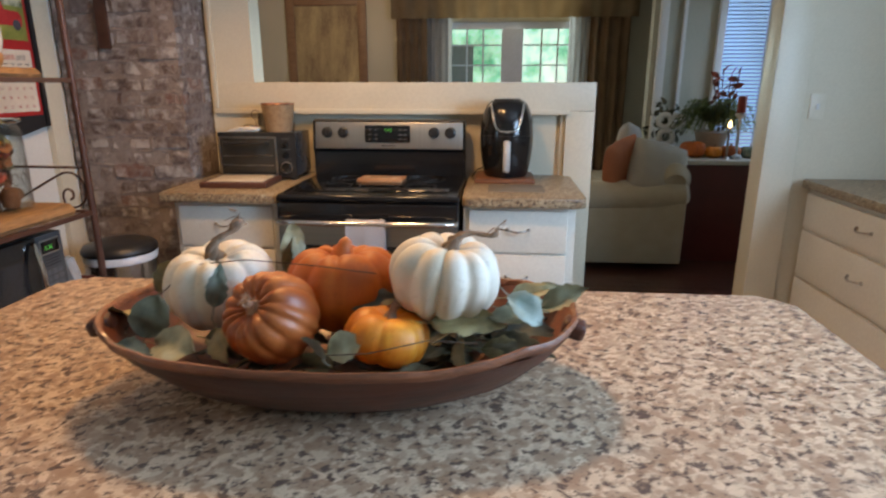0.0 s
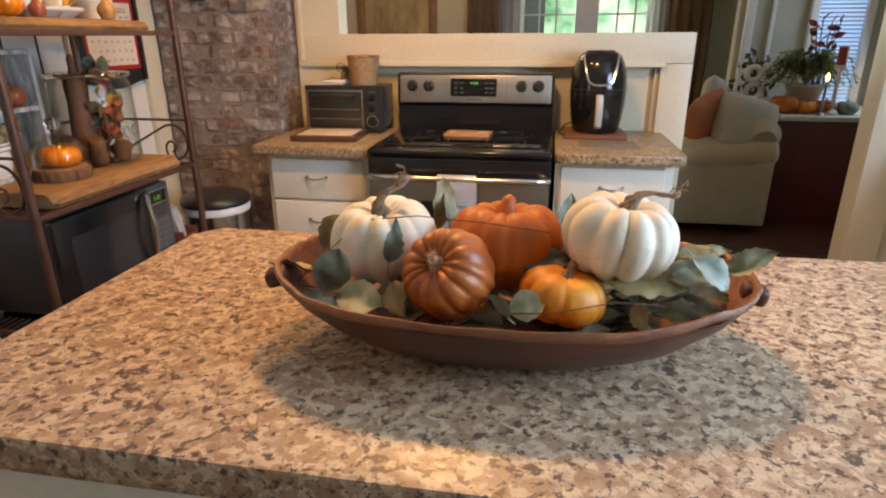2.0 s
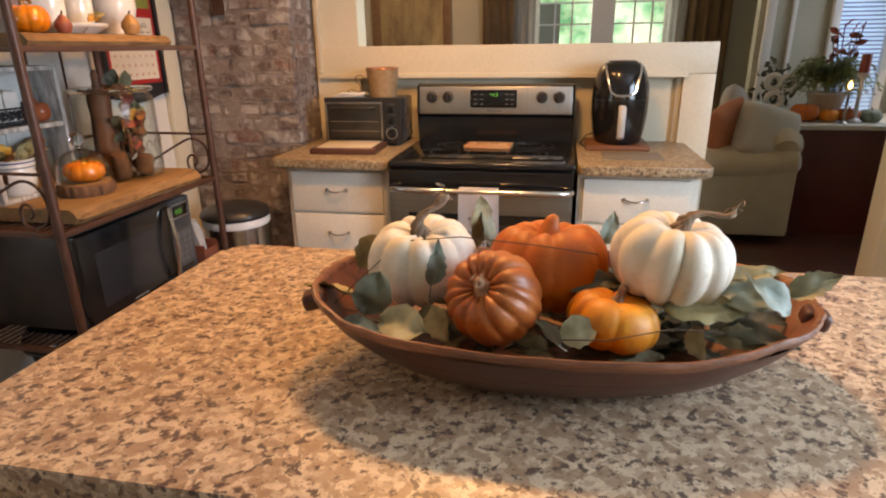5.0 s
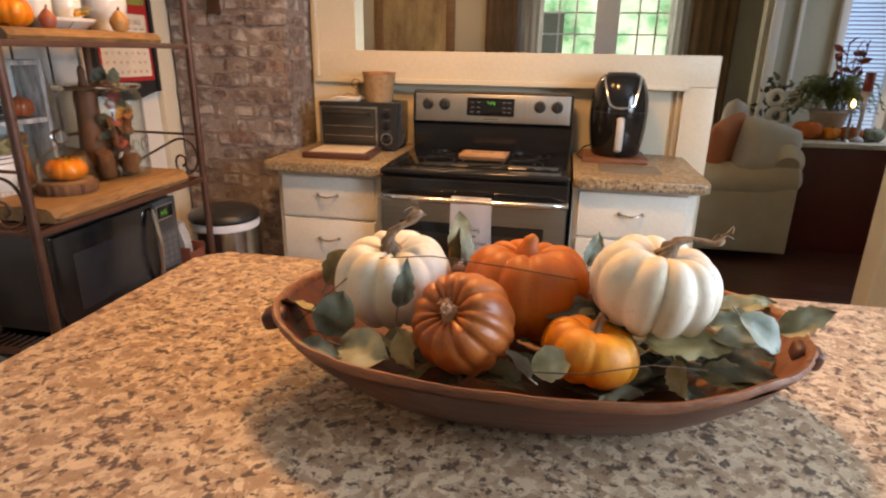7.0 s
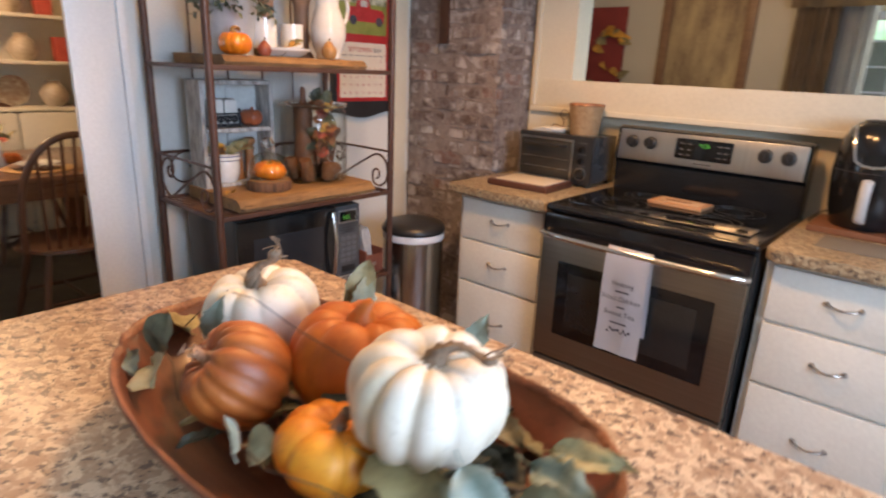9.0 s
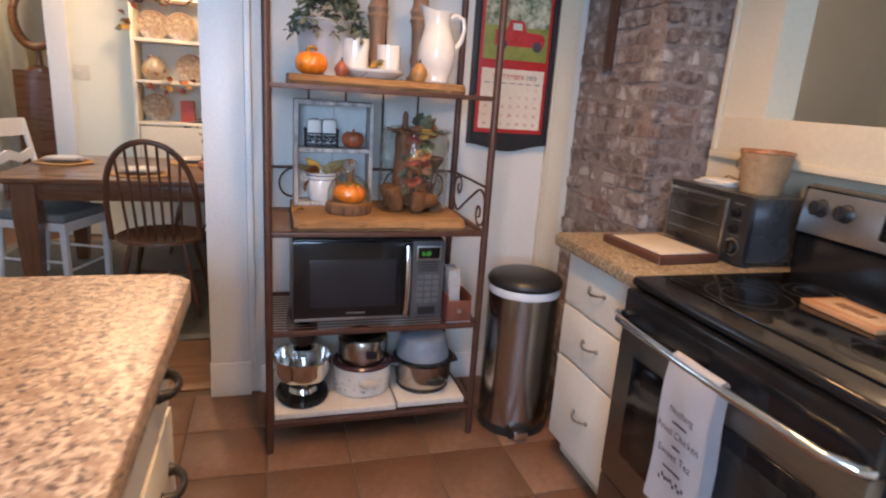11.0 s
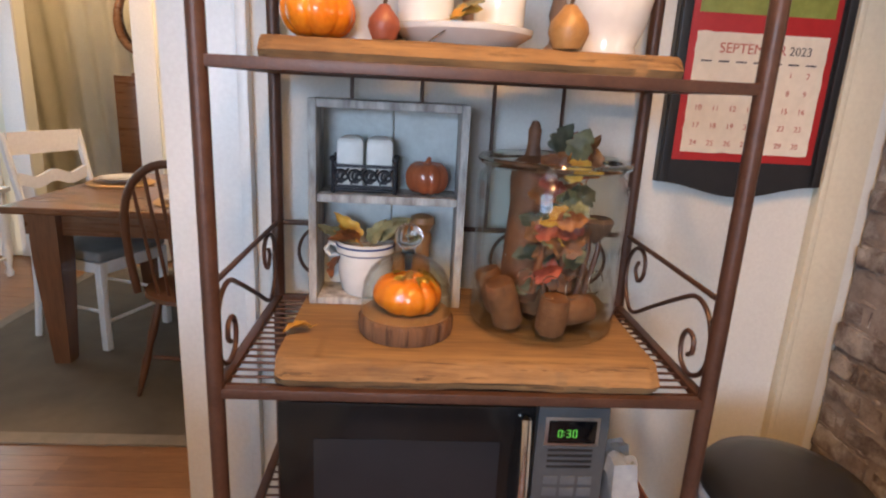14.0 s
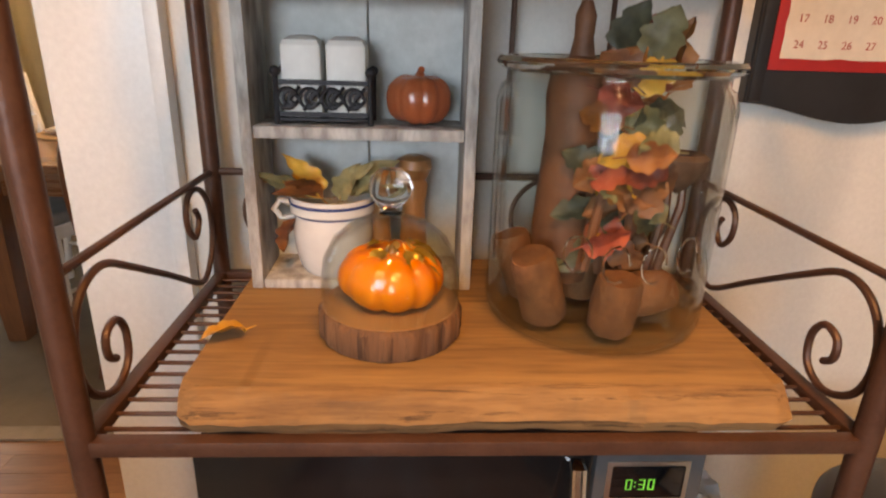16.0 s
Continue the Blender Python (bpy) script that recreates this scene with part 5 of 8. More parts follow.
def on_shell(x, z, off=0.0025):
    prof = [(0.104, 0.008), (0.116, 0.06), (0.124, 0.13), (0.126, 0.19), (0.122, 0.25), (0.110, 0.30), (0.094, 0.334), (0.076, 0.350)]
    for (r0, z0), (r1, z1) in zip(prof, prof[1:]):
        if z <= z1:
            r = r0 + (r1 - r0) * (z - z0) / (z1 - z0)
            break
    else:
        r = 0.076
    return (x, -math.sqrt(max(0, 1 - (x / r) ** 2)) * r * 1.08 - off, z)


trim = [on_shell(x, z) for x, z in ((-0.074, 0.338), (-0.070, 0.31), (-0.064, 0.28), (-0.058, 0.25), (-0.050, 0.228), (-0.030, 0.217), (0, 0.215), (0.030, 0.217), (0.050, 0.228), (0.058, 0.25), (0.064, 0.28), (0.070, 0.31), (0.074, 0.338))]
tube("chrome_trim", trim, 0.0055, CHROME, AF, 8, label="polished silver trim")
bm = bmesh.new()
bm_tube(bm, [on_shell(0, 0.035, 0.012), on_shell(0, 0.045, 0.030), on_shell(0, 0.09, 0.034), on_shell(0, 0.14, 0.034), on_shell(0, 0.166, 0.026), on_shell(0, 0.17, 0.01)], 0.0165, 12, flat=0.55)
part("basket_handle", bm, surf("pale_grey_plastic", (0.42, 0.42, 0.41), (0.5, 0.5, 0.49), 10, 0.3), AF, "pale grey basket handle")
tube("basket_seam", [on_shell(0.125 * math.sin(radians(a)) * 0.92, 0.195, 0.0006) for a in range(-80, 81, 8)], 0.0014, BLACK_SATIN, AF, 5)
tube("power_cord", [(-0.10, 0.08, 0.03), (-0.14, 0.07, 0.015), (-0.165, 0.02, -0.015), (-0.15, -0.03, -0.018), (-0.13, 0.0, -0.017)], 0.0035, BLACK_SATIN, AF, 6)

# towel over the oven handle
CLOTH = surf("white_cotton", (0.66, 0.64, 0.66), (0.76, 0.74, 0.76), 10, 0.9, bump=0.25, fine=420, sheen=0.2)
TW = thing("dish_towel", pose(-0.572, 3.781, 0.80), "white cotton dish towel with dark lettering over the oven handle", "towel")
bm = bmesh.new()
prof = [(0.020, -0.30)] + [(0.016 + 0.004 * math.sin(k), -0.30 + 0.05 * k) for k in range(1, 6)] + [(0.0165, -0.01), (0.012, 0.010), (0.0, 0.0165), (-0.013, 0.010), (-0.0185, -0.01)] + [(-0.020 - 0.0035 * math.sin(k * 0.7), -0.01 - 0.036 * k) for k in range(1, 11)]
cols = []
for i in range(13):
    u = i / 12
    cols.append([bm.verts.new(((u - 0.5) * (0.158 + 0.014 * max(0, -z)), y + 0.0028 * math.sin(u * 9 + z * 4) * (1 if abs(z) > 0.02 else 0.2), z)) for y, z in prof])
for a, b in zip(cols, cols[1:]):
    for j in range(len(prof) - 1):
        bm.faces.new((a[j], a[j + 1], b[j + 1], b[j]))
bmesh.ops.solidify(bm, geom=bm.faces[:], thickness=0.0022)
part("cloth", bm, CLOTH, TW, angle=80)
INK = surf("dark_ink", (0.05, 0.045, 0.06), (0.09, 0.08, 0.10), 30, 0.9, bump=0)


def lettering(name, text, size, parent, m, material, label="", align="CENTER", extrude=0.0002):
    c = bpy.data.curves.new(name, "FONT")
    c.body, c.size, c.align_x, c.extrude = text, size, align, extrude
    tmp = bpy.data.objects.new(name, c)
    scene.collection.objects.link(tmp)
    me = bpy.data.meshes.new_from_object(tmp.evaluated_get(bpy.context.evaluated_depsgraph_get()))
    bpy.data.objects.remove(tmp)
    me.materials.clear()
    me.materials.append(material)
    return part(name, me, material, parent, label, m)


TY = -0.0265
for txt, z, s in (("Nothing", -0.115, 0.024), ("Fried Chicken", -0.170, 0.025), ("Sweet Tea", -0.225, 0.027)):
    lettering("lettering", txt, s, TW, pose(0, TY, z, 90, 0, 0), INK, "dark printed words")
for x0, x1, z in ((-0.025, 0.025, -0.138), (-0.012, 0.016, -0.195), (-0.03, 0.03, -0.255)):
    boxed("small_print", (x0, x1, TY - 0.0004, TY, z, z + 0.006), INK, TW)
bm = bmesh.new()
for k in range(9):
    a = -0.04 + 0.01 * k
    bm_box(bm, a, a + 0.008, TY - 0.0004, TY, -0.292 + 0.012 * abs(math.sin(k * 1.3)), -0.284 + 0.014 * abs(math.sin(k * 1.3)))
part("printed_flourish", bm, INK, TW)

# step bin beside the cabinet
BIN = thing("trash_can", pose(-1.698, 3.872, 0.0), "round stainless steel step bin with black lid", "trash can")
lathed("base", [(0, 0), (0.146, 0), (0.150, 0.01), (0.149, 0.04), (0.0, 0.04)], BLACK_SATIN, BIN, 48)
lathed("body", [(0.1455, 0.04), (0.1455, 0.60), (0.1445, 0.615), (0.14, 0.615), (0.14, 0.04)], STEEL_V, BIN, 64, label="brushed steel cylinder")
lathed("liner_edge", [(0.1462, 0.598), (0.1485, 0.605), (0.149, 0.622), (0.147, 0.630), (0.142, 0.632), (0.142, 0.60)], surf("white_bin_bag", (0.62, 0.64, 0.68), (0.75, 0.77, 0.8), 30, 0.35, bump=0.6, fine=60), BIN, 64, label="white bin bag folded over the edge")
lathed("lid", [(0.0, 0.634), (0.150, 0.634), (0.153, 0.640), (0.152, 0.652), (0.140, 0.668), (0.10, 0.682), (0.05, 0.689), (0, 0.690)], BLACK_SATIN, BIN, 64, label="black domed lid")
boxed("pedal", (0.10, 0.185, -0.06, 0.0, 0.018, 0.045), CHROME, BIN, 0.006, "bright steel pedal")
boxed("pedal_frame", (0.10, 0.160, -0.075, 0.015, 0.008, 0.06), BLACK_SATIN, BIN, 0.006)

# ---- on the rack ----
BOARD2, BOARD1 = S2 + 0.051, S1 + 0.042
# two-tier wooden crate: x -2.02 to -1.905, y 2.955 to 3.26
OLDWHITE = surf("weathered_white_wood", (0.20, 0.175, 0.16), (0.64, 0.63, 0.60), 34, 0.8, bump=0.8, fine=90, stretch=(1, 1, 0.3), spread=0.07)
OLDBLUE = surf("weathered_blue_white_wood", (0.46, 0.50, 0.49), (0.64, 0.67, 0.66), 12, 0.75, bump=0.3, fine=70)
CR = thing("wooden_crate", pose(-1.905, 2.956, BOARD2 - 0.001), "whitewashed wooden crate standing on end with a shelf", "crate")
CW, CD, CHT = 0.303, 0.105, 0.402
boxed("side_board", (-CD, 0, 0, 0.016, 0, CHT), OLDWHITE, CR, 0.003)
boxed("side_board", (-CD, 0, CW - 0.016, CW, 0, CHT), OLDWHITE, CR, 0.003)
boxed("top_board", (-CD, 0, 0.0165, CW - 0.0165, CHT - 0.016, CHT - 0.0005), OLDWHITE, CR, 0.003)
boxed("bottom_board", (-CD, -0.001, 0.0165, CW - 0.0165, 0.0, 0.014), OLDWHITE, CR, 0.003)
boxed("shelf", (-CD, -0.001, 0.0165, CW - 0.0165, 0.208, 0.224), OLDWHITE, CR, 0.003)
boxed("back_board", (-CD - 0.008, -CD - 0.0005, 0.0, 0.155, 0.0, CHT), OLDBLUE, CR, 0.002, "pale blue-white back board")
boxed("back_board", (-CD - 0.008, -CD - 0.0005, 0.1575, CW, 0.0, CHT), OLDBLUE, CR, 0.002, "pale blue-white back board")
CX, CY, CZ = -1.905, 2.956, BOARD2 - 0.001
# salt and pepper in a filigree holder on the crate's shelf
SP = thing("shaker_set", pose(CX - 0.048, CY + 0.105, CZ + 0.2245), "two white shakers in a dark filigree iron holder", "shaker set")
SHAKER = surf("matt_white_ceramic", (0.66, 0.64, 0.60), (0.74, 0.72, 0.68), 6, 0.42, bump=0.03, fine=50)
DARK_IRON = surf("dark_iron", (0.018, 0.018, 0.022), (0.04, 0.04, 0.045), 30, 0.55, 0.5, bump=0.2, fine=200)
for s in (-1, 1):
    bm = bmesh.new()
    v = bm_box(bm, -0.022, 0.022, -0.0255, 0.0255, 0.008, 0.100, 0.004, 2)
    v2 = bm_lathe(bm, [(0.0, 0.110), (0.018, 0.109), (0.030, 0.104), (0.033, 0.098), (0.0, 0.098)], 4)
    bm_move(bm, v2, pose(0, 0, 0, 0, 0, 45))
    bm_move(bm, v + v2, pose(0, s * 0.0285, 0))
    part("shaker", bm, SHAKER, SP, "white ceramic shaker")
for s in (-1, 1):
    for x in (-0.028, 0.028):
        bm = bmesh.new()
        bm_tube(bm, [(x, s * 0.060, 0.0), (x, s * 0.060, 0.062)], 0.0036, 8)
        vs = bmesh.ops.create_uvsphere(bm, u_segments=10, v_segments=8, radius=0.0068)["verts"]
        bm_move(bm, vs, pose(x, s * 0.060, 0.066))
        part("corner_post", bm, DARK_IRON, SP)
bm = bmesh.new()
bm_box(bm, 0.026, 0.029, -0.058, 0.058, 0.050, 0.056), bm_box(bm, 0.026, 0.029, -0.058, 0.058, 0.010, 0.016)
for k in range(4):
    yc = -0.042 + 0.028 * k
    for a in range(3):
        bm_tube(bm, arc((yc + 0.004 * (a - 1), 0.033), 0.0125 - 0.003 * a, 40 * a, 300 + 40 * a, 12, "yz", 0.0275), 0.0024, 5)
    bm_tube(bm, [(0.0275, yc - 0.012, 0.018), (0.0275, yc, 0.033), (0.0275, yc + 0.012, 0.048)], 0.0024, 5)
part("filigree", bm, DARK_IRON, SP)
boxed("tray", (-0.028, 0.028, -0.058, 0.058, 0.004, 0.008), DARK_IRON, SP, 0.001)
GLAZE_ORANGE = fruit_skin("glazed_orange", (0.32, 0.065, 0.025), (0.46, 0.12, 0.05), 0.16, 24, 0.03, 0.5)
GLAZE_BRIGHT = fruit_skin("glazed_bright_orange", (0.60, 0.11, 0.008), (0.85, 0.26, 0.02), 0.12, 24, 0.03, 0.7)
STEM_CER = surf("glazed_stem", (0.20, 0.10, 0.03), (0.34, 0.18, 0.05), 30, 0.25, bump=0.1)
NUB = [((0, 0, 0), 0.012), ((0.001, 0, 0.006), 0.007), ((0.003, 0.001, 0.012), 0.005), ((0.007, 0.002, 0.015), 0.005)]
pumpkin("ceramic_pumpkin", pose(CX - 0.042, CY + 0.228, CZ + 0.2245 + 0.034), 0.044, 0.066, 8, 0.10, GLAZE_ORANGE, NUB, GLAZE_ORANGE, "small glazed rust-orange ceramic pumpkin in the crate", 3.1, 0.10, n=96)
# blue-banded crock with autumn leaves
CK = thing("small_crock", pose(CX - 0.050, CY + 0.108, CZ + 0.0145) @ Matrix.Diagonal((1.08, 1.08, 0.76, 1)), "white stoneware crock with blue bands and leaf sprigs", "crock")
lathed("body", [(0, 0), (0.038, 0.0), (0.044, 0.012), (0.050, 0.045), (0.052, 0.08), (0.050, 0.10), (0.049, 0.112), (0.055, 0.118), (0.054, 0.145), (0.050, 0.145), (0.047, 0.115), (0.046, 0.05), (0, 0.03)], CERAMIC, CK, 40)
BLUE = surf("cobalt_band", (0.03, 0.05, 0.16), (0.06, 0.09, 0.24), 20, 0.2, bump=0)
for z, r in ((0.111, 0.0497), (0.132, 0.0553)):
    lathed("blue_band", [(r, z), (r + 0.0008, z + 0.001), (r + 0.0008, z + 0.0045), (r, z + 0.0055)], BLUE, CK, 40)
tube("handle", [(0, -0.05, 0.125), (0, -0.068, 0.132), (0, -0.076, 0.115), (0, -0.068, 0.098), (0, -0.05, 0.102)], 0.005, CERAMIC, CK, 8)
for j, (y, z, L, W, rx, ry, rz, mt) in enumerate(((-0.03, 0.150, 0.075, 0.045, 20, -25, -110, LEAF_GOLD), (-0.01, 0.145, 0.070, 0.045, 50, -20, -60, LEAF_RUST), (0.01, 0.140, 0.075, 0.040, 80, -70, 60, LEAF_OLIVE), (0.02, 0.150, 0.08, 0.036, 70, -60, 40, LEAF_OLIVE), (0.03, 0.155, 0.075, 0.035, 20, -15, 70, LEAF_OLIVE), (-0.02, 0.15, 0.07, 0.04, 40, -40, -30, LEAF_RUST), (-0.045, 0.105, 0.062, 0.05, 60, 62, -50, LEAF_RUST), (-0.035, 0.150, 0.080, 0.048, 50, -34, -80, LEAF_OLIVE), (0.015, 0.155, 0.095, 0.05, 60, -44, 75, LEAF_OLIVE), (-0.015, 0.150, 0.085, 0.05, 70, -62, -100, LEAF_GOLD))):
    bm = bmesh.new()
    bm_leaf(bm, L, W, 0.3, 0.25, "lobed", seed=j * 3.0)
    part("leaf", bm, mt, CK, "", pose(0.015, y, z, rx, ry, rz), angle=80)
# wooden pepper mill behind the dome
TURNED = wood("honey_turned_wood", (0.26, 0.11, 0.04), (0.48, 0.24, 0.10), 2, 9, 0.4, 0.15, 0.2)
for y, h, r in ((0.222, 0.165, 0.026), (0.175, 0.150, 0.020)):
    PM = thing("pepper_mill", pose(CX - 0.062, CY + y, CZ + 0.0145), "turned honey-coloured wooden mill inside the crate", "mill", "mills in the crate")
    lathed("body", [(0, 0), (r, 0), (r, 0.01), (r * 0.80, 0.03), (r * 0.62, h * 0.55), (r * 0.78, h * 0.75), (r * 0.6, h * 0.80), (0, h * 0.80)], TURNED, PM, 28)
    lathed("head", [(0, h * 0.805), (r * 0.7, h * 0.805), (r * 1.0, h * 0.90), (r * 0.9, h * 0.97), (r * 0.5, h), (0, h)], TURNED, PM, 28)

# glass dome over an orange pumpkin on a bark slice
DX, DY = -1.787, 3.152
SL = thing("wood_slice", pose(DX, DY, BOARD2) @ Matrix.Diagonal((0.94, 0.94, 1, 1)), "round log slice with dark ridged bark", "wood slice")
bm = bmesh.new()
n = 90
rings = []
for r, z in ((0.0, 0.0), (0.086, 0.0), (0.091, 0.006), (0.091, 0.030), (0.086, 0.0365), (0.078, 0.0375), (0.0, 0.0375)):
    rings.append([bm.verts.new(((r - (0.006 * abs(math.sin(i * 2 * math.pi / 9)) ** 6 + 0.003 * noise.noise(Vector((i * 0.9, z * 60, 0)))) * (1 if 0.005 < z < 0.034 else 0)) * math.cos(2 * math.pi * i / n), (r - (0.006 * abs(math.sin(i * 2 * math.pi / 9)) ** 6 if 0.005 < z < 0.034 else 0)) * math.sin(2 * math.pi * i / n), z)) for i in range(n)])
loft(bm, rings)
bmesh.ops.remove_doubles(bm, verts=bm.verts, dist=1e-5)
part("slice", bm, wood("dark_bark_wood", (0.075, 0.032, 0.017), (0.21, 0.10, 0.05), 2, 10, 0.88, 1.0, streaks=0.9), SL, angle=50)
lathed("cut_face", [(0.0, 0.0392), (0.083, 0.0392), (0.0855, 0.0378), (0.0, 0.0378)], wood("pale_cut_wood", (0.22, 0.11, 0.05), (0.38, 0.21, 0.10), 0, 16, 0.6, 0.3), SL, 48)
DZ = BOARD2 + 0.0395
pumpkin("ceramic_pumpkin", pose(DX + 0.003, DY + 0.001, DZ + 0.033, 0, 4, 30), 0.0605, 0.068, 9, 0.10, GLAZE_BRIGHT, NUB, STEM_CER, "bright glazed orange pumpkin with gold leaves under glass", 6.6, 0.08, n=96)
GOLD = surf("gold_glaze", (0.38, 0.20, 0.03), (0.62, 0.38, 0.08), 40, 0.22, 0.6, bump=0.1)
GL = bpy.data.objects["ceramic_pumpkin.001"]
for k, (a, L) in enumerate(((4, 0.036), (36, 0.044), (70, 0.044), (104, 0.036), (-70, 0.028), (-130, 0.028))):
    bm = bmesh.new()
    bm_leaf(bm, L, 0.022, 0.35, 0.3, "pointed", seed=k)
    part("gold_leaf", bm, GOLD, GL, "gold leaf", pose(0.020 * math.cos(radians(a)), 0.020 * math.sin(radians(a)) + 0.006, 0.0375, 0, 30, a), angle=80)
DM = thing("glass_dome", pose(DX, DY, DZ) @ Matrix.Diagonal((1.10, 1.10, 0.9, 1)), "clear glass cloche with round knob over a pumpkin", "cloche")
t = 0.0022
outp = [(0.0735, 0.0), (0.0735, 0.030), (0.070, 0.060), (0.060, 0.085), (0.043, 0.103), (0.024, 0.113), (0.013, 0.118)]
inp = [(0.0115, 0.113), (0.0228, 0.1105), (0.0412, 0.1008), (0.0578, 0.0832), (0.0676, 0.0592), (0.0712, 0.030), (0.0712, 0.0)]
bm = bmesh.new()
bm_lathe(bm, [(0.0, 0.1145)] + inp + outp + [(0.0, 0.1195)], 56)
part("dome", bm, THIN, DM, "clear glass dome", angle=60)
lathed("knob", [(0.0, 0.1195), (0.012, 0.1195), (0.0095, 0.125), (0.0145, 0.131), (0.0205, 0.141), (0.0225, 0.152), (0.0198, 0.165), (0.012, 0.174), (0.0, 0.1765)], GLASS, DM, 40, label="clear glass knob")

# big glass jar with autumn leaves, corks and cinnamon
JX, JY = -1.847, 3.408
JR = thing("glass_jar", pose(JX, JY + 0.003, BOARD2) @ Matrix.Diagonal((1.065, 1.065, 0.945, 1)), "large clear glass jar with leaves and cinnamon sticks", "jar")
bm = bmesh.new()
o = [(0.0, 0.0), (0.112, 0.0), (0.124, 0.006), (0.128, 0.018), (0.1285, 0.285), (0.124, 0.303), (0.117, 0.309), (0.117, 0.320), (0.129, 0.325), (0.1305, 0.332), (0.127, 0.337), (0.119, 0.337)]
i_ = [(0.1145, 0.331), (0.1135, 0.309), (0.1205, 0.299), (0.1245, 0.284), (0.1245, 0.022), (0.118, 0.012), (0.0, 0.010)]
bm_lathe(bm, o + i_, 72)
part("jar", bm, THIN, JR, "clear thin glass wall", angle=50)
lathed("rolled_rim", [(0.1175, 0.3205), (0.1292, 0.3252), (0.1308, 0.332), (0.1272, 0.3375), (0.119, 0.3375), (0.1145, 0.331)], GLASS, JR, 72, label="rolled glass rim")
CORK = surf("cork", (0.13, 0.046, 0.018), (0.26, 0.105, 0.042), 50, 0.85, bump=0.5, fine=160)
CINN = wood("cinnamon_bark", (0.11, 0.04, 0.02), (0.24, 0.09, 0.045), 2, 12, 0.8, 0.4)
jr = random.Random(5)
for x, y, r, h, rx, ry in ((0.046, -0.064, 0.026, 0.095, 16, 10), (0.080, 0.000, 0.0255, 0.072, -3, 6), (-0.020, -0.070, 0.026, 0.090, 20, -6), (-0.040, 0.050, 0.027, 0.095, -14, -8), (-0.02, -0.01, 0.026, 0.09, 0, 0)):
    bm = bmesh.new()
    v = bm_lathe(bm, [(0, 0), (r * 0.88, 0), (r, 0.005), (r * 1.02, h * 0.5), (r * 0.96, h - 0.006), (r * 0.86, h), (0, h)], 22)
    for q in v:
        q.co += 0.0025 * noise.noise_vector(q.co * 60 + Vector((x * 90, y * 90, 0)))
    bm_move(bm, v, pose(x, y, 0.016, rx, ry, 0))
    part("cork_stick", bm, CORK, JR, "brown cork cylinder")
bm = bmesh.new()
v = bm_lathe(bm, [(0, 0), (0.024, 0), (0.028, 0.006), (0.029, 0.036), (0.025, 0.066), (0, 0.068)], 22)
bm_move(bm, v, pose(0.052, 0.014, 0.044, -84, 0, 12))
part("cork_stick", bm, CORK, JR, "brown cork cylinder")
for j in range(10):
    a = jr.uniform(-0.5, 0.5)
    x, y = 0.045 + jr.uniform(-0.03, 0.03), -0.015 + jr.uniform(-0.045, 0.05)
    z = 0.07 + jr.uniform(0, 0.02)
    tube("cinnamon_stick", [(x, y, z), (x - 0.01, y + a * 0.03, z + 0.09), (x - 0.015, y + a * 0.06, z + 0.13 + 0.02 * jr.random())], 0.0058, CINN, JR, 8)
# tall gourd and seed pod stems
lathed("dried_gourd", [(0, 0.04), (0.034, 0.045), (0.041, 0.09), (0.038, 0.16), (0.033, 0.24), (0.036, 0.29), (0.032, 0.325), (0.014, 0.338), (0.0105, 0.36), (0.0115, 0.385), (0.006, 0.402), (0, 0.404)], surf("dried_gourd_skin", (0.10, 0.036, 0.018), (0.24, 0.090, 0.040), 24, 0.6, bump=0.5), JR, 28, (-0.020, -0.034, 0))
for y, z0 in ((0.068, 0.05), (0.085, 0.06)):
    tube("pod_stem", [(0.02, y * 0.8, z0), (0.025, y, 0.16), (0.02, y, 0.21)], 0.006, DARKWOOD, JR, 8, r_end=0.004)
lathed("seed_pod", [(0, 0.175), (0.012, 0.185), (0.026, 0.205), (0.030, 0.222), (0.024, 0.228), (0, 0.226)], surf("dark_seed_pod", (0.09, 0.045, 0.028), (0.19, 0.10, 0.06), 40, 0.8, bump=0.6), JR, 20, (0.022, 0.078, 0))
for j in range(42):
    k = j / 41
    side = 1 if j % 2 else -1
    x, y, z = jr.uniform(0.035, 0.085), jr.uniform(-0.030, 0.040) - side * 0.012, 0.11 + 0.20 * k + jr.uniform(-0.02, 0.02)
    bm = bmesh.new()
    bm_leaf(bm, jr.uniform(0.044, 0.062), jr.uniform(0.038, 0.054), 0.35, 0.3, "lobed", seed=j * 1.7)
    mt = (LEAF_RUST, LEAF_RED, LEAF_DARK, LEAF_RUST, LEAF_DRY, LEAF_GOLD, LEAF_DARK, LEAF_DRY, LEAF_OLIVE)[j % 9]
    part("leaf", bm, mt, JR, "", pose(x, y, z, jr.uniform(50, 115), jr.uniform(-50, 50), side * jr.uniform(65, 120)), angle=80)
for j in range(11):
    bm = bmesh.new()
    bm_leaf(bm, jr.uniform(0.048, 0.066), jr.uniform(0.040, 0.055), 0.3, 0.3, "lobed", seed=50 + j)
    mt = (LEAF_RUST, LEAF_RUST, LEAF_RED, LEAF_DARK, LEAF_RUST, LEAF_OLIVE)[j % 6]
    part("leaf", bm, mt, JR, "", pose(0.01 + jr.uniform(-0.03, 0.04), 0.030 + jr.uniform(-0.035, 0.030), 0.295 + jr.uniform(0, 0.05), jr.uniform(60, 110), jr.uniform(-88, -62), jr.uniform(20, 100)), angle=80)
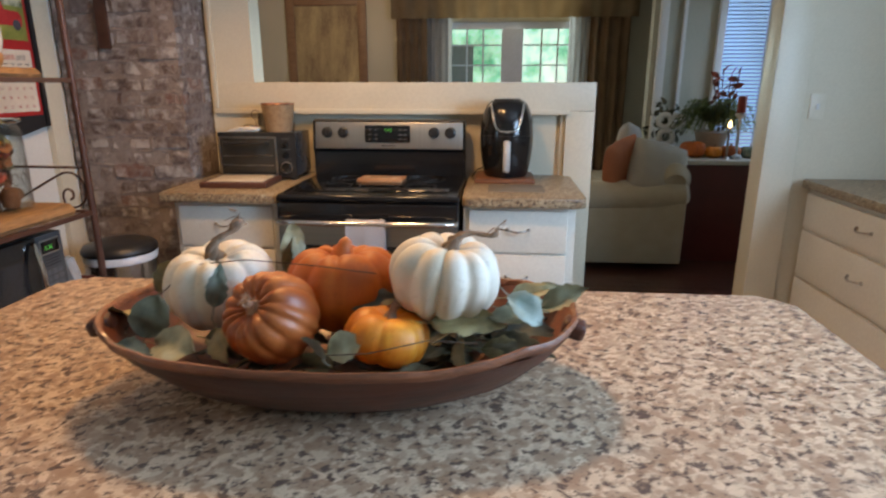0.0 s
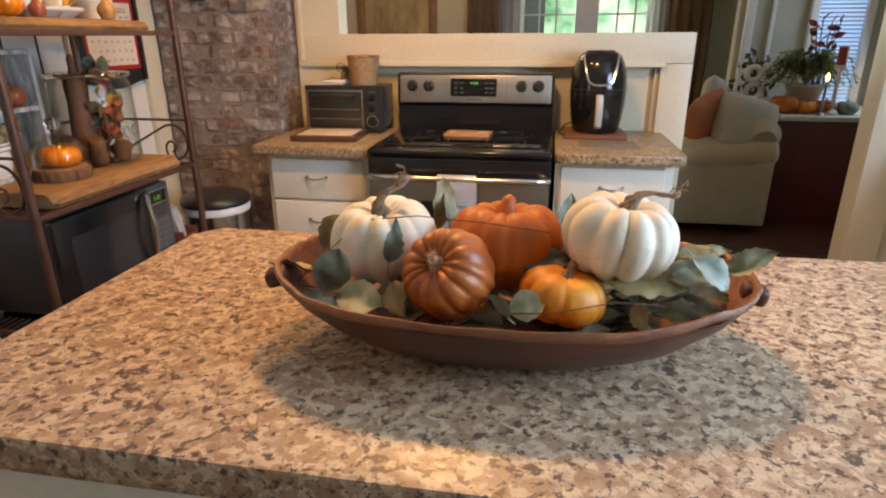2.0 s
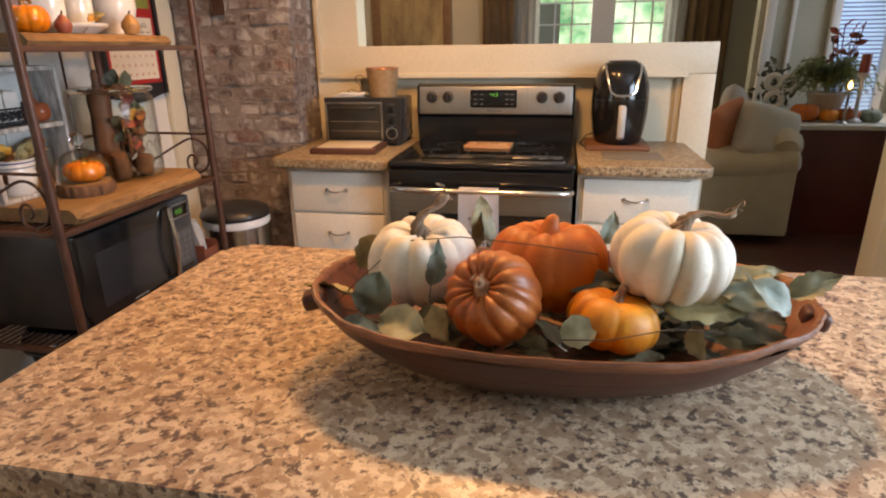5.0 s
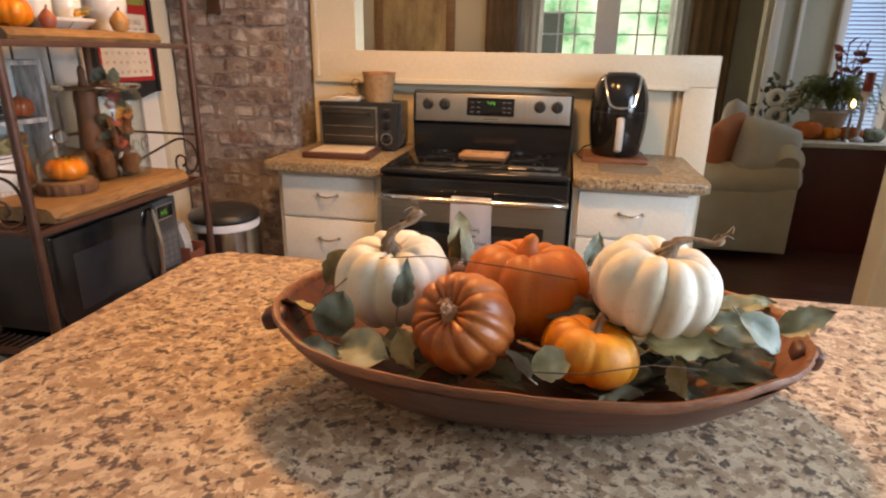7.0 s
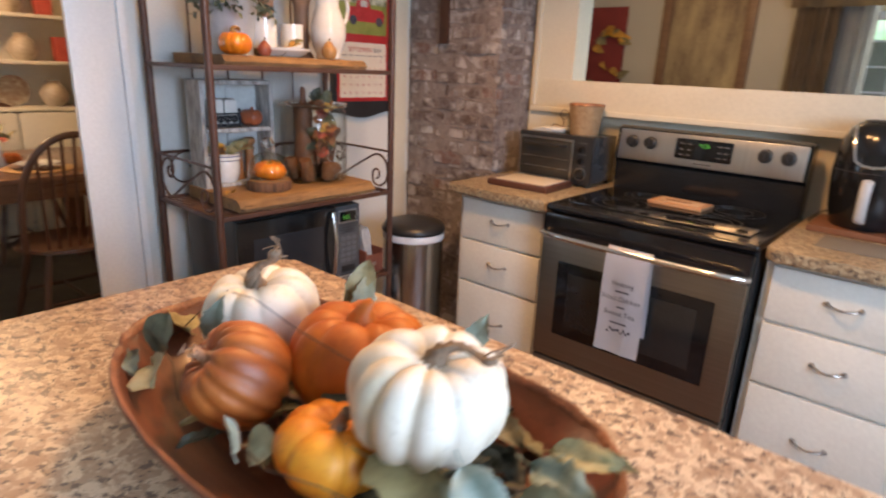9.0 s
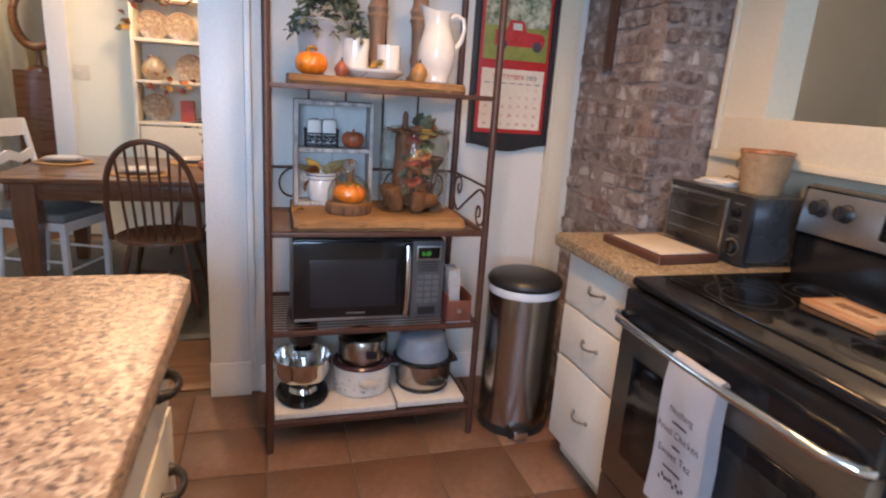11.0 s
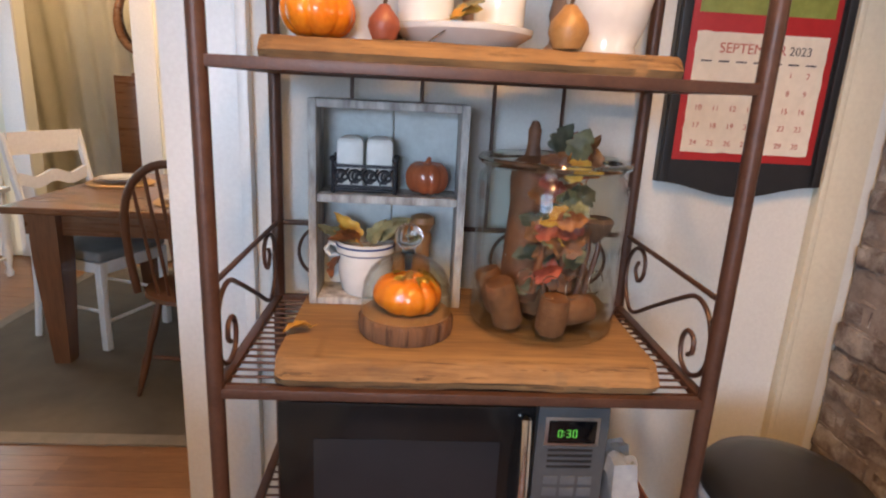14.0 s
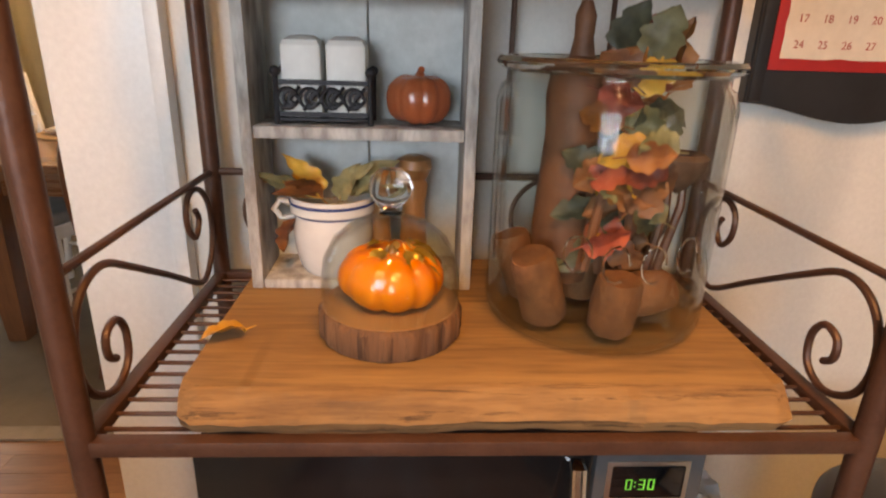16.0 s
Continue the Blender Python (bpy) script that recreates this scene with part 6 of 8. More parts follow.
# embossed word on the glass: raised glass strokes
for k, (y, z) in enumerate(((-0.055, 0.13), (-0.018, 0.122), (0.02, 0.122), (0.058, 0.13))):
    tube("embossing", [(math.sqrt(max(0, 0.1287 ** 2 - (y + 0.013 * math.cos(radians(a))) ** 2)) + 0.0006, y + 0.013 * math.cos(radians(a)), z + 0.022 * math.sin(radians(a))) for a in range(0, 301, 30)], 0.0014, GLASS, JR, 5)

# one fallen orange leaf on the board
bm = bmesh.new()
bm_leaf(bm, 0.05, 0.042, 0.5, 0.35, "lobed", seed=77)
tagged(part("fallen_leaf", bm, LEAF_GOLD, None, "", pose(-1.765, 2.985, BOARD2 + 0.012, 12, -8, -60), angle=80), "single curled orange leaf fallen on the board", "leaf")

# ---- upper shelf ----
GALV = surf("galvanized_metal", (0.46, 0.48, 0.50), (0.60, 0.62, 0.65), 10, 0.42, 0.35, bump=0.06, fine=50)
BK = thing("plant_bucket", pose(-1.84, 3.055, BOARD1), "galvanized pail with dark green leafy plant", "plant")
lathed("pail", [(0, 0), (0.075, 0), (0.098, 0.18), (0.101, 0.183), (0.099, 0.187), (0.095, 0.185), (0.088, 0.16), (0, 0.15)], GALV, BK, 40)
PLANT = leaf_mat("dark_green_plant_leaf", (0.055, 0.08, 0.055), (0.16, 0.20, 0.14))
pr = random.Random(9)
bm = bmesh.new()
for j in range(620):
    a, r = pr.uniform(0, 2 * math.pi), pr.uniform(0.0, 0.135)
    tmpb = bmesh.new()
    bm_leaf(tmpb, pr.uniform(0.024, 0.042), pr.uniform(0.012, 0.02), 0.4, 0.3, "round", 5, 2, seed=j)
    me = bpy.data.meshes.new("t")
    bmesh.ops.transform(tmpb, matrix=pose(r * math.cos(a), r * math.sin(a) + 0.02, 0.19 + 0.11 * (1 - (r / 0.14) ** 2) + pr.uniform(-0.035, 0.02) - (0.04 if r > 0.1 else 0), pr.uniform(-60, 60), pr.uniform(-50, 50), pr.uniform(0, 360)), verts=tmpb.verts)
    tmpb.to_mesh(me)
    tmpb.free()
    bm.from_mesh(me)
    bpy.data.meshes.remove(me)
part("foliage", bm, PLANT, BK, "dark green foliage", angle=80)["kind"] = "stuff"
pumpkin("ceramic_pumpkin", pose(-1.722, 3.005, BOARD1 + 0.037), 0.056, 0.076, 8, 0.10, GLAZE_BRIGHT, [((0, 0, 0), 0.012), ((0.0, -0.012, 0.012), 0.007), ((0.0, -0.004, 0.022), 0.006), ((0.0, 0.012, 0.022), 0.006), ((0, 0.018, 0.012), 0.004)], STEM_CER, "bright glazed orange ceramic pumpkin with looped stem", 9.4, 0.08, n=96)


def mug(x, y, z, r, h, turn, label):
    m = thing("mug", pose(x, y, z, 0, 0, turn), label, "mug", "white mugs")
    lathed("cup", [(0, 0), (r * 0.9, 0), (r * 0.97, 0.006), (r, h * 0.5), (r * 1.02, h), (r * 0.96, h), (r * 0.93, h * 0.5), (0, 0.01)], CERAMIC, m, 36)
    tube("handle", [(0, r * 0.98, h * 0.75), (0, r * 1.4, h * 0.78), (0, r * 1.6, h * 0.5), (0, r * 1.4, h * 0.25), (0, r * 0.98, h * 0.28)], 0.005, CERAMIC, m, 8)
    return m


mug(-1.80, 3.165, BOARD1 + 0.034, 0.046, 0.098, 100, "straight white mug with a leaf sprig before it")
mug(-1.80, 3.285, BOARD1 + 0.034, 0.042, 0.085, 60, "white ceramic mug standing on a low bowl")
PLT = thing("serving_bowl", pose(-1.80, 3.228, BOARD1), "low white glazed serving bowl under two mugs", "bowl")
lathed("body", [(0, 0), (0.075, 0.0), (0.082, 0.003), (0.100, 0.016), (0.108, 0.021), (0.112, 0.024), (0.114, 0.032), (0.110, 0.0335), (0.0, 0.0335)], CERAMIC, PLT, 56)
PT = thing("pitcher", pose(-1.815, 3.468, BOARD1), "tall white glazed ironstone pitcher with curved handle", "pitcher")
bm = bmesh.new()
rings = []
for r, z in ((0.0, 0.0), (0.046, 0.0), (0.052, 0.008), (0.048, 0.018), (0.062, 0.05), (0.071, 0.09), (0.070, 0.125), (0.058, 0.165), (0.046, 0.195), (0.043, 0.215), (0.047, 0.240), (0.050, 0.252), (0.046, 0.252), (0.040, 0.22), (0.040, 0.19), (0.055, 0.12), (0.0, 0.03)):
    ring = []
    for i in range(40):
        a = 2 * math.pi * i / 40
        spout = max(0.0, math.cos(a + math.pi / 2)) ** 6 * max(0, (z - 0.18) / 0.07) * 0.022
        up = max(0.0, math.cos(a + math.pi / 2)) ** 4 * max(0, (z - 0.20) / 0.05) * 0.018
        ring.append(bm.verts.new(((r + spout) * math.cos(a), (r + spout) * math.sin(a), z + up)))
    rings.append(ring)
loft(bm, rings)
bmesh.ops.remove_doubles(bm, verts=bm.verts, dist=1e-5)
part("body", bm, CERAMIC, PT, angle=60)
tube("handle", [(0, 0.045, 0.232), (0, 0.072, 0.246), (0, 0.096, 0.235), (0, 0.103, 0.20), (0, 0.094, 0.16), (0, 0.074, 0.13), (0, 0.066, 0.115)], 0.0065, CERAMIC, PT, 10, flat=1.3)
for x, y, r, mt, lab, nm in ((-1.705, 3.105, 0.024, LEAF_RED, "small dark red dried pomegranate on the board", "dried_pomegranate"), (-1.69, 3.375, 0.030, CORK, "small brown pear-shaped gourd on the board", "small_gourd")):
    G = thing(nm, pose(x, y, BOARD1), lab, "gourd")
    lathed("body", [(0, 0), (r * 0.7, 0.002), (r, r * 0.8), (r * 0.92, r * 1.3), (r * 0.55, r * 1.75), (r * 0.3, r * 2.1), (0, r * 2.15)], surf(nm + "_skin", (0.22, 0.05, 0.025) if nm[0] == "d" else (0.28, 0.12, 0.035), (0.34, 0.09, 0.05) if nm[0] == "d" else (0.48, 0.25, 0.09), 30, 0.4, bump=0.2), G, 24)
    tube("stalk", [(0, 0, r * 2.1), (0.002, 0.003, r * 2.1 + 0.012)], 0.003, TWIG, G, 6)
LF = thing("leaf_sprig", pose(-1.70, 3.20, BOARD1 + 0.002), "dried tan leaf sprig lying before the mugs", "sprig")
for k, (rz, L) in enumerate(((70, 0.05), (110, 0.045), (40, 0.04))):
    bm = bmesh.new()
    bm_leaf(bm, L, 0.03, 0.3, 0.3, "lobed", seed=k + 90)
    part("leaf", bm, LEAF_OLIVE if k else LEAF_GOLD, LF, "", pose(0, 0.01 * k, 0.035 + 0.006 * k, 40, -20, rz), angle=80)
tube("twig", [(0, -0.03, 0.0), (0, 0.0, 0.022), (0, 0.05, 0.03)], 0.0013, TWIG, LF, 5)
OLDWOOD = wood("grey_brown_turned_wood", (0.16, 0.085, 0.05), (0.34, 0.20, 0.13), 2, 8, 0.6, 0.25)
for y in (3.265, 3.43):
    CS = thing("candlestick", pose(-1.94, y, BOARD1), "tall turned brown wooden candlestick", "candlestick", "wooden candlesticks")
    lathed("column", [(0, 0), (0.045, 0), (0.045, 0.015), (0.03, 0.03), (0.026, 0.05), (0.034, 0.08), (0.028, 0.11), (0.031, 0.2), (0.040, 0.23), (0.034, 0.24), (0.040, 0.26), (0.030, 0.28), (0.028, 0.34), (0.042, 0.36), (0.042, 0.37), (0, 0.37)], OLDWOOD, CS, 28)

# ---- under the microwave ----
MARBLE = surf("white_marble_board", (0.62, 0.58, 0.52), (0.74, 0.70, 0.64), 9, 0.4, bump=0.05)
for y0, y1, x1 in ((2.875, 3.345, -1.655), (3.352, 3.635, -1.668)):
    WB = boxed("white_board", (-2.03, x1, y0, y1, S4 + 0.0075, S4 + 0.032), MARBLE, None, 0.004)
    tagged(WB, "white painted board lying on the bottom wire shelf", "board", "boards on the bottom shelf")
Z4 = S4 + 0.0325
MX = thing("stand_mixer", pose(-1.80, 2.985, Z4, 0, 0, 0), "black stand mixer with polished steel bowl", "mixer")
bm = bmesh.new()
bm_lathe(bm, [(0, 0), (0.098, 0), (0.105, 0.010), (0.10, 0.026), (0.07, 0.032), (0, 0.033)], 40, squash=(1.25, 1.0))
part("base", bm, BLACK, MX)
lathed("bowl_foot", [(0, 0.033), (0.052, 0.033), (0.056, 0.040), (0.048, 0.056), (0, 0.056)], CHROME, MX, 40, (0.03, 0, 0))
lathed("bowl", [(0.0, 0.056), (0.045, 0.057), (0.085, 0.085), (0.106, 0.13), (0.113, 0.18), (0.117, 0.186), (0.117, 0.190), (0.110, 0.189), (0.100, 0.13), (0.075, 0.085), (0, 0.066)], CHROME, MX, 48, (0.03, 0, 0), "polished steel mixing bowl")
bm = bmesh.new()
bm_tube(bm, [(-0.14, 0, 0.02), (-0.13, 0, 0.14), (-0.125, 0, 0.22), (-0.12, 0, 0.26)], [0.055, 0.04, 0.04, 0.05], 20)
part("column", bm, BLACK, MX)
bm = bmesh.new()
bm_tube(bm, [(-0.19, 0, 0.285), (-0.16, 0, 0.286), (-0.05, 0, 0.286), (0.06, 0, 0.285), (0.10, 0, 0.284)], [0.02, 0.055, 0.062, 0.055, 0.03], 24)
part("motor_head", bm, BLACK, MX)
lathed("attachment_hub", [(0, 0.195), (0.040, 0.195), (0.044, 0.205), (0.044, 0.222), (0.030, 0.226), (0, 0.226)], CHROME, MX, 32, (0.035, 0, 0), "polished hub ring")
STONE = surf("white_enamel_with_flowers", (0.66, 0.63, 0.58), (0.76, 0.73, 0.68), 12, 0.25, bump=0.02)
SC = thing("slow_cooker", pose(-1.815, 3.228, Z4), "white floral slow cooker with steel pot stacked inside", "slow cooker")
lathed("base", [(0, 0), (0.100, 0), (0.112, 0.01), (0.118, 0.05), (0.119, 0.115), (0.116, 0.122), (0, 0.122)], STONE, SC, 48, squash=(0.92, 1.0))
lathed("dark_rim", [(0.112, 0.122), (0.122, 0.124), (0.124, 0.132), (0.118, 0.138), (0.10, 0.137), (0.10, 0.122)], surf("purple_brown_stoneware", (0.05, 0.022, 0.03), (0.09, 0.04, 0.05), 10, 0.2), SC, 48, squash=(0.92, 1.0))
lathed("steel_pot", [(0, 0.124), (0.092, 0.130), (0.100, 0.16), (0.102, 0.235), (0.098, 0.24), (0.09, 0.235), (0, 0.20)], STEEL_V, SC, 48, squash=(0.92, 1.0), label="brushed steel pot")
bm = bmesh.new()
v = bm_lathe(bm, [(0, 0.014), (0.020, 0.012), (0.030, 0.004), (0.032, 0), (0, 0)], 24, squash=(1.3, 0.7))
bm_move(bm, v, pose(0.111, 0.012, 0.070, 90, 0, 90))
part("dial", bm, surf("cream_dial", (0.55, 0.48, 0.38), (0.68, 0.60, 0.5), 20, 0.4), SC, "cream oval dial")
bm = bmesh.new()
v = bm_box(bm, -0.022, 0.022, -0.014, 0.014, 0, 0.012, 0.005)
bm_move(bm, v, pose(0.094, 0.02, 0.19, 90, 0, 90))
part("pot_knob", bm, BLACK_SATIN, SC)
FLOWER = surf("grey_painted_flowers", (0.16, 0.18, 0.20), (0.34, 0.36, 0.38), 60, 0.5, bump=0)
fr = random.Random(4)
bm = bmesh.new()
for k in range(34):
    a = radians(fr.uniform(-80, 80))
    z = 0.03 + fr.uniform(0, 0.055)
    w = fr.uniform(0.002, 0.006)
    c = Vector((0.92 * 0.1178 * math.cos(a), 0.1178 * math.sin(a), z))
    v = bm_lathe(bm, [(0, 0.0006), (w, 0.0003), (w, 0), (0, 0)], 7)
    bm_move(bm, v, Matrix.Translation(c) @ Vector((math.cos(a), math.sin(a), 0)).to_track_quat("Z", "Y").to_matrix().to_4x4() @ pose(0, 0, 0.0, 0, 0, 0))
part("flower_sprigs", bm, FLOWER, SC, "grey flower sprigs")["kind"] = "stuff"
RC = thing("rice_cooker", pose(-1.815, 3.490, Z4), "steel and black oval slow cooker with clear lid", "slow cooker")
lathed("base", [(0, 0), (0.105, 0), (0.112, 0.008), (0.112, 0.016), (0, 0.016)], BLACK_SATIN, RC, 48, squash=(0.95, 1.0))
lathed("body", [(0.108, 0.016), (0.118, 0.05), (0.122, 0.12), (0.118, 0.124), (0.10, 0.124)], STEEL_V, RC, 56, squash=(0.95, 1.0), label="brushed steel body")
lathed("black_rim", [(0.112, 0.122), (0.126, 0.124), (0.130, 0.134), (0.124, 0.142), (0.106, 0.141), (0.104, 0.124)], BLACK, RC, 56, squash=(0.95, 1.0))
for s in (-1, 1):
    bm = bmesh.new()
    bm_tube(bm, [(0.03, s * 0.112, 0.11), (0.025, s * 0.140, 0.112), (-0.03, s * 0.142, 0.112), (-0.035, s * 0.112, 0.11)], 0.009, 8)
    part("side_handle", bm, BLACK_SATIN, RC)
bm = bmesh.new()
v = bm_lathe(bm, [(0, 0.012), (0.024, 0.011), (0.034, 0.002), (0.034, 0), (0, 0)], 24, squash=(1.2, 0.55))
bm_move(bm, v, pose(0.112, 0.03, 0.058, 90, 0, 90))
part("control_dial", bm, BLACK_SATIN, RC)
LIDP = thing("plastic_tub", pose(-1.815, 3.485, Z4 + 0.142), "translucent blue-grey plastic cake cover on the cooker", "tub")
lathed("cover", [(0.112, 0.0), (0.112, 0.012), (0.106, 0.05), (0.095, 0.085), (0.075, 0.098), (0, 0.101), (0, 0.097), (0.073, 0.094), (0.092, 0.082), (0.103, 0.05), (0.109, 0.0)], surf("frosted_plastic", (0.20, 0.24, 0.29), (0.28, 0.32, 0.37), 8, 0.3, bump=0.05), LIDP, 48)

# red box of bags beside the microwave
RB2 = thing("red_box", pose(-1.69, 3.578, MZ), "open red-brown leather box holding clear plastic bags", "box")
LEATHER = surf("red_brown_leather", (0.13, 0.038, 0.025), (0.21, 0.07, 0.045), 14, 0.5, bump=0.25, fine=120)
for d in ((-0.10, 0.04, -0.05, -0.044, 0, 0.105), (-0.10, 0.04, 0.044, 0.05, 0, 0.105), (-0.10, -0.094, -0.0435, 0.0435, 0, 0.105), (0.034, 0.04, -0.0435, 0.0435, 0, 0.085), (-0.0935, 0.0335, -0.0435, 0.0435, 0, 0.005)):
    boxed("panel", d, LEATHER, RB2, 0.002)
boxed("metal_mark", (0.0402, 0.0412, -0.008, 0.008, 0.035, 0.05), STEEL, RB2, 0.0004)
PB = thing("plastic_bags", pose(-1.69, 3.565, MZ + 0.006), "crumpled clear plastic bags standing in the box", "bags")
bm = bmesh.new()
vs = bm_box(bm, -0.07, 0.015, -0.028, 0.020, 0.0, 0.19)
bmesh.ops.subdivide_edges(bm, edges=bm.edges[:], cuts=6, use_grid_fill=True)
for v in bm.verts:
    v.co += 0.010 * noise.noise_vector(v.co * 45) * (0.2 + v.co.z / 0.2)
    v.co.y -= 0.0
    v.co.x -= 0.25 * max(0, v.co.z - 0.1)
part("bag", bm, surf("clear_crumpled_plastic", (0.26, 0.28, 0.30), (0.40, 0.42, 0.44), 20, 0.18, bump=0.5, fine=50), PB, angle=25)

# ---- calendar on the west wall ----
CAL = thing("wall_calendar", pose(KW + 0.001, 3.903, 1.16), "september calendar with a red truck on a black board", "calendar")
CHALK = surf("black_painted_board", (0.012, 0.012, 0.013), (0.022, 0.022, 0.024), 10, 0.45, bump=0.05)
bm = bmesh.new()
out = [(-0.192, 0.75), (0.192, 0.75)] + [(0.192 - 0.384 * i / 24, -0.004 - 0.030 * (0.5 - 0.5 * math.cos(2 * math.pi * i / 24))) for i in range(25)]
bm_prism(bm, list(reversed(out)), "x", 0.0, 0.02)
part("board", bm, CHALK, CAL, "black painted board with a scalloped foot")
for s in (-1, 1):
    boxed("side_bead", (0.0202, 0.032, s * 0.180 - 0.010, s * 0.180 + 0.010, -0.002, 0.75), CHALK, CAL, 0.004)
RED = surf("calendar_red", (0.42, 0.018, 0.02), (0.50, 0.03, 0.03), 12, 0.45, bump=0.02)
boxed("red_sheet", (0.0205, 0.0225, -0.164, 0.164, 0.048, 0.70), RED, CAL, 0.0005)
CREAM_P = surf("cream_calendar_paper", (0.68, 0.58, 0.46), (0.76, 0.67, 0.55), 9, 0.6, bump=0.02)
bm = bmesh.new()
pg = []
for i in range(60):
    k = i / 60 * 4
    s, f = int(k), k - int(k)
    x, z = ((-0.148 + 0.296 * f, 0.066), (0.148, 0.066 + 0.258 * f), (0.148 - 0.296 * f, 0.324), (-0.148, 0.324 - 0.258 * f))[s]
    pg.append((x + 0.0025 * noise.noise(Vector((i * 0.9, 0, 0))), z + 0.0025 * noise.noise(Vector((i * 0.9, 5, 0)))))
bm_prism(bm, pg, "x", 0.0226, 0.0231)
page = part("page", bm, CREAM_P, CAL, "cream page with torn edge")
RINK = surf("red_ink", (0.42, 0.06, 0.05), (0.50, 0.09, 0.07), 20, 0.6, bump=0)
lettering("month_name", "SEPTEMBER", 0.030, page, pose(0.0233, -0.095, 0.282, 90, 0, 90), RINK, "red month name", "LEFT")
lettering("year", "2023", 0.026, page, pose(0.0233, 0.062, 0.283, 90, 0, 90), INK, "dark year", "LEFT")
bm = bmesh.new()
for c in range(7):
    bm_box(bm, 0.0231, 0.0234, -0.132 + c * 0.0395, -0.108 + c * 0.0395, 0.262, 0.2655)
part("weekday_names", bm, INK, page)
for day in range(1, 31):
    row, col = (day + 4) // 7, (day + 4) % 7
    lettering("day_number", str(day), 0.017, page, pose(0.0233, -0.122 + col * 0.0395, 0.236 - row * 0.0385, 90, 0, 90), RINK)
pic = boxed("picture", (0.0226, 0.0231, -0.150, 0.150, 0.362, 0.688), surf("painted_meadow", (0.16, 0.20, 0.04), (0.36, 0.36, 0.09), 14, 0.5, bump=0), CAL, 0.0002, "printed meadow picture")
boxed("tree_line", (0.0232, 0.0234, -0.148, 0.148, 0.50, 0.686), surf("painted_trees", (0.06, 0.11, 0.04), (0.62, 0.60, 0.45), 30, 0.5, bump=0, spread=0.08), pic, 0.0)
TRUCK = surf("painted_truck_red", (0.42, 0.02, 0.02), (0.58, 0.05, 0.05), 30, 0.4, bump=0)
bm = bmesh.new()
bm_prism(bm, [(-0.10, 0.42), (0.13, 0.42), (0.135, 0.46), (0.12, 0.478), (0.045, 0.482), (0.030, 0.525), (-0.035, 0.528), (-0.05, 0.485), (-0.10, 0.482)], "x", 0.0235, 0.0237)
part("truck", bm, TRUCK, pic, "painted red truck")
boxed("truck_window", (0.0238, 0.0239, -0.020, 0.022, 0.487, 0.515), surf("painted_window", (0.5, 0.52, 0.48), (0.65, 0.66, 0.6), 30, 0.4, bump=0), pic)
for y in (-0.065, 0.10):
    bm = bmesh.new()
    v = bm_lathe(bm, [(0, 0.0002), (0.022, 0.0002), (0.022, 0), (0, 0)], 20)
    bm_move(bm, v, pose(0.0238, y, 0.425, 0, 90, 0))
    part("truck_wheel", bm, INK, pic)
bm = bmesh.new()
v = bm_lathe(bm, [(0, 0.0002), (0.016, 0.0002), (0.016, 0), (0, 0)], 14)
bm_move(bm, v, pose(0.0238, -0.05, 0.62, 0, 90, 0))
part("yellow_birdhouse", bm, surf("painted_yellow", (0.5, 0.3, 0.04), (0.6, 0.38, 0.06), 20, 0.5, bump=0), pic)

# iron hook plate on the chimney
HK = thing("iron_bracket", pose(-1.86, 4.228, 1.50), "dark iron bracket hanging on the brick chimney", "bracket")
boxed("plate", (-0.028, 0.028, -0.016, 0.0, 0.0, 0.45), IRON, HK, 0.004)
tube("hook", [(0, -0.016, 0.30), (0, -0.05, 0.31), (0, -0.07, 0.36)], 0.006, IRON, HK)

# wall plates
for nm, m, lab in (("outlet_plate", pose(1.455, KN - 0.001, 1.24, 90, 0, 0), "cream electrical outlet plate on the wall"), ("switch_plate", pose(-5.099, 1.44, 1.335, 90, 0, 90), "cream double light switch plate on the dining wall")):
    P = thing(nm, m, lab, "wall plate")
    w = 0.035 if nm[0] == "o" else 0.058
    boxed("plate", (-w, w, -0.058, 0.058, 0.0, 0.006), CREAM_TRIM, P, 0.002)
    for k in ((-1, 1) if nm[0] == "s" else (0,)):
        boxed("toggle", (k * 0.023 - 0.008, k * 0.023 + 0.008, -0.014, 0.014, 0.0062, 0.011), CERAMIC, P, 0.002)

# ---- dining room ----
RUG = thing("rug", pose(0, 0, -0.012), "grey-brown woven rug under the dining table", "rug")
boxed("field", (-4.86, -2.83, 1.00, 4.30, 0, 0.008), surf("grey_brown_weave", (0.098, 0.080, 0.058), (0.155, 0.126, 0.092), 8, 0.95, bump=0.6, fine=320), RUG)
RUGB = surf("rug_border", (0.18, 0.155, 0.12), (0.26, 0.22, 0.18), 14, 0.95, bump=0.5, fine=300)
for d in ((-4.93, -4.862, 0.93, 4.37, 0, 0.009), (-2.828, -2.76, 0.93, 4.37, 0, 0.009), (-4.861, -2.829, 0.93, 0.998, 0, 0.009), (-4.861, -2.829, 4.302, 4.37, 0, 0.009)):
    boxed("border", d, RUGB, RUG)
RZ = -0.003
TABLE_LEG = wood("table_leg_wood", (0.085, 0.030, 0.013), (0.22, 0.088, 0.038), 2, 8, 0.35, 0.12, 0.3)
TBL = thing("dining_table", pose(0, 0.03, RZ), "dark brown wooden farmhouse dining table with tapered legs", "table")
bm = bmesh.new()
bm_box(bm, -4.46, -3.36, 1.34, 3.35, 0.722, 0.755, 0.008, 3)
part("tabletop", bm, DARKWOOD_Y, TBL)
